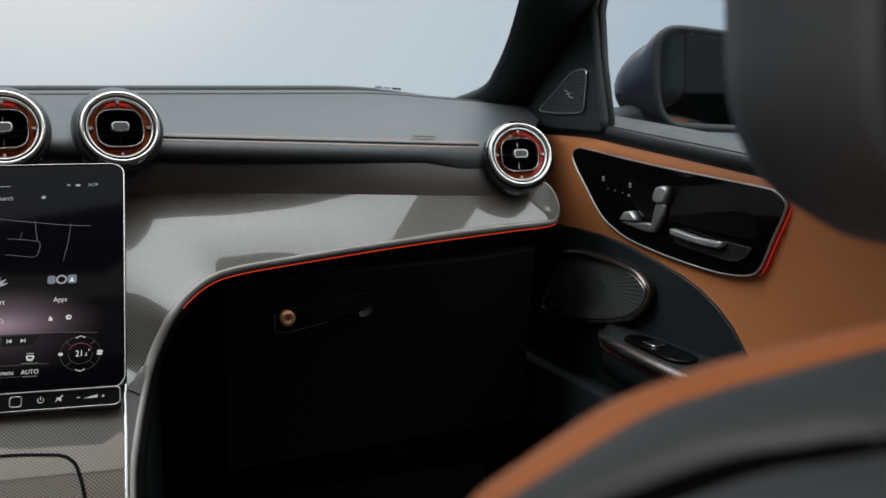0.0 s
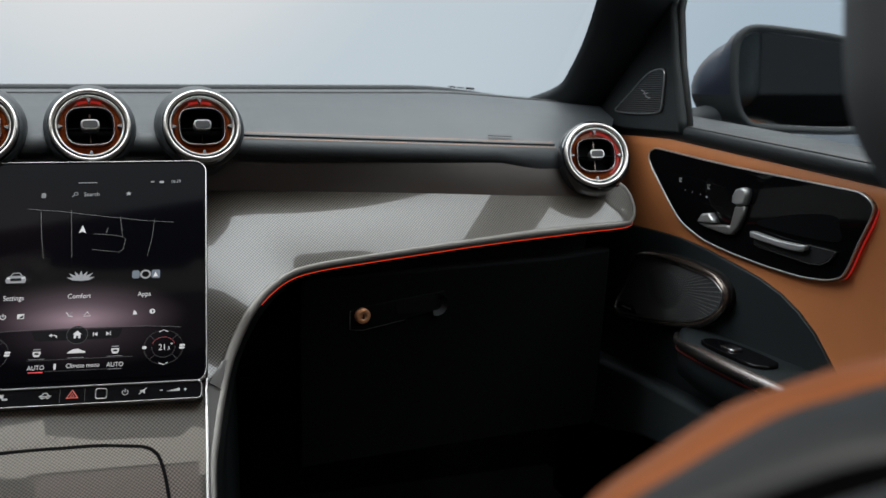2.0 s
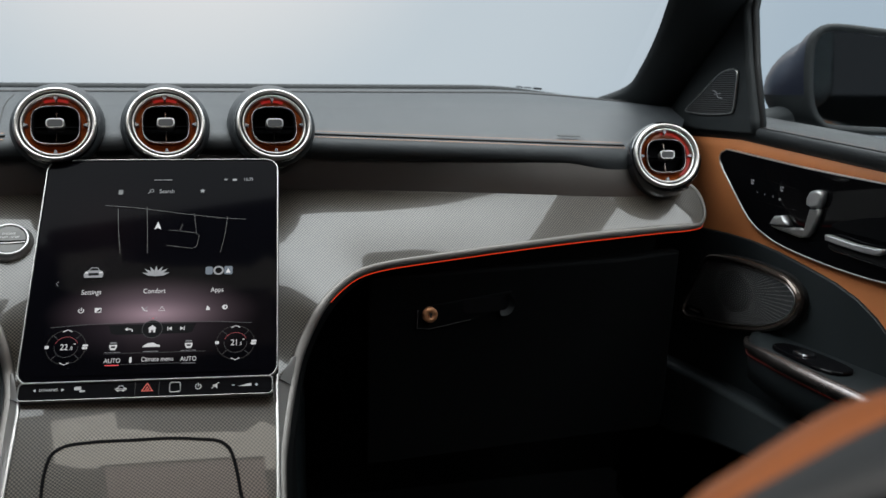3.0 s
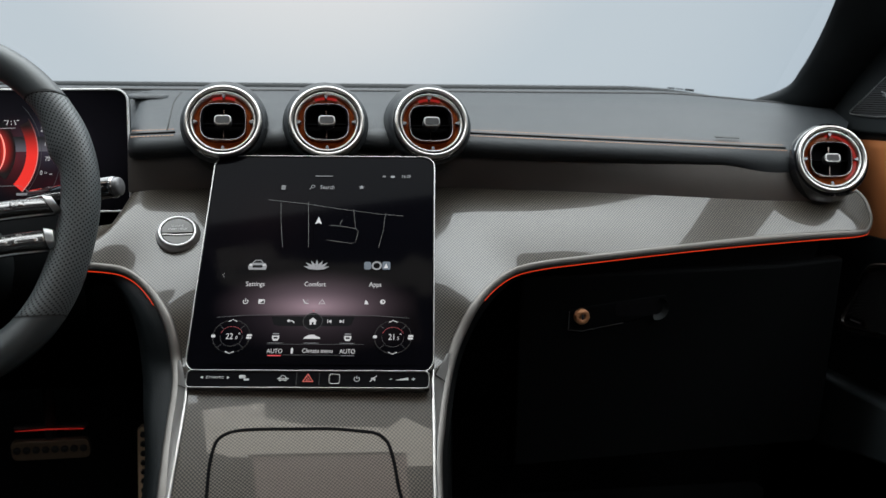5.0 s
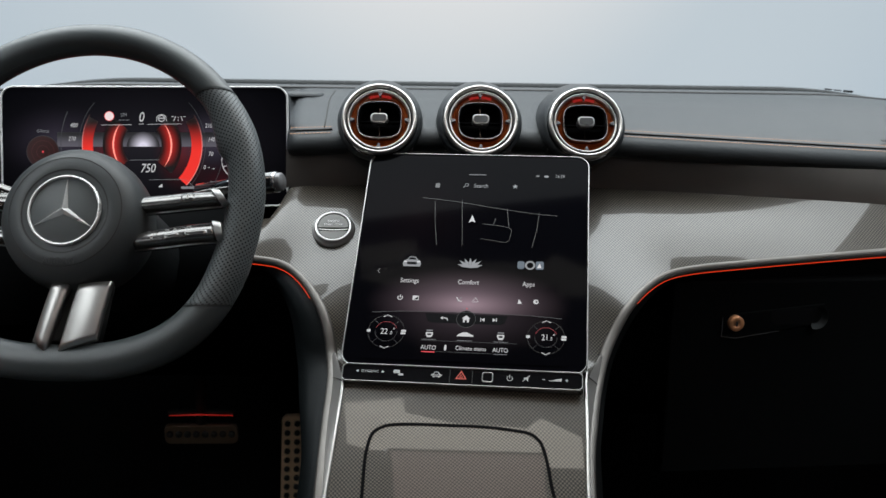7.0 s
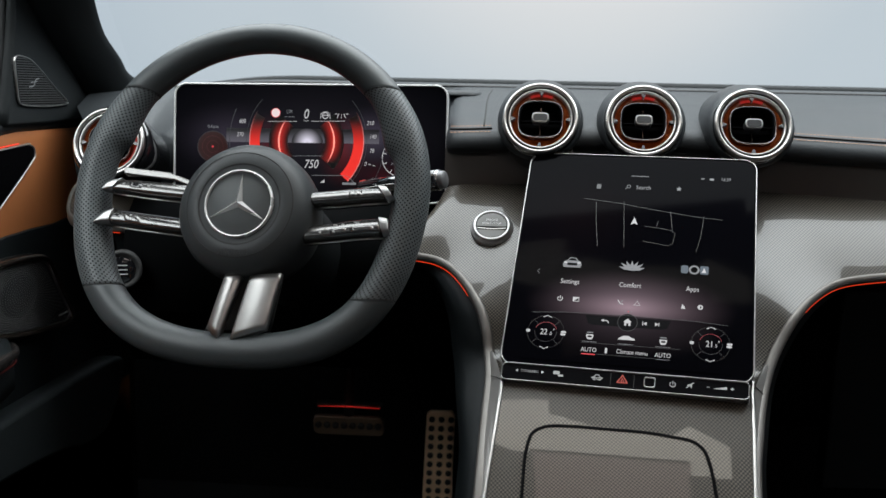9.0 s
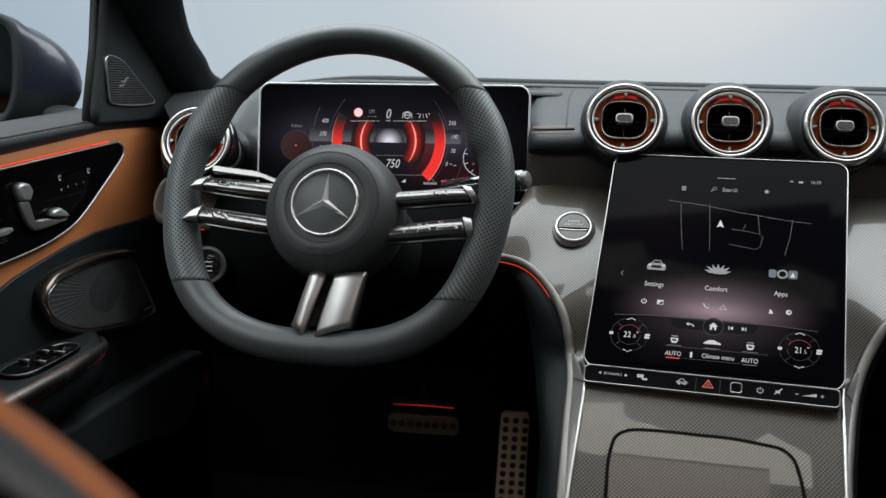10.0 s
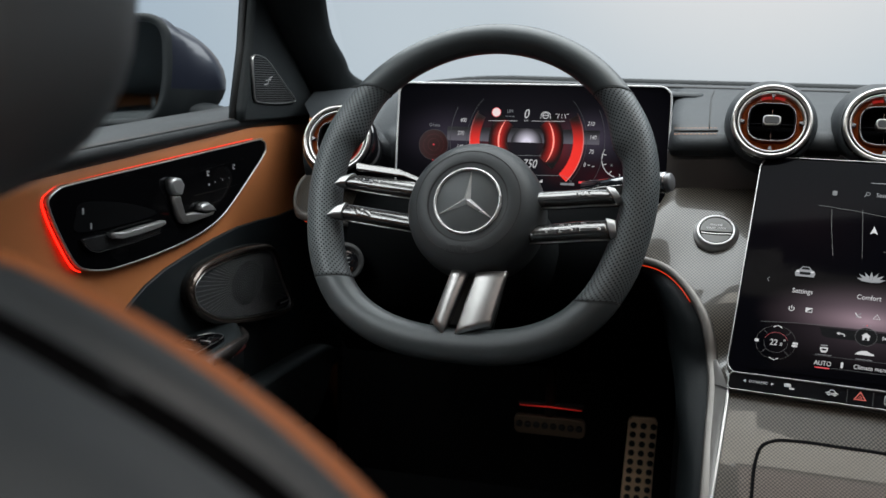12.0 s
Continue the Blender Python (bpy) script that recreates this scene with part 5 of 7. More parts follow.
    if side < 0:
        for y, z in ((0.579, 0.934), (0.591, 0.919)):
            part("switch_mark", shape(rrect(0.0030, 0.0060, 0.0008, 2), 0.0046, door_frame(side, 0.716, y, z)), MARK_GREY, gp)
    # loudspeaker
    sm = door_frame(side, 0.712)
    so = inset(smooth_outline(along(side, [(y - (0.0 if side > 0 else 0.014), z) for y, z in SPEAKER]), 3), -0.004)
    sp = part("loudspeaker", plate(so, -0.004, 0.004, 0.002, sm), RUBBER, d, "round-cornered door loudspeaker")
    part("speaker_rim", band(so, 0.0080, 0.0, 0.0115, sm, 0.0036), SPEAKER_DARK, sp, "dark polished rim")
    part("rim_line", band(inset(so, 0.0080), 0.0012, 0.0, 0.0095, sm, 0.0004), RING_METAL, sp, "thin bright inner line")
    bm_g = plate(inset(so, 0.0086), 0.003, 0.0062, 0.0008)
    uv = bm_g.loops.layers.uv.verify()
    cy, cz = -side * (0.917 if side > 0 else 0.903), 0.810
    bmesh.ops.triangulate(bm_g, faces=bm_g.faces[:])
    for f in bm_g.faces:
        for l in f.loops:
            l[uv].uv = (l.vert.co.x, l.vert.co.y)
    bm_g.transform(sm)
    part("grille", bm_g, GRILLE, sp, "perforated black metal grille")
    # rays of raised dots in the grille
    bm_d = bmesh.new()
    inner = inset(so, 0.0105)
    for ray in range(132):
        a = 2 * math.pi * ray / 132
        for k in range(9, 46):
            r = 0.0034 * (k + 0.5 * (ray % 2)) - 0.003
            x, y = cy + r * math.cos(a), cz + r * math.sin(a)
            hit = False
            for i in range(len(inner)):
                (x1, y1), (x2, y2) = inner[i - 1], inner[i]
                if (y1 > y) != (y2 > y) and x < (x2 - x1) * (y - y1) / (y2 - y1) + x1:
                    hit = not hit
            if not hit:
                break
            w = 0.00045 + 0.00022 * min(1.0, r / 0.1)
            q = [bm_d.verts.new((x + dx, y + dyy, 0.0068)) for dx, dyy in ((-w, -w), (w, -w), (w, w), (-w, w))]
            bm_d.faces.new(q)
    for k in range(1, 9):
        r = 0.0029 * k
        for j in range(6 * k):
            a = 2 * math.pi * (j / (6 * k)) + 0.35 * k
            x, y, w = cy + 1.7 * r * math.cos(a), cz + 1.05 * r * math.sin(a), 0.0006
            zz = 0.0088 - 1.1 * r * r * 2.4
            q = [bm_d.verts.new((x + dx, y + dyy, zz)) for dx, dyy in ((-w, -w), (w, -w), (w, w), (-w, w))]
            bm_d.faces.new(q)
    bm_d.transform(sm)
    tagged(part("grille_dots", bm_d, MARK_GREY, sp), kind="stuff")
    part("cone_cap", lathe([(0.0, 0.0085), (0.012, 0.0082), (0.024, 0.0070), (0.0255, 0.0062)], 32, sm @ Matrix.Translation((cy, cz, 0)) @ Matrix.Diagonal((1.7, 1.05, 1, 1))), GRILLE, sp)
    part("maker_tag", plate(along(side, [(1.035, 0.760), (1.030, 0.770), (0.992, 0.770), (0.980, 0.761)]) if side > 0 else along(side, [(1.035, 0.760), (1.030, 0.770), (0.992, 0.770), (0.980, 0.763)]), 0.0060, 0.0078, 0.0004, sm), DARK_CHROME, sp)
    part("maker_mark", shape(rrect(0.026, 0.0022, 0.0006, 2), 0.0080, door_frame(side, 0.712, 1.008, 0.765)), PRINT_WHITE, sp)
    # armrest with its pull bar
    arm_o = [(0.725, 0.885), (0.695, 0.860), (0.668, 0.815), (0.653, 0.755), (0.645, 0.70), (0.641, 0.60), (0.640, 0.40), (0.640, -0.10), (0.725, -0.10)]
    arm = part("armrest", plate([(side * x, y) for x, y in arm_o], 0.725, 0.772, 0.012), DOOR_LOWER, d, "black padded armrest")
    bar = spline([(side * 0.695, 0.862, 0.760), (side * 0.666, 0.815, 0.765), (side * 0.651, 0.755, 0.769), (side * 0.643, 0.70, 0.7705), (side * 0.639, 0.60, 0.770), (side * 0.638, 0.40, 0.768), (side * 0.638, 0.0, 0.766)], 5)
    part("pull_bar", tube(bar, [0.004 + 0.005 * ease(0.84, 0.71, q.y) for q in bar], 12), BAR_METAL, arm, "dark polished pull bar")
    part("light_strip", tube([q + V((0, 0, -0.010)) for q in bar], 0.0007, 6), LED_DIM, arm, "thin red ambient light strip")
    part("switch_bezel", plate(smooth_outline([(side * 0.672, 0.775), (side * 0.664, 0.74), (side * 0.664, 0.66), (side * 0.695, 0.66), (side * 0.700, 0.74), (side * 0.692, 0.775)], 4), 0.770, 0.7765, 0.002), DOOR_GLOSS, arm, "gloss black switch bezel")
    for k, (dx, y) in enumerate(((0.680, 0.725),) if side > 0 else ((0.672, 0.742), (0.690, 0.742), (0.672, 0.705), (0.690, 0.705))):
        part("window_switch", plate(rrect(0.013 if side < 0 else 0.017, 0.024, 0.003, 3, side * dx, y), 0.774, 0.7795, 0.002), DARK_CHROME if side > 0 else PIANO, arm, "small window switch")
        if side < 0:
            part("switch_lip", tube(spline([(side * (dx - 0.006), y - 0.009, 0.7796), (side * dx, y - 0.012, 0.7806), (side * (dx + 0.006), y - 0.009, 0.7796)], 4), 0.0007, 8), SATIN, arm, "bright front lip of a window switch")
    if side < 0:
        bezel_line = smooth_outline([(side * 0.673, 0.774), (side * 0.665, 0.74), (side * 0.665, 0.661), (side * 0.694, 0.661), (side * 0.699, 0.74), (side * 0.691, 0.774)], 4)
        part("bezel_line", tube([(x, y, 0.7767) for x, y in bezel_line], 0.00045, 6, closed=True), SATIN, arm, "thin bright outline of the switch bezel")
    # map pocket
    part("map_pocket", plate(smooth_outline(along(side, [(1.150, 0.672), (1.143, 0.627), (1.129, 0.608), (1.090, 0.580), (1.027, 0.582), (0.961, 0.598), (0.80, 0.615), (0.60, 0.622), (0.56, 0.65), (0.58, 0.672), (0.80, 0.680), (1.0, 0.680)]), 4), -0.02, 0.012, 0.006, door_frame(side, 0.700)), POCKET_LIT, d, "dark map pocket")
    # sail panel, tweeter and window channel
    sail = [(1.12, 1.015), (0.885, 1.012), (0.8865, 1.030), (0.905, 1.10), (0.914, 1.165), (0.905, 1.20), (0.93, 1.20), (0.985, 1.14), (1.06, 1.075), (1.11, 1.035)]
    dz = 0.0 if side > 0 else -0.006
    spn = part("sail_panel", plate(along(side, [(y, z + dz) for y, z in sail]), -0.02, 0.0, 0.006, door_frame(side, 0.702)), SAIL_PLASTIC, d, "dark sail panel at the window corner")
    tw = [(1.048, 1.0405), (1.040, 1.0365), (0.984, 1.0350), (0.936, 1.0375), (0.927, 1.0425), (0.924, 1.055), (0.921, 1.086), (0.925, 1.093), (0.934, 1.0945), (0.955, 1.0915), (0.975, 1.083), (1.010, 1.0625), (1.040, 1.046)]
    to = smooth_outline(along(side, [(y - (0.0 if side > 0 else 0.018), z + dz * 1.3) for y, z in tw]), 3)
    tm = door_frame(side, 0.7015)
    tp = part("tweeter", plate(to, -0.002, 0.002, 0.001, tm), RUBBER, spn, "small triangular tweeter")
    part("tweeter_rim", band(to, 0.0014, 0.0, 0.0030, tm), RING_METAL, tp, "bright thin rim")
    part("tweeter_grille", plate(inset(to, 0.0018), 0.0, 0.0024, 0.0004, tm), SLATS, tp, "slatted black grille")
    wave = [(0.012, 0.005), (0.004, 0.003), (0.001, -0.001), (-0.002, -0.004), (-0.012, -0.005)]
    wave = [(-x if side > 0 else x, y) for x, y in wave]
    part("tweeter_mark", line([(q.x, q.y) for q in spline([(a, b, 0) for a, b in wave], 4)], 0.0014, 0.0030, tm @ Matrix.Translation((-side * (0.965 if side > 0 else 0.945), 1.062 + dz, 0))), PRINT_WHITE, tp)
    part("tweeter_mark", line([(-0.008, 0.0), (0.008, 0.0012)], 0.0009, 0.0030, tm @ Matrix.Translation((-side * (0.965 if side > 0 else 0.945), 1.062 + dz, 0))), PRINT_WHITE, tp)
    part("window_channel", tube([(side * 0.716, 0.8845, 1.010), (side * 0.716, 0.905, 1.10 + dz), (side * 0.714, 0.9125, 1.165 + dz), (side * 0.70, 0.88, 1.21 + dz), (side * 0.655, 0.66, 1.345), (side * 0.63, 0.40, 1.38)], 0.004, 8), RUBBER, d)
    win_rows = [[V((side * lerp(0.735, 0.66, t), y, lerp(1.0, 1.38, t))) for t in (0, 0.5, 1)] for y in (0.91, 0.6, 0.2, -0.4)]
    pane = part("window_pane", sheet(win_rows), GLASS, d, "clear side window pane")
    pane.visible_shadow = False

# ---- front pillars ----
PILLAR_IN = [(0.5750, 1.2700, 1.0300), (0.6120, 1.1780, 1.0500), (0.6434, 1.1220, 1.0700), (0.6430, 1.0800, 1.0940), (0.6306, 1.0150, 1.1318), (0.6058, 0.9300, 1.1804), (0.5496, 0.7600, 1.2764), (0.5048, 0.6200, 1.3553), (0.4532, 0.5000, 1.3822)]
PILLAR_OUT = [(0.70, 1.18, 1.01), (0.702, 1.13, 1.02), (0.704, 1.09, 1.045), (0.706, 1.05, 1.075), (0.706, 0.975, 1.125), (0.704, 0.90, 1.185), (0.68, 0.74, 1.292), (0.655, 0.62, 1.372), (0.64, 0.50, 1.40)]
for side, nm in ((1, "pillar_right"), (-1, "pillar_left")):
    a, b = spline(PILLAR_IN, 5), spline(PILLAR_OUT, 5)
    rows = []
    for p, q in zip(a, b):
        if side < 0:
            p, q = V((-p.x - 0.010 - 0.009 * ease(1.09, 1.13, p.z), p.y + 0.01, p.z - 0.006)), V((-q.x, q.y, q.z - 0.006))
        ring = []
        for t, inward, back in ((0, 0, 0), (0.12, 0.008, 0), (0.35, 0.016, 0), (0.6, 0.015, 0), (0.85, 0.006, 0), (1.0, -0.004, 0), (0.9, -0.05, 0), (0.3, -0.05, 0), (0.02, -0.02, 0)):
            ring.append(p.lerp(q, t) + V((-side * inward * 0.35, -inward * 0.8, -inward * 0.15)))
        rows.append(ring)
    bm_p = sheet(rows, wrap_v=True, caps=True)
    bmesh.ops.recalc_face_normals(bm_p, faces=bm_p.faces)
    pl = part(nm, bm_p, DARK_PLASTIC)
    tagged(pl, "dark sloping windscreen pillar with soft trim", "pillar", kind="structure")

# ---- wing mirrors ----
for side, nm in ((1, "wing_mirror"), (-1, "wing_mirror")):
    dz, far, near = (0.0, 0.0, 0.0) if side > 0 else (-0.019, 0.008, -0.020)
    wm = thing(nm, (side * 0.80, 1.04, 1.0), "wing mirror in blue-grey paint and black, outside the window", "mirror", "wing mirrors")
    glass_o = [(0.874, 1.042), (0.8685, 1.074), (0.8677, 1.114), (0.8700, 1.134), (0.8796, 1.1465), (0.8966, 1.148), (0.931, 1.143), (0.98, 1.134), (1.03, 1.117), (1.056, 1.09), (1.060, 1.05), (1.04, 1.022), (1.0, 1.0150), (0.956, 1.0155), (0.8977, 1.0190), (0.8830, 1.0265)]
    lip = [(x + far, z) for x, z in smooth_outline(glass_o, 3)]
    cx, cz = 0.960, 1.081
    rings = []
    for y, grow, squash, dx in ((1.008, -0.003, 1.0, 0.0), (1.002, -0.001, 1.0, 0.0), (0.999, 0.003, 1.0, 0.0), (0.999, 0.0075, 1.0, 0.0), (1.004, 0.0095, 1.0, 0.0), (1.020, 0.010, 1.0, -0.006), (1.045, 0.011, 0.98, -0.014), (1.07, 0.010, 0.94, -0.019), (1.10, 0.006, 0.84, -0.014), (1.125, 0.0, 0.62, -0.004), (1.14, 0.0, 0.30, 0.01)):
        soft_k = ease(1.005, 1.05, y) * 0.85
        ring_pts = []
        for x, z in inset(lip, -grow):
            w = math.atan2((z - cz) / 0.074, (x - cx) / 0.105)
            x2, z2 = lerp(x, cx + 0.108 * math.cos(w), soft_k), lerp(z, cz + 0.075 * math.sin(w), soft_k)
            x2 -= 0.26 * (1.080 - z2) * soft_k * max(0.0, min(1.0, (cx - x2) / 0.08))
            xx = cx + (x2 - cx) * squash
            ring_pts.append(V((side * (xx + dx + near * soft_k), y - 0.55 * (xx - 0.872), cz + (z2 - cz) * squash + dz)))
        rings.append(ring_pts)
    for part_name, keep_top, mt in (("upper_shell", True, PAINT), ("lower_shell", False, DARK_PLASTIC)):
        bm_m = sheet(rings, wrap_v=True, caps=False)
        drop = [f for f in bm_m.faces if ((f.calc_center_median().z > 1.062 + dz and f.calc_center_median().y + 0.55 * (abs(f.calc_center_median().x) - 0.872) > 1.004) != keep_top)]
        bmesh.ops.delete(bm_m, geom=drop, context="FACES")
        bmesh.ops.recalc_face_normals(bm_m, faces=bm_m.faces)
        part(part_name, bm_m, mt, wm, "painted upper shell" if keep_top else "black lower shell and lip")
    gm = frame_of((side * 0.965, 1.0045 - 0.55 * 0.093, 1.085 + dz), (1, side * -0.55, 0), (0, 0, 1))
    go = [((x - 0.965) * side * 1.141, z - 1.085) for x, z in lip]
    part("glass_line", band(go, 0.0016, -0.002, 0.0012, gm), DARK_CHROME, wm, "thin bright line round the glass")
    part("mirror_glass", plate(go, -0.003, 0.0, 0.001, gm), MIRROR, wm, "dark reflecting mirror glass")
    foot = spline([(side * 0.775, 1.045, 1.000), (side * 0.80, 1.045, 1.018 + dz), (side * 0.85, 1.05, 1.030 + dz), (side * 0.92, 1.055, 1.035 + dz)], 5)
    part("foot", tube(foot, [0.034, 0.032, 0.030, 0.028, 0.026, 0.025, 0.024, 0.024, 0.023, 0.022, 0.022, 0.022, 0.022, 0.022, 0.022, 0.022][:len(foot)], 16, flat=0.7, hint=(0, 0, 1)), DARK_PLASTIC, wm, "black mirror foot")

# ---- front seats ----
SEATS = {1: dict(back=[(0.085, 0.40), (0.082, 0.72), (0.085, 0.86), (0.093, 0.925), (0.1055, 0.955), (0.1145, 0.9690), (0.1316, 0.9788), (0.1555, 0.9903), (0.1730, 0.9945), (0.1900, 0.9975), (0.25, 1.003), (0.33, 1.005), (0.42, 1.002), (0.50, 0.990), (0.56, 0.955), (0.595, 0.88), (0.60, 0.78), (0.60, 0.40)], front=-0.02, edge=0.0062, shell=0.0115, flare=(0.115, 0.075, 0.0095, 0.0385), head=(0.2310, 0.50, 1.017, 1.25), head_y=0.015),
         -1: dict(back=[(-0.190, 0.40), (-0.187, 0.72), (-0.192, 0.86), (-0.203, 0.925), (-0.2140, 0.956), (-0.2230, 0.9672), (-0.2454, 0.9844), (-0.2734, 1.0), (-0.3027, 1.0118), (-0.3180, 1.0155), (-0.37, 1.022), (-0.44, 1.022), (-0.52, 1.012), (-0.59, 0.98), (-0.63, 0.90), (-0.64, 0.80), (-0.64, 0.40)], front=-0.02, edge=0.0047, shell=0.0120, flare=(0.235, 0.040, 0.0, 0.0060), head=(-0.59, -0.325, 1.016, 1.26), head_y=0.03)}
for side in (1, -1):
    S = SEATS[side]
    seat = thing("front_seat", (side * 0.40, 0.0, 0.36), "front seat in grey-black leather with tan leather edge" , "seat", "front seats")
    o = [(q.x, q.z) for q in spline([(x, 0, z) for x, z in S["back"]], 5)]

    def ring(y, d, tan=0.0, deep=0.0):
        """The outline, drawn in by d, at depth y; tan and deep push it further back away from the console."""
        out = []
        for x, z in inset(o, d):
            far = min(1.0, max(0.0, (abs(x) - S["flare"][0]) / S["flare"][1]))
            out.append(V((x, y - far * (tan * S["flare"][2] + deep * S["flare"][3]), max(z, 0.40))))
        return out

    f, sp = S["front"], S["front"] - S["edge"]
    gr = sp - S["shell"]
    bm_b = sheet([ring(f + 0.030, 0.034), ring(f + 0.028, 0.022), ring(f + 0.012, 0.006), ring(f, 0.0), ring(sp + 0.002, 0.0, 1), ring(sp, 0.0008, 1)], caps=True)
    bmesh.ops.recalc_face_normals(bm_b, faces=bm_b.faces)
    part("backrest_front", bm_b, BROWN_LEATHER, seat, "tan leather backrest edge")
    bm_b = sheet([ring(f + 0.055, 0.12), ring(f + 0.050, 0.06), ring(f + 0.038, 0.036), ring(f + 0.020, 0.031)], caps=True)
    bmesh.ops.recalc_face_normals(bm_b, faces=bm_b.faces)
    part("backrest_pad", bm_b, GREY_LEATHER, seat, "grey-black leather backrest pad")
    bm_b = sheet([ring(sp, 0.0010, 1), ring(sp - 0.002, 0.0002, 1), ring(gr + 0.004, 0.0, 0, 1), ring(gr + 0.0012, 0.0016, 0, 1), ring(gr, 0.0050, 0, 1), ring(gr - 0.0006, 0.0140, 0, 1)])
    bmesh.ops.recalc_face_normals(bm_b, faces=bm_b.faces)
    part("backrest_shell", bm_b, GREY_LEATHER, seat, "grey-black leather backrest shell")
    bm_b = sheet([ring(gr + 0.0004, 0.0036, 0, 1), ring(gr - 0.0010, 0.0085, 0, 1), ring(gr - 0.0070, 0.0090, 0, 1), ring(gr - 0.0090, 0.0060, 0, 1)])
    bmesh.ops.recalc_face_normals(bm_b, faces=bm_b.faces)
    part("backrest_joint", bm_b, DEEP, seat, "dark joint round the backrest shell")
    bm_b = sheet([ring(gr - 0.0084, 0.0100, 0, 1), ring(gr - 0.0090, 0.0050, 0, 1), ring(gr - 0.012, 0.0026, 0, 1), ring(gr - 0.038, 0.004, 0, 1), ring(gr - 0.075, 0.012, 0, 1), ring(gr - 0.110, 0.026, 0, 1), ring(gr - 0.125, 0.05, 0, 1)], caps=True)
    bmesh.ops.recalc_face_normals(bm_b, faces=bm_b.faces)
    part("backrest_rear", bm_b, GREY_LEATHER, seat, "grey-black leather rear shell")
    x0, x1, z0, z1 = S["head"]
    hy = S["head_y"]
    hm = frame_of(((x0 + x1) / 2, hy, (z0 + z1) / 2), (1, 0, 0), (0, 0.08, 1))
    rr = rrect(x1 - x0, z1 - z0, 0.062, 8)
    for nm2, mt, prof, tag in (("headrest", HEAD_LEATHER_LIT, ((0.055, 0.050), (0.052, 0.024), (0.040, 0.008), (0.02, 0.001), (0.0, 0.0), (-0.023, 0.0006), (-0.0290, 0.003), (-0.0305, 0.012)), "padded black headrest"),
                               ("headrest_joint", DEEP, ((-0.0287, 0.005), (-0.0295, 0.010), (-0.0355, 0.010), (-0.0365, 0.006)), "dark joint round the headrest"),
                               ("headrest_back", BLACK_LEATHER, ((-0.0350, 0.011), (-0.0355, 0.006), (-0.0380, 0.0035), (-0.0425, 0.0040), (-0.0455, 0.0080), (-0.0460, 0.014), (-0.054, 0.026), (-0.058, 0.05), (-0.059, 0.09)), "black headrest back with a raised rim")):
        bm_h = sheet([[hm @ V((x, y, -zz)) for x, y in inset(rr, dd)] for zz, dd in prof], wrap_v=True, caps=nm2 != "headrest_joint")
        bmesh.ops.recalc_face_normals(bm_h, faces=bm_h.faces)
        part(nm2, bm_h, mt, seat, tag)
    for dx in (-0.05, 0.05):
        xx = (x0 + x1) / 2 + dx
        part("headrest_post", tube([(xx, hy, z0 + 0.03), (xx, hy + 0.005, 0.93)], 0.006, 12), SATIN, seat, "steel headrest post")
    part("cushion", plate(rrect(0.46, 0.50, 0.06, 5, side * 0.38, 0.30), 0.44, 0.58, 0.04), GREY_LEATHER, seat, "grey-black leather seat cushion")
    part("plinth", plate(rrect(0.40, 0.44, 0.03, 4, side * 0.38, 0.30), 0.36, 0.445, 0.01), RUBBER, seat)

# ---- pedals and footwell light ----
acc = thing("accelerator_pedal", frame_of((-0.240, 1.262, 0.50), (1, 0, 0.02), (0.12, -0.20, 1)), "steel accelerator pedal with black rubber studs", "pedal")
acc_o = [(-0.031, -0.105), (0.016, -0.105), (0.020, 0.0), (0.024, 0.075), (0.020, 0.084), (-0.012, 0.084), (-0.018, 0.078)]
part("pedal_plate", plate(acc_o, -0.006, 0.002, 0.001), LIT_STEEL, acc, "steel pedal plate")
for r in range(12):
    for c in range(3):
        yy = 0.072 - 0.0155 * r
        xx = lerp(-0.010, -0.021, r / 11) + c * 0.0145
        part("stud", lathe([(0.0, 0.0045), (0.0035, 0.0043), (0.0045, 0.003), (0.0045, 0.0)], 12, Matrix.Translation((xx, yy, 0.0018))), RUBBER, acc)
brake = thing("brake_pedal", frame_of((-0.370, 1.205, 0.560), (1, 0, 0.01), (0, -0.25, 1)), "steel brake pedal with black rubber studs", "pedal")
part("pedal_plate", plate(rrect(0.104, 0.030, 0.008, 4, 0, 0.008), -0.006, 0.002, 0.001), SHADED_STEEL, brake, "steel pedal plate")
part("pedal_arm", tube([(0.0, 0.02, -0.008), (0.0, 0.10, -0.03), (0.0, 0.20, -0.10)], 0.008, 10), RUBBER, brake)
for c in range(8):
    part("stud", lathe([(0.0, 0.0045), (0.004, 0.0043), (0.005, 0.003), (0.005, 0.0)], 12, Matrix.Translation((-0.044 + 0.0126 * c, 0.010, 0.0018))), RUBBER, brake)
foot_light = thing("footwell_light", (-0.37, 1.20, 0.597), "thin glowing red footwell light above the brake pedal", "lamp")
part("light_strip", tube([(-0.415, 1.20, 0.5965), (-0.37, 1.198, 0.5985), (-0.324, 1.20, 0.5970)], [0.0004, 0.0009, 0.0005], 8), LED_HOT, foot_light)
part("holder", block(-0.418, -0.322, 1.203, 1.215, 0.597, 0.602, 0.001), RUBBER, foot_light)

# ---- starter button, light knob, column surround, small round control ----
bt = thing("start_button", frame_of((-0.1545, 0.8765, 0.9115), (1, 0, 0), (0, 0.70, 0.71)) @ Matrix.Scale(0.9, 4), "round silver start button with grey cap", "button")
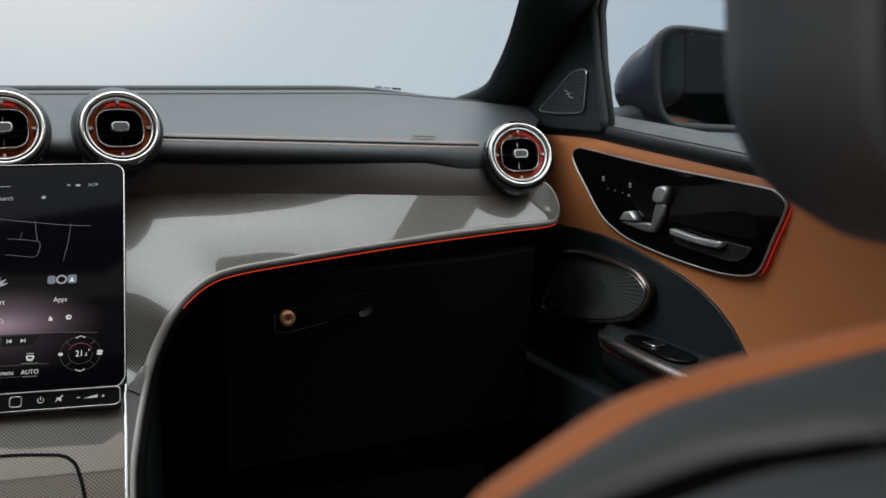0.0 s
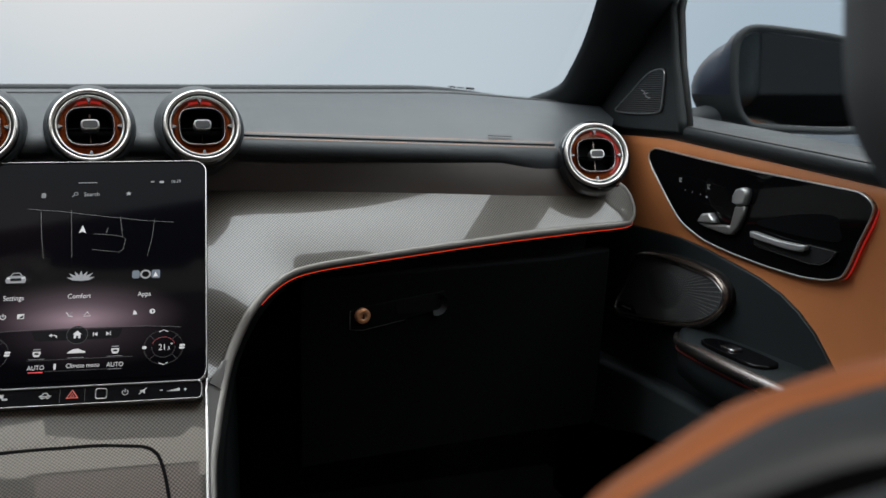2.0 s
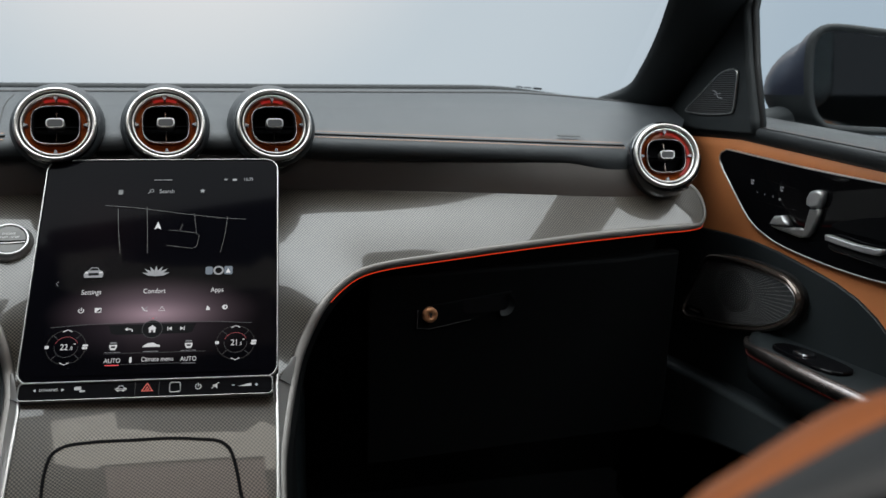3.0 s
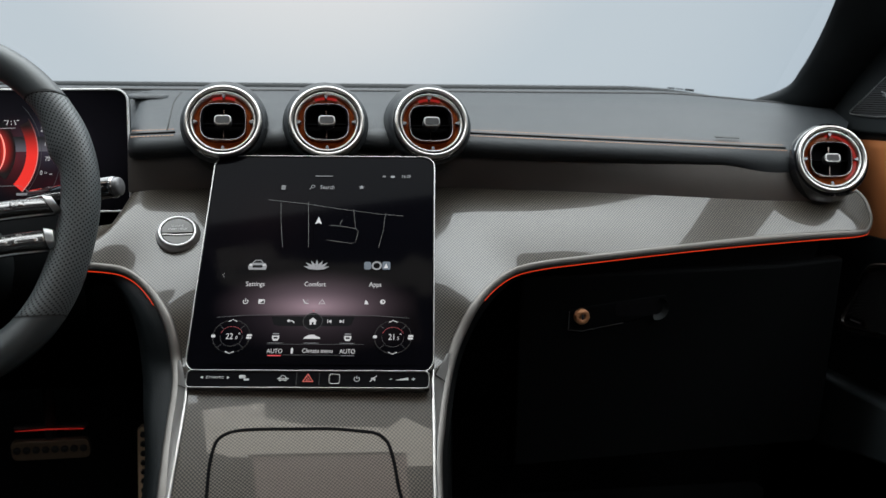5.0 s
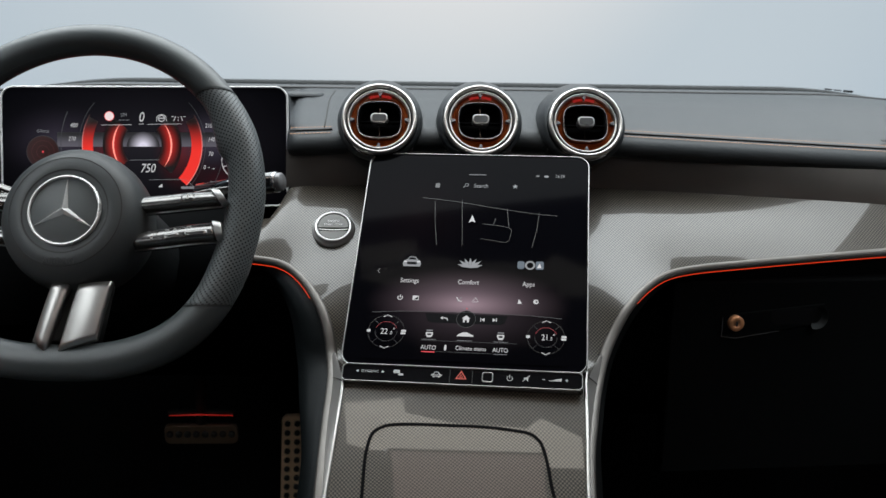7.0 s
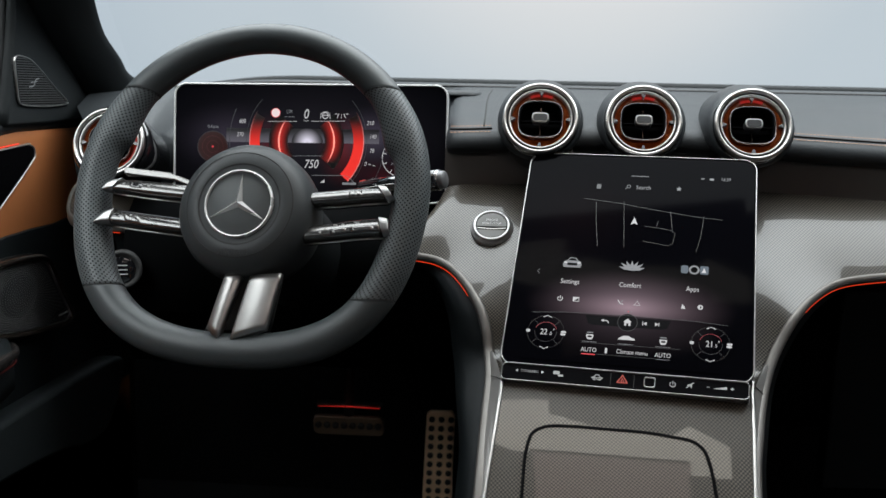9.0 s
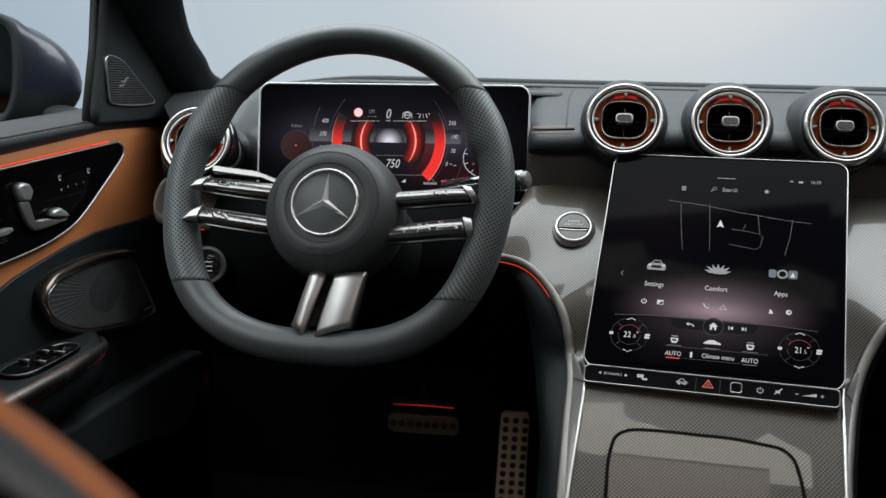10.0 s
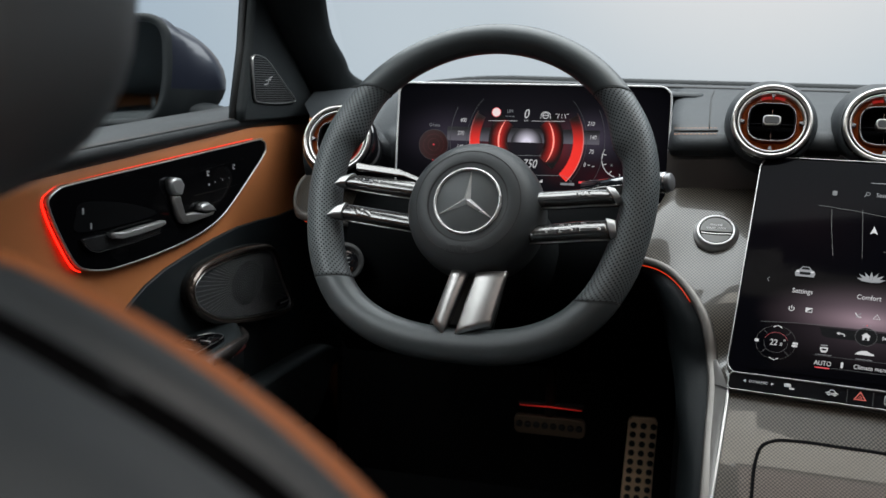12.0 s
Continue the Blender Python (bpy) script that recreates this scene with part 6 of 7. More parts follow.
part("bezel", lathe([(0.0255, -0.004), (0.0258, 0.0), (0.0245, 0.0022), (0.0232, 0.0025), (0.0225, 0.006), (0.0218, 0.0068), (0.0204, 0.0074), (0.0190, 0.0068), (0.0185, 0.005)], 64), MATT_SILVER, bt, "stepped satin silver bezel")
half_up = [(0.0183 * math.cos(radians(a)), 0.0183 * math.sin(radians(a))) for a in range(-8, 189, 7)]
half_dn = [(0.0183 * math.cos(radians(a)), 0.0183 * math.sin(radians(a))) for a in range(200, 341, 7)]
CAP = material("grey_cap", (0.075, 0.074, 0.071), 0.4, 0.3)
cap = part("cap", plate(half_up, 0.002, 0.0068, 0.0008), CAP, bt, "grey upper cap")
part("lower_cap", plate(half_dn, 0.002, 0.0058, 0.0008), CAP, bt, "grey lower cap")
part("cap_edge", line([(-0.0172, -0.0046), (0, -0.0058), (0.0172, -0.0046)], 0.0006, 0.0070), SATIN, bt)
lettering("engine_word", "ENGINE", 0.0040, Matrix.Translation((0, 0.0072, 0.0070)), PRINT_WHITE, cap)
lettering("start_word", "START / STOP", 0.0036, Matrix.Translation((0, 0.0022, 0.0070)), PRINT_WHITE, cap)

lk = thing("column_stalk", (-0.1958, 0.806, 0.9685), "gloss black column stalk with a silver end knob", "stalk")
part("stalk_body", tube([(-0.290, 0.840, 0.953), (-0.245, 0.822, 0.962), (-0.207, 0.810, 0.968)], [0.0095, 0.0100, 0.0106], 24), PIANO, lk, "gloss black stalk")
stalk_m = frame_of((-0.2055, 0.8095, 0.9680), (0.36, 0.93, 0), (-0.16, 0.06, 0.98))
part("end_knob", lathe([(0.0, 0.0062), (0.0080, 0.0060), (0.0090, 0.0050), (0.0094, 0.0)], 28, stalk_m), SCOOP_GREY, lk, "ribbed silver end knob")
part("knob_ring", lathe([(0.0098, 0.0012), (0.0108, 0.0), (0.0109, -0.0015), (0.0106, -0.0025)], 28, stalk_m), DARK_CHROME, lk)

cs = thing("column_surround", (-0.39, 0.95, 0.90), "dark plastic shroud under the instrument display", "shroud")
# same near-black, so the colour carries the shade under the display
part("shroud", skin([[(-0.575, 0.930, 0.925), (-0.575, 0.905, 0.905), (-0.575, 0.895, 0.87), (-0.575, 0.90, 0.80)], [(-0.40, 0.915, 0.935), (-0.40, 0.880, 0.92), (-0.40, 0.865, 0.87), (-0.40, 0.88, 0.80)], [(-0.250, 0.925, 0.925), (-0.250, 0.882, 0.908), (-0.250, 0.862, 0.865), (-0.250, 0.885, 0.80)]], (0, 0.03, 0)), SHADE_BLACK, cs)
rc = thing("round_switch", frame_of((-0.5665, 0.870, 0.8515), (0.94, 0.34, 0), (0, 0.1, 1)), "round dark light switch low on the dashboard", "switch")
part("switch_ring", lathe([(0.0, 0.003), (0.016, 0.003), (0.0175, 0.005), (0.020, 0.0055), (0.0215, 0.004), (0.022, 0.0), (0.021, -0.035)], 36), RUBBER, rc)
part("switch_face", lathe([(0.0, 0.0045), (0.013, 0.0045), (0.015, 0.0035)], 32), PIANO, rc)
for y in (-0.005, 0.0, 0.005):
    part("switch_mark", shape(rrect(0.012, 0.0012, 0.0004, 2, 0, y), 0.0048), PRINT_WHITE, rc)

# maker's script on the glass, as a plain mark
sc_mark = thing("glass_mark", frame_of((0.565, 1.30, 1.0695), (1, 0, -0.09), (0, -0.5, 1)), "small dark script-like mark on the windscreen", "mark")
for x, w, h in ((-0.018, 0.012, 0.0022), (-0.004, 0.013, 0.0018), (0.012, 0.015, 0.0034)):
    part("stroke", shape(rrect(w, h, 0.0007, 2, x, 0), 0), DARK_PLASTIC, sc_mark)

UI_PANEL = display("climate_area", [(0.0, -0.070, 0.104, 0.044, (0.5, 0.38, 0.46), 0.08)])

# ---- pictures on the main screen, in millimetres from its middle ----
Z = 0.0009
display_ob = [o for o in screen.children if o.name.startswith("display")][0]


def mark(name, outline, mat, owner, z=Z):
    return part(name, shape([(x * 0.001, y * 0.001) for x, y in outline], z), mat, owner)


def stroke(name, pts, width, mat, owner, closed=False, z=Z):
    return part(name, line([(x * 0.001, y * 0.001) for x, y in pts], width * 0.001, z, None, closed), mat, owner)


def words(text, x, y, size, mat, owner, **kw):
    return lettering("caption", text, size * 0.001, Matrix.Translation((x * 0.001, y * 0.001, Z)), mat, owner, **{"width": 0.80, **kw})


def arc(cx, cy, r, a0, a1, n=24, k=1.0):
    return [(cx + r * math.cos(radians(a0 + (a1 - a0) * i / n)), cy + k * r * math.sin(radians(a0 + (a1 - a0) * i / n))) for i in range(n + 1)]


D = display_ob
stroke("drag_bar", [(-9, 99), (9, 99)], 0.7, UI_GREY, D)
words("16:39", 86, 99, 5.6, UI_GREY, D)
mark("signal_icon", rrect(3.4, 2.2, 0.5, 2, 63, 99), UI_DIM, D)
mark("signal_icon", rrect(4.4, 2.6, 0.8, 2, 72, 98.6), UI_GREY, D)
words("Search", 4.5, 84.5, 7.0, UI_GREY, D)
stroke("lens_icon", arc(-10.5, 85.5, 1.8, 0, 360, 16), 0.5, UI_GREY, D)
stroke("lens_icon", [(-11.8, 84.2), (-14.0, 82.0)], 0.6, UI_GREY, D)
mark("star_icon", [((3.1 if i % 2 == 0 else 1.3) * math.sin(i * math.pi / 5) + 40, (3.1 if i % 2 == 0 else 1.3) * math.cos(i * math.pi / 5) + 84.8) for i in range(10)], UI_GREY, D)
mark("place_icon", rrect(4.5, 6, 1, 2, -41, 84), UI_DIM, D)
for pts in ([(-55, 68), (-20, 64), (20, 57), (60, 51), (84, 49)], [(-42, 64), (-40, 40), (-36, 10)], [(-14, 66), (-12, 40), (-10, 10)], [(9, 37), (24, 35.5), (36, 33), (39, 30), (37, 18), (33, 15), (8, 19)], [(33, 57), (36, 33)], [(20, 37), (22, 44)], [(66, 53), (64, 30), (60, 10)]):
    stroke("map_road", pts, 0.45, UI_ROAD, D)
mark("arrow_icon", [(-2, 47.5), (1.6, 38), (-1.8, 40), (-5.2, 38)], UI_WHITE, D)
# settings car, comfort flower, apps
mark("car_icon", [(-68, -13), (-66.5, -9.5), (-64, -8.5), (-61.5, -5), (-55.5, -5), (-53, -8.5), (-50.5, -9.5), (-49.5, -13), (-50.5, -16.5), (-67, -16.5)], UI_GREY, D)
mark("car_icon", [(-63, -8.6), (-61, -6), (-56, -6), (-54, -8.6)], UI_DARK, D, Z + 0.0002)
mark("car_icon", rrect(10, 3, 1, 2, -58.7, -12.8), UI_DARK, D, Z + 0.0002)
mark("car_icon", rrect(3, 1.6, 0.5, 2, -65.4, -11.2), UI_WHITE, D, Z + 0.0004)
mark("car_icon", rrect(3, 1.6, 0.5, 2, -52.2, -11.2), UI_WHITE, D, Z + 0.0004)
for a, ln in ((0, 12), (28, 12.5), (-28, 12.5), (52, 14), (-52, 14), (72, 13.5), (-72, 13.5)):
    ca, sa = math.cos(radians(90 - a)), math.sin(radians(90 - a))
    mark("petal_icon", [(-0.4, -16.5), (ca * ln * 0.55 - sa * 1.6 - 0.4, -16.5 + sa * ln * 0.55 + ca * 1.6), (ca * ln - 0.4, -16.5 + sa * ln), (ca * ln * 0.55 + sa * 1.6 - 0.4, -16.5 + sa * ln * 0.55 - ca * 1.6)], UI_GREY, D, Z + 0.0001 * (a % 7))
mark("app_icon", rrect(7, 9, 2, 3, 50, -11), UI_BLUE, D)
stroke("app_icon", arc(59, -11, 4.2, 0, 360, 20), 1.8, UI_GREY, D)
mark("app_icon", rrect(8, 9.5, 1.5, 3, 68.5, -11), UI_BLUE, D)
mark("app_icon", [(66, -14), (68.3, -8.5), (70.5, -14)], UI_WHITE, D, Z + 0.0002)
words("Settings", -58.9, -33, 7.4, UI_WHITE, D)
words("Comfort", -0.6, -33, 7.4, UI_WHITE, D)
words("Apps", 58.4, -33, 7.4, UI_WHITE, D)
stroke("back_icon", [(-90, -20.3), (-92, -22.8), (-90, -25.3)], 0.6, UI_GREY, D)
stroke("power_icon", arc(-66.4, -52.6, 2.3, 130, 410), 0.8, UI_WHITE, D)
stroke("power_icon", [(-66.4, -52.6), (-66.4, -49.4)], 0.8, UI_WHITE, D)
mark("picture_icon", [(-54, -55), (-48, -55), (-48, -50), (-54, -50)], UI_WHITE, D)
mark("picture_icon", [(-53, -54.4), (-48.6, -54.4), (-48.6, -51)], UI_DARK, D, Z + 0.0002)
stroke("seat_icon", [(-11, -50), (-8.6, -54), (-5.5, -54.5)], 0.9, UI_WHITE, D)
stroke("seat_icon", [(-6, -50), (-10, -55)], 0.7, UI_GREY, D)
stroke("warn_icon", [(4.4, -54.6), (7.6, -50), (10.4, -54.6)], 0.8, UI_WHITE, D, True)
mark("mute_icon", [(48.5, -55), (49.5, -50), (51.5, -52), (52.5, -55)], UI_WHITE, D)
mark("globe_icon", circle(2.6, 18, 66.2, -52.2), UI_WHITE, D)
mark("globe_icon", [(66, -54), (68, -52), (66, -50.6)], UI_DARK, D, Z + 0.0002)
for x in (-3, 0, 3):
    mark("page_dot", circle(0.55, 8, x, -62.4), UI_RED if x == 0 else UI_GREY, D)
mark("climate_panel", [(-97, -70.5), (-60, -67.8), (0, -66.8), (60, -67.8), (97, -70.5), (97, -120), (-97, -120)], UI_PANEL, D, Z - 0.0005)
stroke("divider", [(-92, -70.0), (-60, -67.6), (0, -66.6), (60, -67.6), (92, -70.0)], 0.45, UI_DIM, D)
mark("dock", [(-40, -68.8), (-37, -77.5), (-33, -79), (33, -79), (37, -77.5), (40, -68.8)], UI_DARK, D, Z - 0.0003)
stroke("home_ring", arc(0, -74, 9.2, 0, 360, 32), 0.4, UI_DIM, D)
mark("home_disc", circle(9, 32, 0, -74), UI_DARK, D, Z - 0.0001)
mark("home_icon", [(-4, -73.5), (0, -69.8), (4, -73.5), (2.9, -73.5), (2.9, -77.6), (1, -77.6), (1, -75), (-1, -75), (-1, -77.6), (-2.9, -77.6), (-2.9, -73.5)], UI_WHITE, D)
stroke("return_icon", [(-18, -76.2), (-18.2, -74.4), (-20, -73.6), (-24, -73.6)], 1.0, UI_WHITE, D)
mark("return_icon", [(-25, -73.6), (-22.4, -71.8), (-22.4, -75.4)], UI_WHITE, D)
for x, s in ((16, -1), (27.4, 1)):
    mark("skip_icon", [(x - s * 1.8, -72), (x - s * 1.8, -76), (x + s * 1.2, -74)], UI_WHITE, D)
    stroke("skip_icon", [(x + s * 1.8, -72), (x + s * 1.8, -76)], 0.7, UI_WHITE, D)
for x, t1, t2 in ((-76, "22", ".0"), (77, "21", ".5")):
    stroke("dial_ring", arc(x, -90.5, 17.5, 0, 360, 40), 0.35, UI_ROAD, D)
    stroke("dial_ring", arc(x, -90.5, 10.5, 175, 365, 28), 0.3, UI_DIM, D)
    stroke("dial_arc", arc(x, -90.5, 10.5, 20, 160, 24), 0.4, UI_WINE, D)
    words(t1, x - 1.8 if t1 == "22" else x - 0.9, -90.8, 8.8, UI_WHITE, D)
    words(t2, x + 4.6, -92.0, 5.0, UI_WHITE, D)
    stroke("degree_icon", arc(x + 7.4, -87.4, 0.7, 0, 360, 10), 0.35, UI_WHITE, D)
    stroke("up_icon", [(x - 4, -74.6), (x, -72.6), (x + 4, -74.6)], 0.8, UI_WHITE, D)
    stroke("down_icon", [(x - 4, -106.6), (x, -108.6), (x + 4, -106.6)], 0.8, UI_WHITE, D)
    mark("fan_icon", rrect(3.6, 3.0, 0.8, 2, x - 17, -90.3), UI_WHITE, D)
    mark("fan_icon", rrect(5.0, 2.2, 1.0, 2, x + 17, -89.4), UI_WHITE, D)
    mark("fan_icon", rrect(5.0, 2.2, 1.0, 2, x + 16.6, -92.0), UI_WHITE, D)
    for a in (45, 135, 225, 315):
        stroke("dial_tick", [(x + r * math.cos(radians(a)), -90.5 + r * math.sin(radians(a))) for r in (11.5, 17)], 0.35, UI_DIM, D)
words("AUTO", -33.7, -106.2, 6.6, UI_WHITE, D)
stroke("auto_line", [(-40, -110.6), (-27.5, -110.6)], 0.9, UI_RED, D)
words("Climate menu", 6.5, -105.6, 6.4, UI_WHITE, D)
mark("heat_icon", rrect(2.0, 6, 0.9, 3, -17.5, -105.6), UI_WHITE, D)
words("AUTO", 34.6, -106.2, 6.6, UI_WHITE, D)
stroke("auto_line", [(28.2, -110.4), (41, -110.4)], 0.5, UI_GREY, D)
stroke("menu_line", [(-42, -98.6), (50, -98.6)], 0.35, UI_DIM, D)
stroke("menu_line", [(-26, -110.0), (27, -110.0)], 0.35, UI_DIM, D)
for x in (-34, 34.2):
    mark("defrost_icon", [(x - 3.4, -92), (x - 2.0, -95), (x + 2.0, -95), (x + 3.4, -92), (x + 3.4, -89.6), (x - 3.4, -89.6)], UI_WHITE, D)
    mark("defrost_icon", rrect(4, 2, 0.6, 2, x, -92), UI_DARK, D, Z + 0.0002)
    mark("defrost_icon", rrect(6, 1.1, 0.3, 2, x, -87.6), UI_GREY, D)
    stroke("menu_line", [(x - 7, -97.4), (x + 7, -97.4)], 0.4, UI_GREY, D)
mark("coupe_icon", [(-8, -92.8), (-6, -90.6), (-2.5, -88.6), (2, -88.4), (5, -90.2), (8, -91.2), (8, -92.8)], UI_WHITE, D)
stroke("menu_line", [(-7, -97.4), (7, -97.4)], 0.5, UI_GREY, D)

# ---- strip of hard keys under the screen ----
STRIP_M = SCREEN_M @ Matrix.Translation((0, -0.1365, 0.004))
strip = thing("control_strip", STRIP_M, "gloss black strip of hard keys with silver outline", "control strip")
st_o = rrect(0.2245, 0.0185, 0.005, 5)
part("housing", plate(st_o, -0.010, 0.0, 0.001), PIANO, strip, "gloss black key strip")
part("rim", band(st_o, 0.0011, -0.006, 0.0012), RIM_GREY, strip, "polished silver outline")
for x in (-0.0105, 0.0105):
    part("key_gap", line([(x, -0.0068), (x, 0.0068)], 0.0005, 0.0002), RUBBER, strip)
lettering("dynamic_word", "DYNAMIC", 0.0037, Matrix.Translation((-0.0855, 0.0015, 0.0003)), PRINT_WHITE, strip)
SZ = 0.0003
mark("arrow_mark", [(-99, 1.5), (-96.5, 2.9), (-96.5, 0.1)], PRINT_WHITE, strip, SZ)
mark("arrow_mark", [(-72, 1.5), (-74.5, 2.9), (-74.5, 0.1)], PRINT_WHITE, strip, SZ)
mark("camera_mark", rrect(6, 3.4, 0.8, 2, -60.5, 2.4), PRINT_WHITE, strip, SZ)
mark("camera_mark", rrect(5, 2, 0.8, 2, -56.5, -0.4), PRINT_WHITE, strip, SZ)
stroke("car_mark", [(-27, -0.8), (-27, 1.0), (-25.6, 1.6), (-24.4, 3.6), (-21.6, 3.6), (-20.4, 1.6), (-19, 1.0), (-19, -0.8)], 0.8, PRINT_WHITE, strip, True, SZ)
stroke("car_mark", [(-28.4, 0.6), (-17.6, 0.6)], 0.7, PRINT_WHITE, strip, z=SZ)
stroke("car_mark", [(-26, -1.6), (-24.6, -1.6)], 0.8, PRINT_WHITE, strip, z=SZ)
stroke("car_mark", [(-21.4, -1.6), (-20, -1.6)], 0.8, PRINT_WHITE, strip, z=SZ)
WARN = glowing("warning_red", (1.0, 0.16, 0.12), 0.55)
stroke("warning_mark", [(-4.6, -2.2), (0, 5.2), (4.6, -2.2)], 1.5, WARN, strip, True, SZ)
stroke("warning_mark", [(-1.6, -0.9), (0, 1.8), (1.6, -0.9)], 0.9, WARN, strip, True, SZ)
part("finger_pad", band(rrect(0.0105, 0.0105, 0.0026, 4, 0.0245, 0.0005), 0.0010, 0.0, 0.0008), SATIN, strip, "small silver square frame")
stroke("power_mark", arc(45, 0.5, 2.5, 125, 415), 0.7, PRINT_WHITE, strip, z=SZ)
stroke("power_mark", [(45, 0.5), (45, 4)], 0.7, PRINT_WHITE, strip, z=SZ)
stroke("mute_mark", [(57, -2), (63.5, 4)], 0.9, PRINT_WHITE, strip, z=SZ)
mark("mute_mark", [(58, 0), (60, 0), (62, -2.2), (62, 3), (60, 1.8), (58, 1.8)], PRINT_WHITE, strip, SZ + 0.0001)
stroke("minus_mark", [(74.8, 0.6), (77.6, 0.6)], 0.7, PRINT_WHITE, strip, z=SZ)
mark("volume_mark", [(80, -0.6), (92.5, -0.6), (92.5, 2.4)], PRINT_WHITE, strip, SZ)
stroke("plus_mark", [(95.8, 0.6), (98.6, 0.6)], 0.7, PRINT_WHITE, strip, z=SZ)
stroke("plus_mark", [(97.2, -0.8), (97.2, 2.0)], 0.7, PRINT_WHITE, strip, z=SZ)

# ---- pictures on the instrument display ----
C = [o for o in cluster.children if o.name.startswith("display")][0]
RED_BAND = fading("dial_red", (1.0, 0.030, 0.020), -0.010, 0.85, 0.027, 0.004)
RED_HOT = glowing("dial_hot", (1.0, 0.30, 0.24), 1.3)
FORCE_RED = glowing("force_line", (1.0, 0.06, 0.06), 0.06)
PINK = glowing("sign_white", (1.0, 0.85, 0.85), 0.8)
HAZE = fading("dial_haze", (0.62, 0.58, 0.72), -0.0024, 0.15, 0.014, 0.008)


def radial_glow(name, color, cx, cy, peak, inward, outward, strength, fade_y=0.0):
    """A lit ring that is brightest at one radius and dies away to both sides, and up and down past fade_y."""
    m = material(name, (0.004, 0.004, 0.004), 0.3, vary=0.0)
    nt = m.node_tree
    b = nt.nodes["Principled BSDF"]

    def op(kind, *args):
        n = nt.nodes.new("ShaderNodeMath")
        n.operation = kind
        for i, v in enumerate(args):
            if isinstance(v, (int, float)):
                n.inputs[i].default_value = v
            else:
                nt.links.new(v, n.inputs[i])
        return n.outputs[0]

    tc = nt.nodes.new("ShaderNodeTexCoord")
    sep = nt.nodes.new("ShaderNodeSeparateXYZ")
    nt.links.new(tc.outputs["Object"], sep.inputs[0])
    dx, dy = op("SUBTRACT", sep.outputs["X"], cx), op("SUBTRACT", sep.outputs["Y"], cy)
    r = op("SQRT", op("ADD", op("MULTIPLY", dx, dx), op("MULTIPLY", dy, dy)))
    off = op("SUBTRACT", r, peak)
    side_in = op("DIVIDE", op("MAXIMUM", op("MULTIPLY", off, -1.0), 0.0), inward)
    side_out = op("DIVIDE", op("MAXIMUM", off, 0.0), outward)
    f = op("POWER", op("MAXIMUM", op("SUBTRACT", 1.0, op("ADD", side_in, side_out)), 0.0), 1.7)
    if fade_y:
        f = op("MULTIPLY", f, op("MAXIMUM", op("SUBTRACT", 1.0, op("POWER", op("DIVIDE", op("ABSOLUTE", dy), fade_y), 2.4)), 0.0))
    b.inputs["Emission Color"].default_value = (*color, 1)
    nt.links.new(op("MULTIPLY", f, strength), b.inputs["Emission Strength"])
    return m


def ring_piece(name, cx, cy, r0, r1, a0, a1, mat, z=Z, n=26, taper=0.0):
    outer = arc(cx, cy, r1, a0, a1, n)
    inner = []
    for i, (x, y) in enumerate(arc(cx, cy, r0, a0, a1, n)):
        t = i / n
        k = 1 - taper * (2 * t - 1) ** 2
        ox, oy = outer[i]
        inner.append((ox + (x - ox) * k, oy + (y - oy) * k))
    bm = sheet([[(x * 0.001, y * 0.001, z) for x, y in row] for row in (outer, inner)])
    for f in bm.faces:
        f.normal_update()
        if f.normal.z < 0:
            f.normal_flip()
    return part(name, bm, mat, C)


GLOW_R = radial_glow("arc_glow_right", (1.0, 0.030, 0.020), -0.0065, -0.0005, 0.0352, 0.010, 0.012, 0.50, 0.025)
GLOW_L = radial_glow("arc_glow_left", (1.0, 0.030, 0.020), 0.0002, -0.0005, 0.0348, 0.010, 0.012, 0.50, 0.025)
DOME = radial_glow("dome_glow", (0.74, 0.71, 0.84), -0.002, -0.0022, 0.004, 0.1, 0.0150, 0.95)
ring_piece("dial_band", -3, 0, 55.2, 66.6, 28, -43, RED_BAND)
ring_piece("dial_band", -3, 0, 55.2, 66.6, 152, 223, RED_BAND)
ring_piece("band_edge", -3, 0, 66.7, 67.5, 30, -43, fading("band_edge_light", (1.0, 0.30, 0.28), -0.004, 0.8, 0.036, 0.01))
ring_piece("band_edge", -3, 0, 66.7, 67.5, 150, 223, fading("band_edge_light", (1.0, 0.30, 0.28), -0.004, 0.8, 0.036, 0.01))
mark("haze", [(-98, -2.3), (82, -2.3), (82, 14), (-98, 14)], HAZE, C, Z - 0.0004)
ring_piece("arc_glow", -6.5, -0.5, 25, 47.5, 42, -42, GLOW_R, Z - 0.0002)
ring_piece("arc_glow", 0.2, -0.5, 25, 47.5, 138, 222, GLOW_L, Z - 0.0002)
ring_piece("dial_arc", -6.5, -0.5, 35.2, 37.0, 40, -40, RED_HOT, taper=0.9)
ring_piece("dial_arc", 0.2, -0.5, 34.8, 36.6, 140, 220, RED_HOT, taper=0.9)
mark("dome", [(-2 + 18.5 * math.cos(math.pi * k / 24), -2.2 + 16.5 * math.sin(math.pi * k / 24)) for k in range(25)], DOME, C, Z)
ring_piece("dial_edge", -3, 0, 70.5, 71.0, 42, -46, UI_DIM)
ring_piece("dial_edge", -3, 0, 70.5, 71.0, 138, 222, UI_DIM)
ring_piece("dial_edge", -3, 0, 91, 91.6, 24, -28, UI_DIM)
ring_piece("dial_edge", -3, 0, 90.5, 91.3, 156, 196, UI_DIM)
mark("sign_icon", circle(5.4, 24, -39.5, 32), PINK, C)
stroke("sign_icon", arc(-39.5, 32, 5.2, 0, 360, 24), 0.6, UI_RED, C, z=Z + 0.0002)
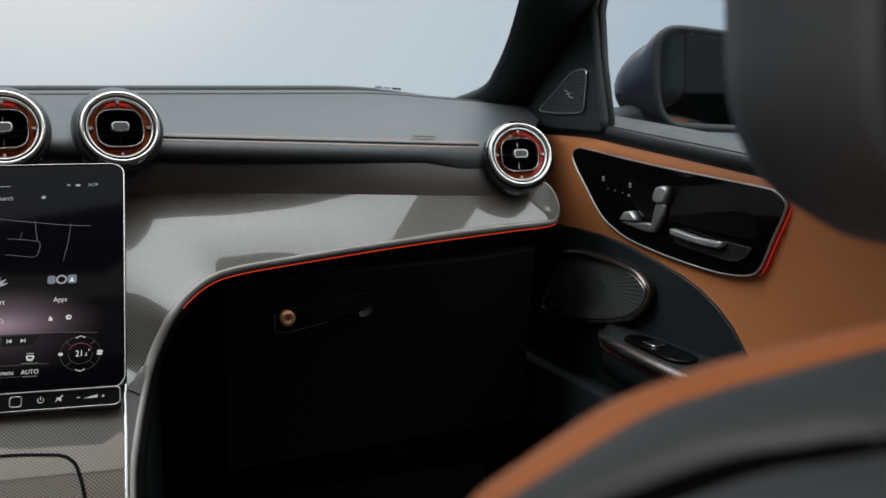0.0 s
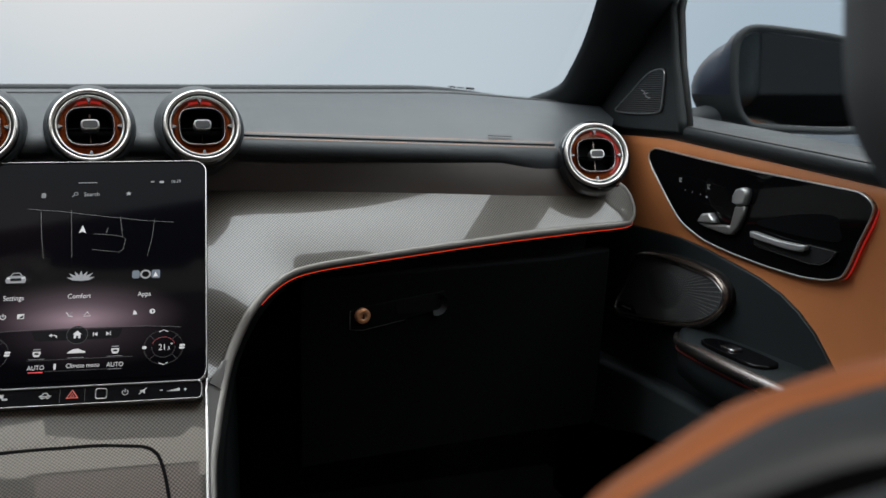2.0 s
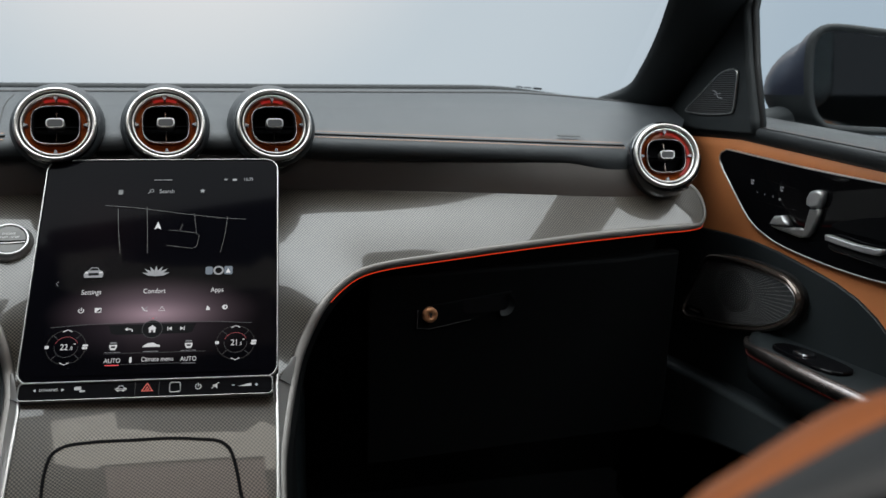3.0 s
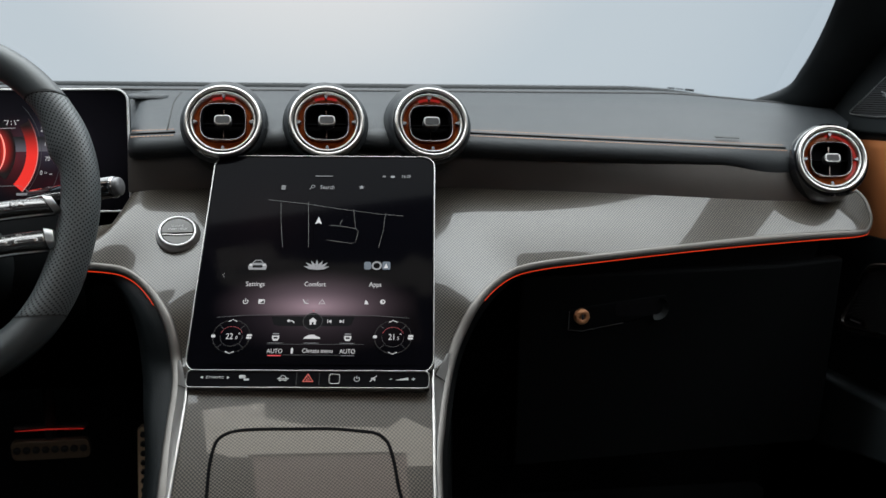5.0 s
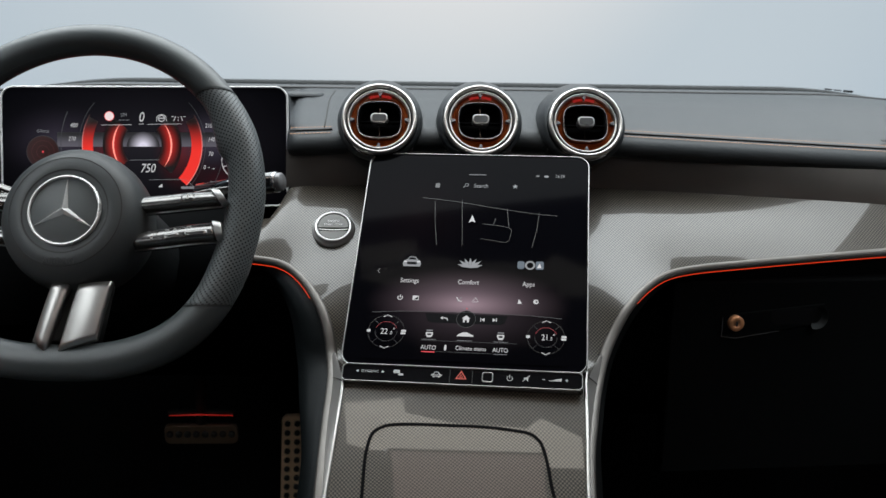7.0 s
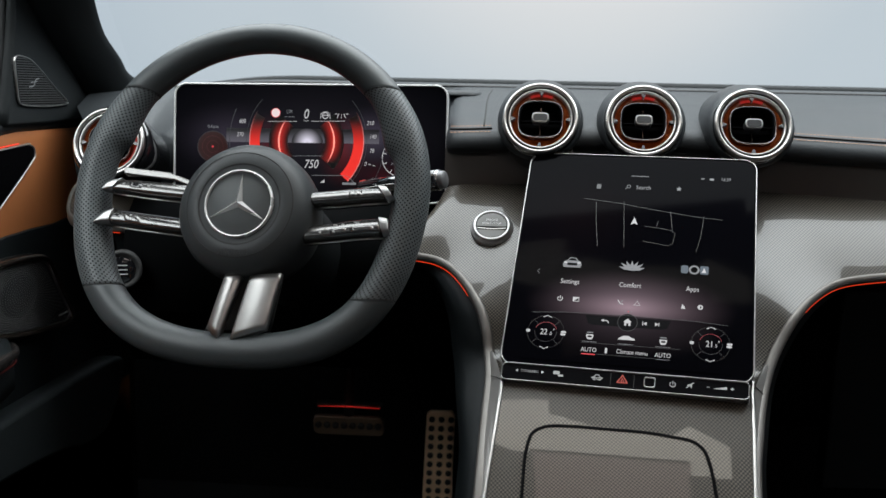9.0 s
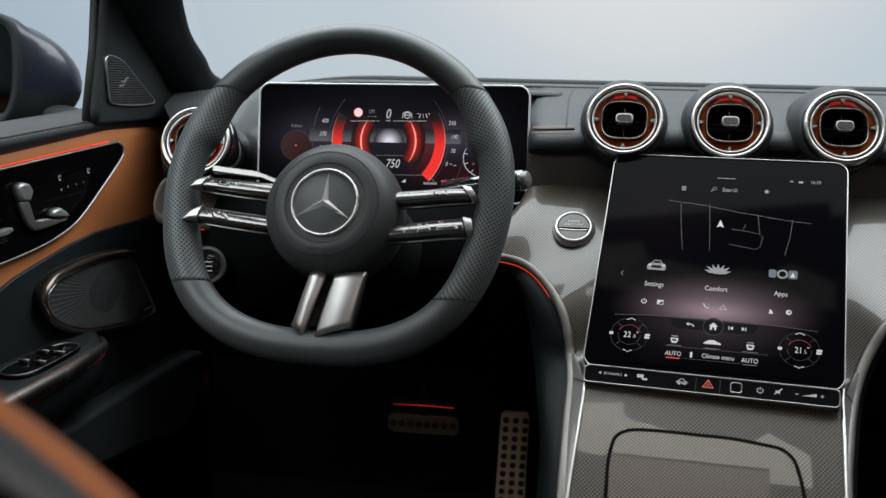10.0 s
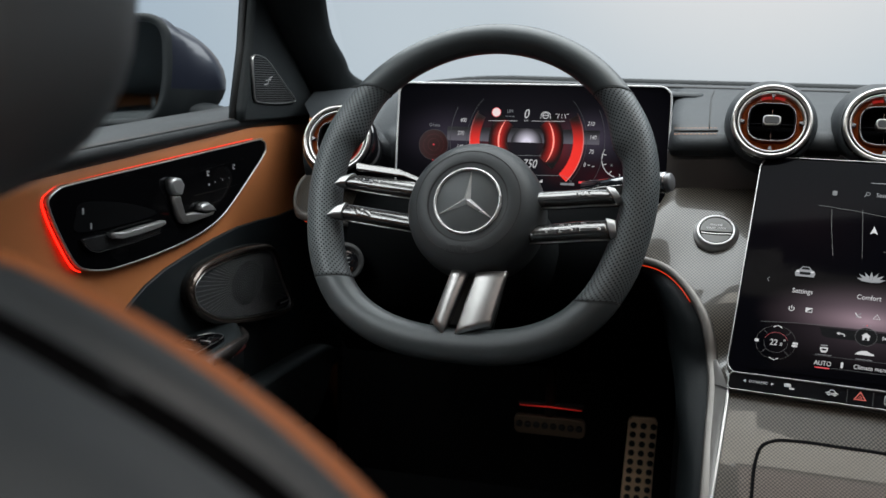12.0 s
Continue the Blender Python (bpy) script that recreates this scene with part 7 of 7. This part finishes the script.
words("LIM", -23.4, 33.4, 5.8, UI_GREY, C)
for x in (-27.4, -23.2, -19.0):
    stroke("lim_dashes", [(x - 1.5, 27.6), (x + 1.5, 27.6)], 0.6, UI_GREY, C)
words("0", -3.9, 30.5, 15.5, UI_WHITE, C, slant=0.2)
words("km/h", -3.7, 23.3, 3.2, UI_WHITE, C)
stroke("status_line", [(-48.7, 22.0), (-14.4, 22.5)], 0.45, UI_WHITE, C)
stroke("status_line", [(2.3, 22.8), (41.6, 23.4)], 0.45, UI_WHITE, C)
stroke("assist_icon", arc(18.8, 29.5, 3.4, 0, 360, 20), 0.9, UI_WHITE, C)
stroke("assist_icon", [(15.6, 29.8), (22.0, 29.8)], 0.9, UI_WHITE, C)
stroke("assist_icon", arc(18.8, 27.6, 6.2, 25, 155, 14), 0.7, UI_WHITE, C)
stroke("assist_icon", [(13.0, 26), (14.0, 30.2)], 0.7, UI_WHITE, C)
stroke("assist_icon", [(24.6, 26), (23.6, 30.2)], 0.7, UI_WHITE, C)
for x0, y0, x1, y1 in ((30.0, 31.6, 32.6, 31.6), (34.6, 31.8, 32.6, 26.8), (37.6, 31.2, 37.6, 29.8), (37.6, 28.2, 37.6, 26.8), (40.6, 31.8, 42.4, 26.8), (43.2, 31.6, 45.6, 31.6)):
    stroke("lane_icon", [(x0, y0), (x1, y1)], 0.8, UI_WHITE, C)
stroke("faint_line", [(-17.5, -17.4), (15.9, -17.0)], 0.4, UI_GREY, C)
words("750", 2.6, -27.0, 14.0, UI_WHITE, C, slant=0.25)
stroke("base_line", [(4, -39.6), (43, -39.2), (48, -41.4), (54.6, -48.0)], 0.45, UI_GREY, C)
for t, x, y in (("400", -79.2, 21.6), ("270", -81.6, 6.4), ("140", -81.9, -9.5), ("210", 71.4, 21.2), ("140", 74.4, 5.7), ("70", 73.5, -10.6), ("0", 66.4, -25.6)):
    words(t, x, y, 6.8, UI_WHITE, C, slant=0.2)
words("bar", 71.6, -25.6, 2.8, UI_WHITE, C)
stroke("scale_tick", [(75, -27.2), (78, -27.2)], 0.6, UI_WHITE, C)
words("G-Force", -113.8, 15.1, 5.0, UI_GREY, C)
for r in (18, 12.5, 7):
    stroke("force_ring", arc(-114, -8, r, 0, 360, 36), 0.5 if r < 17 else 0.6, FORCE_RED if r < 17 else UI_DIM, C)
mark("force_dot", circle(1.2, 10, -114, -8), UI_RED, C)
mark("force_dot", circle(0.8, 10, -114, -26), UI_RED, C)
mark("force_disc", circle(18, 32, -114, -8), material("force_red", (0.02, 0.004, 0.004), 0.3, glow=(1.0, 0.05, 0.05), glow_strength=0.006), C, Z - 0.0003)
stroke("small_dial", arc(107, -18, 21, 150, 300, 24), 0.8, UI_WHITE, C)
for a in (165, 200, 235, 270):
    stroke("small_dial", [(107 + r * math.cos(radians(a)), -18 + r * math.sin(radians(a))) for r in (16.5, 20.5)], 0.8, UI_WHITE, C)
words("20", 97.5, -25, 3.6, UI_GREY, C)
mark("mode_bar", rrect(4.6, 5.4, 1.2, 3, 80.5, -45.5), UI_WHITE, C)
mark("mode_bar", rrect(4.6, 5.4, 1.2, 3, 87.0, -45.5), UI_GREY, C)
mark("red_label", rrect(8, 2.4, 0.4, 2, 65, -45.8), UI_RED, C)
mark("range_bars", rrect(16, 2.6, 0.4, 2, 48, -48.5), UI_GREY, C)
mark("corner_icon", [(14, -48), (19, -48), (19, -44)], UI_WHITE, C)
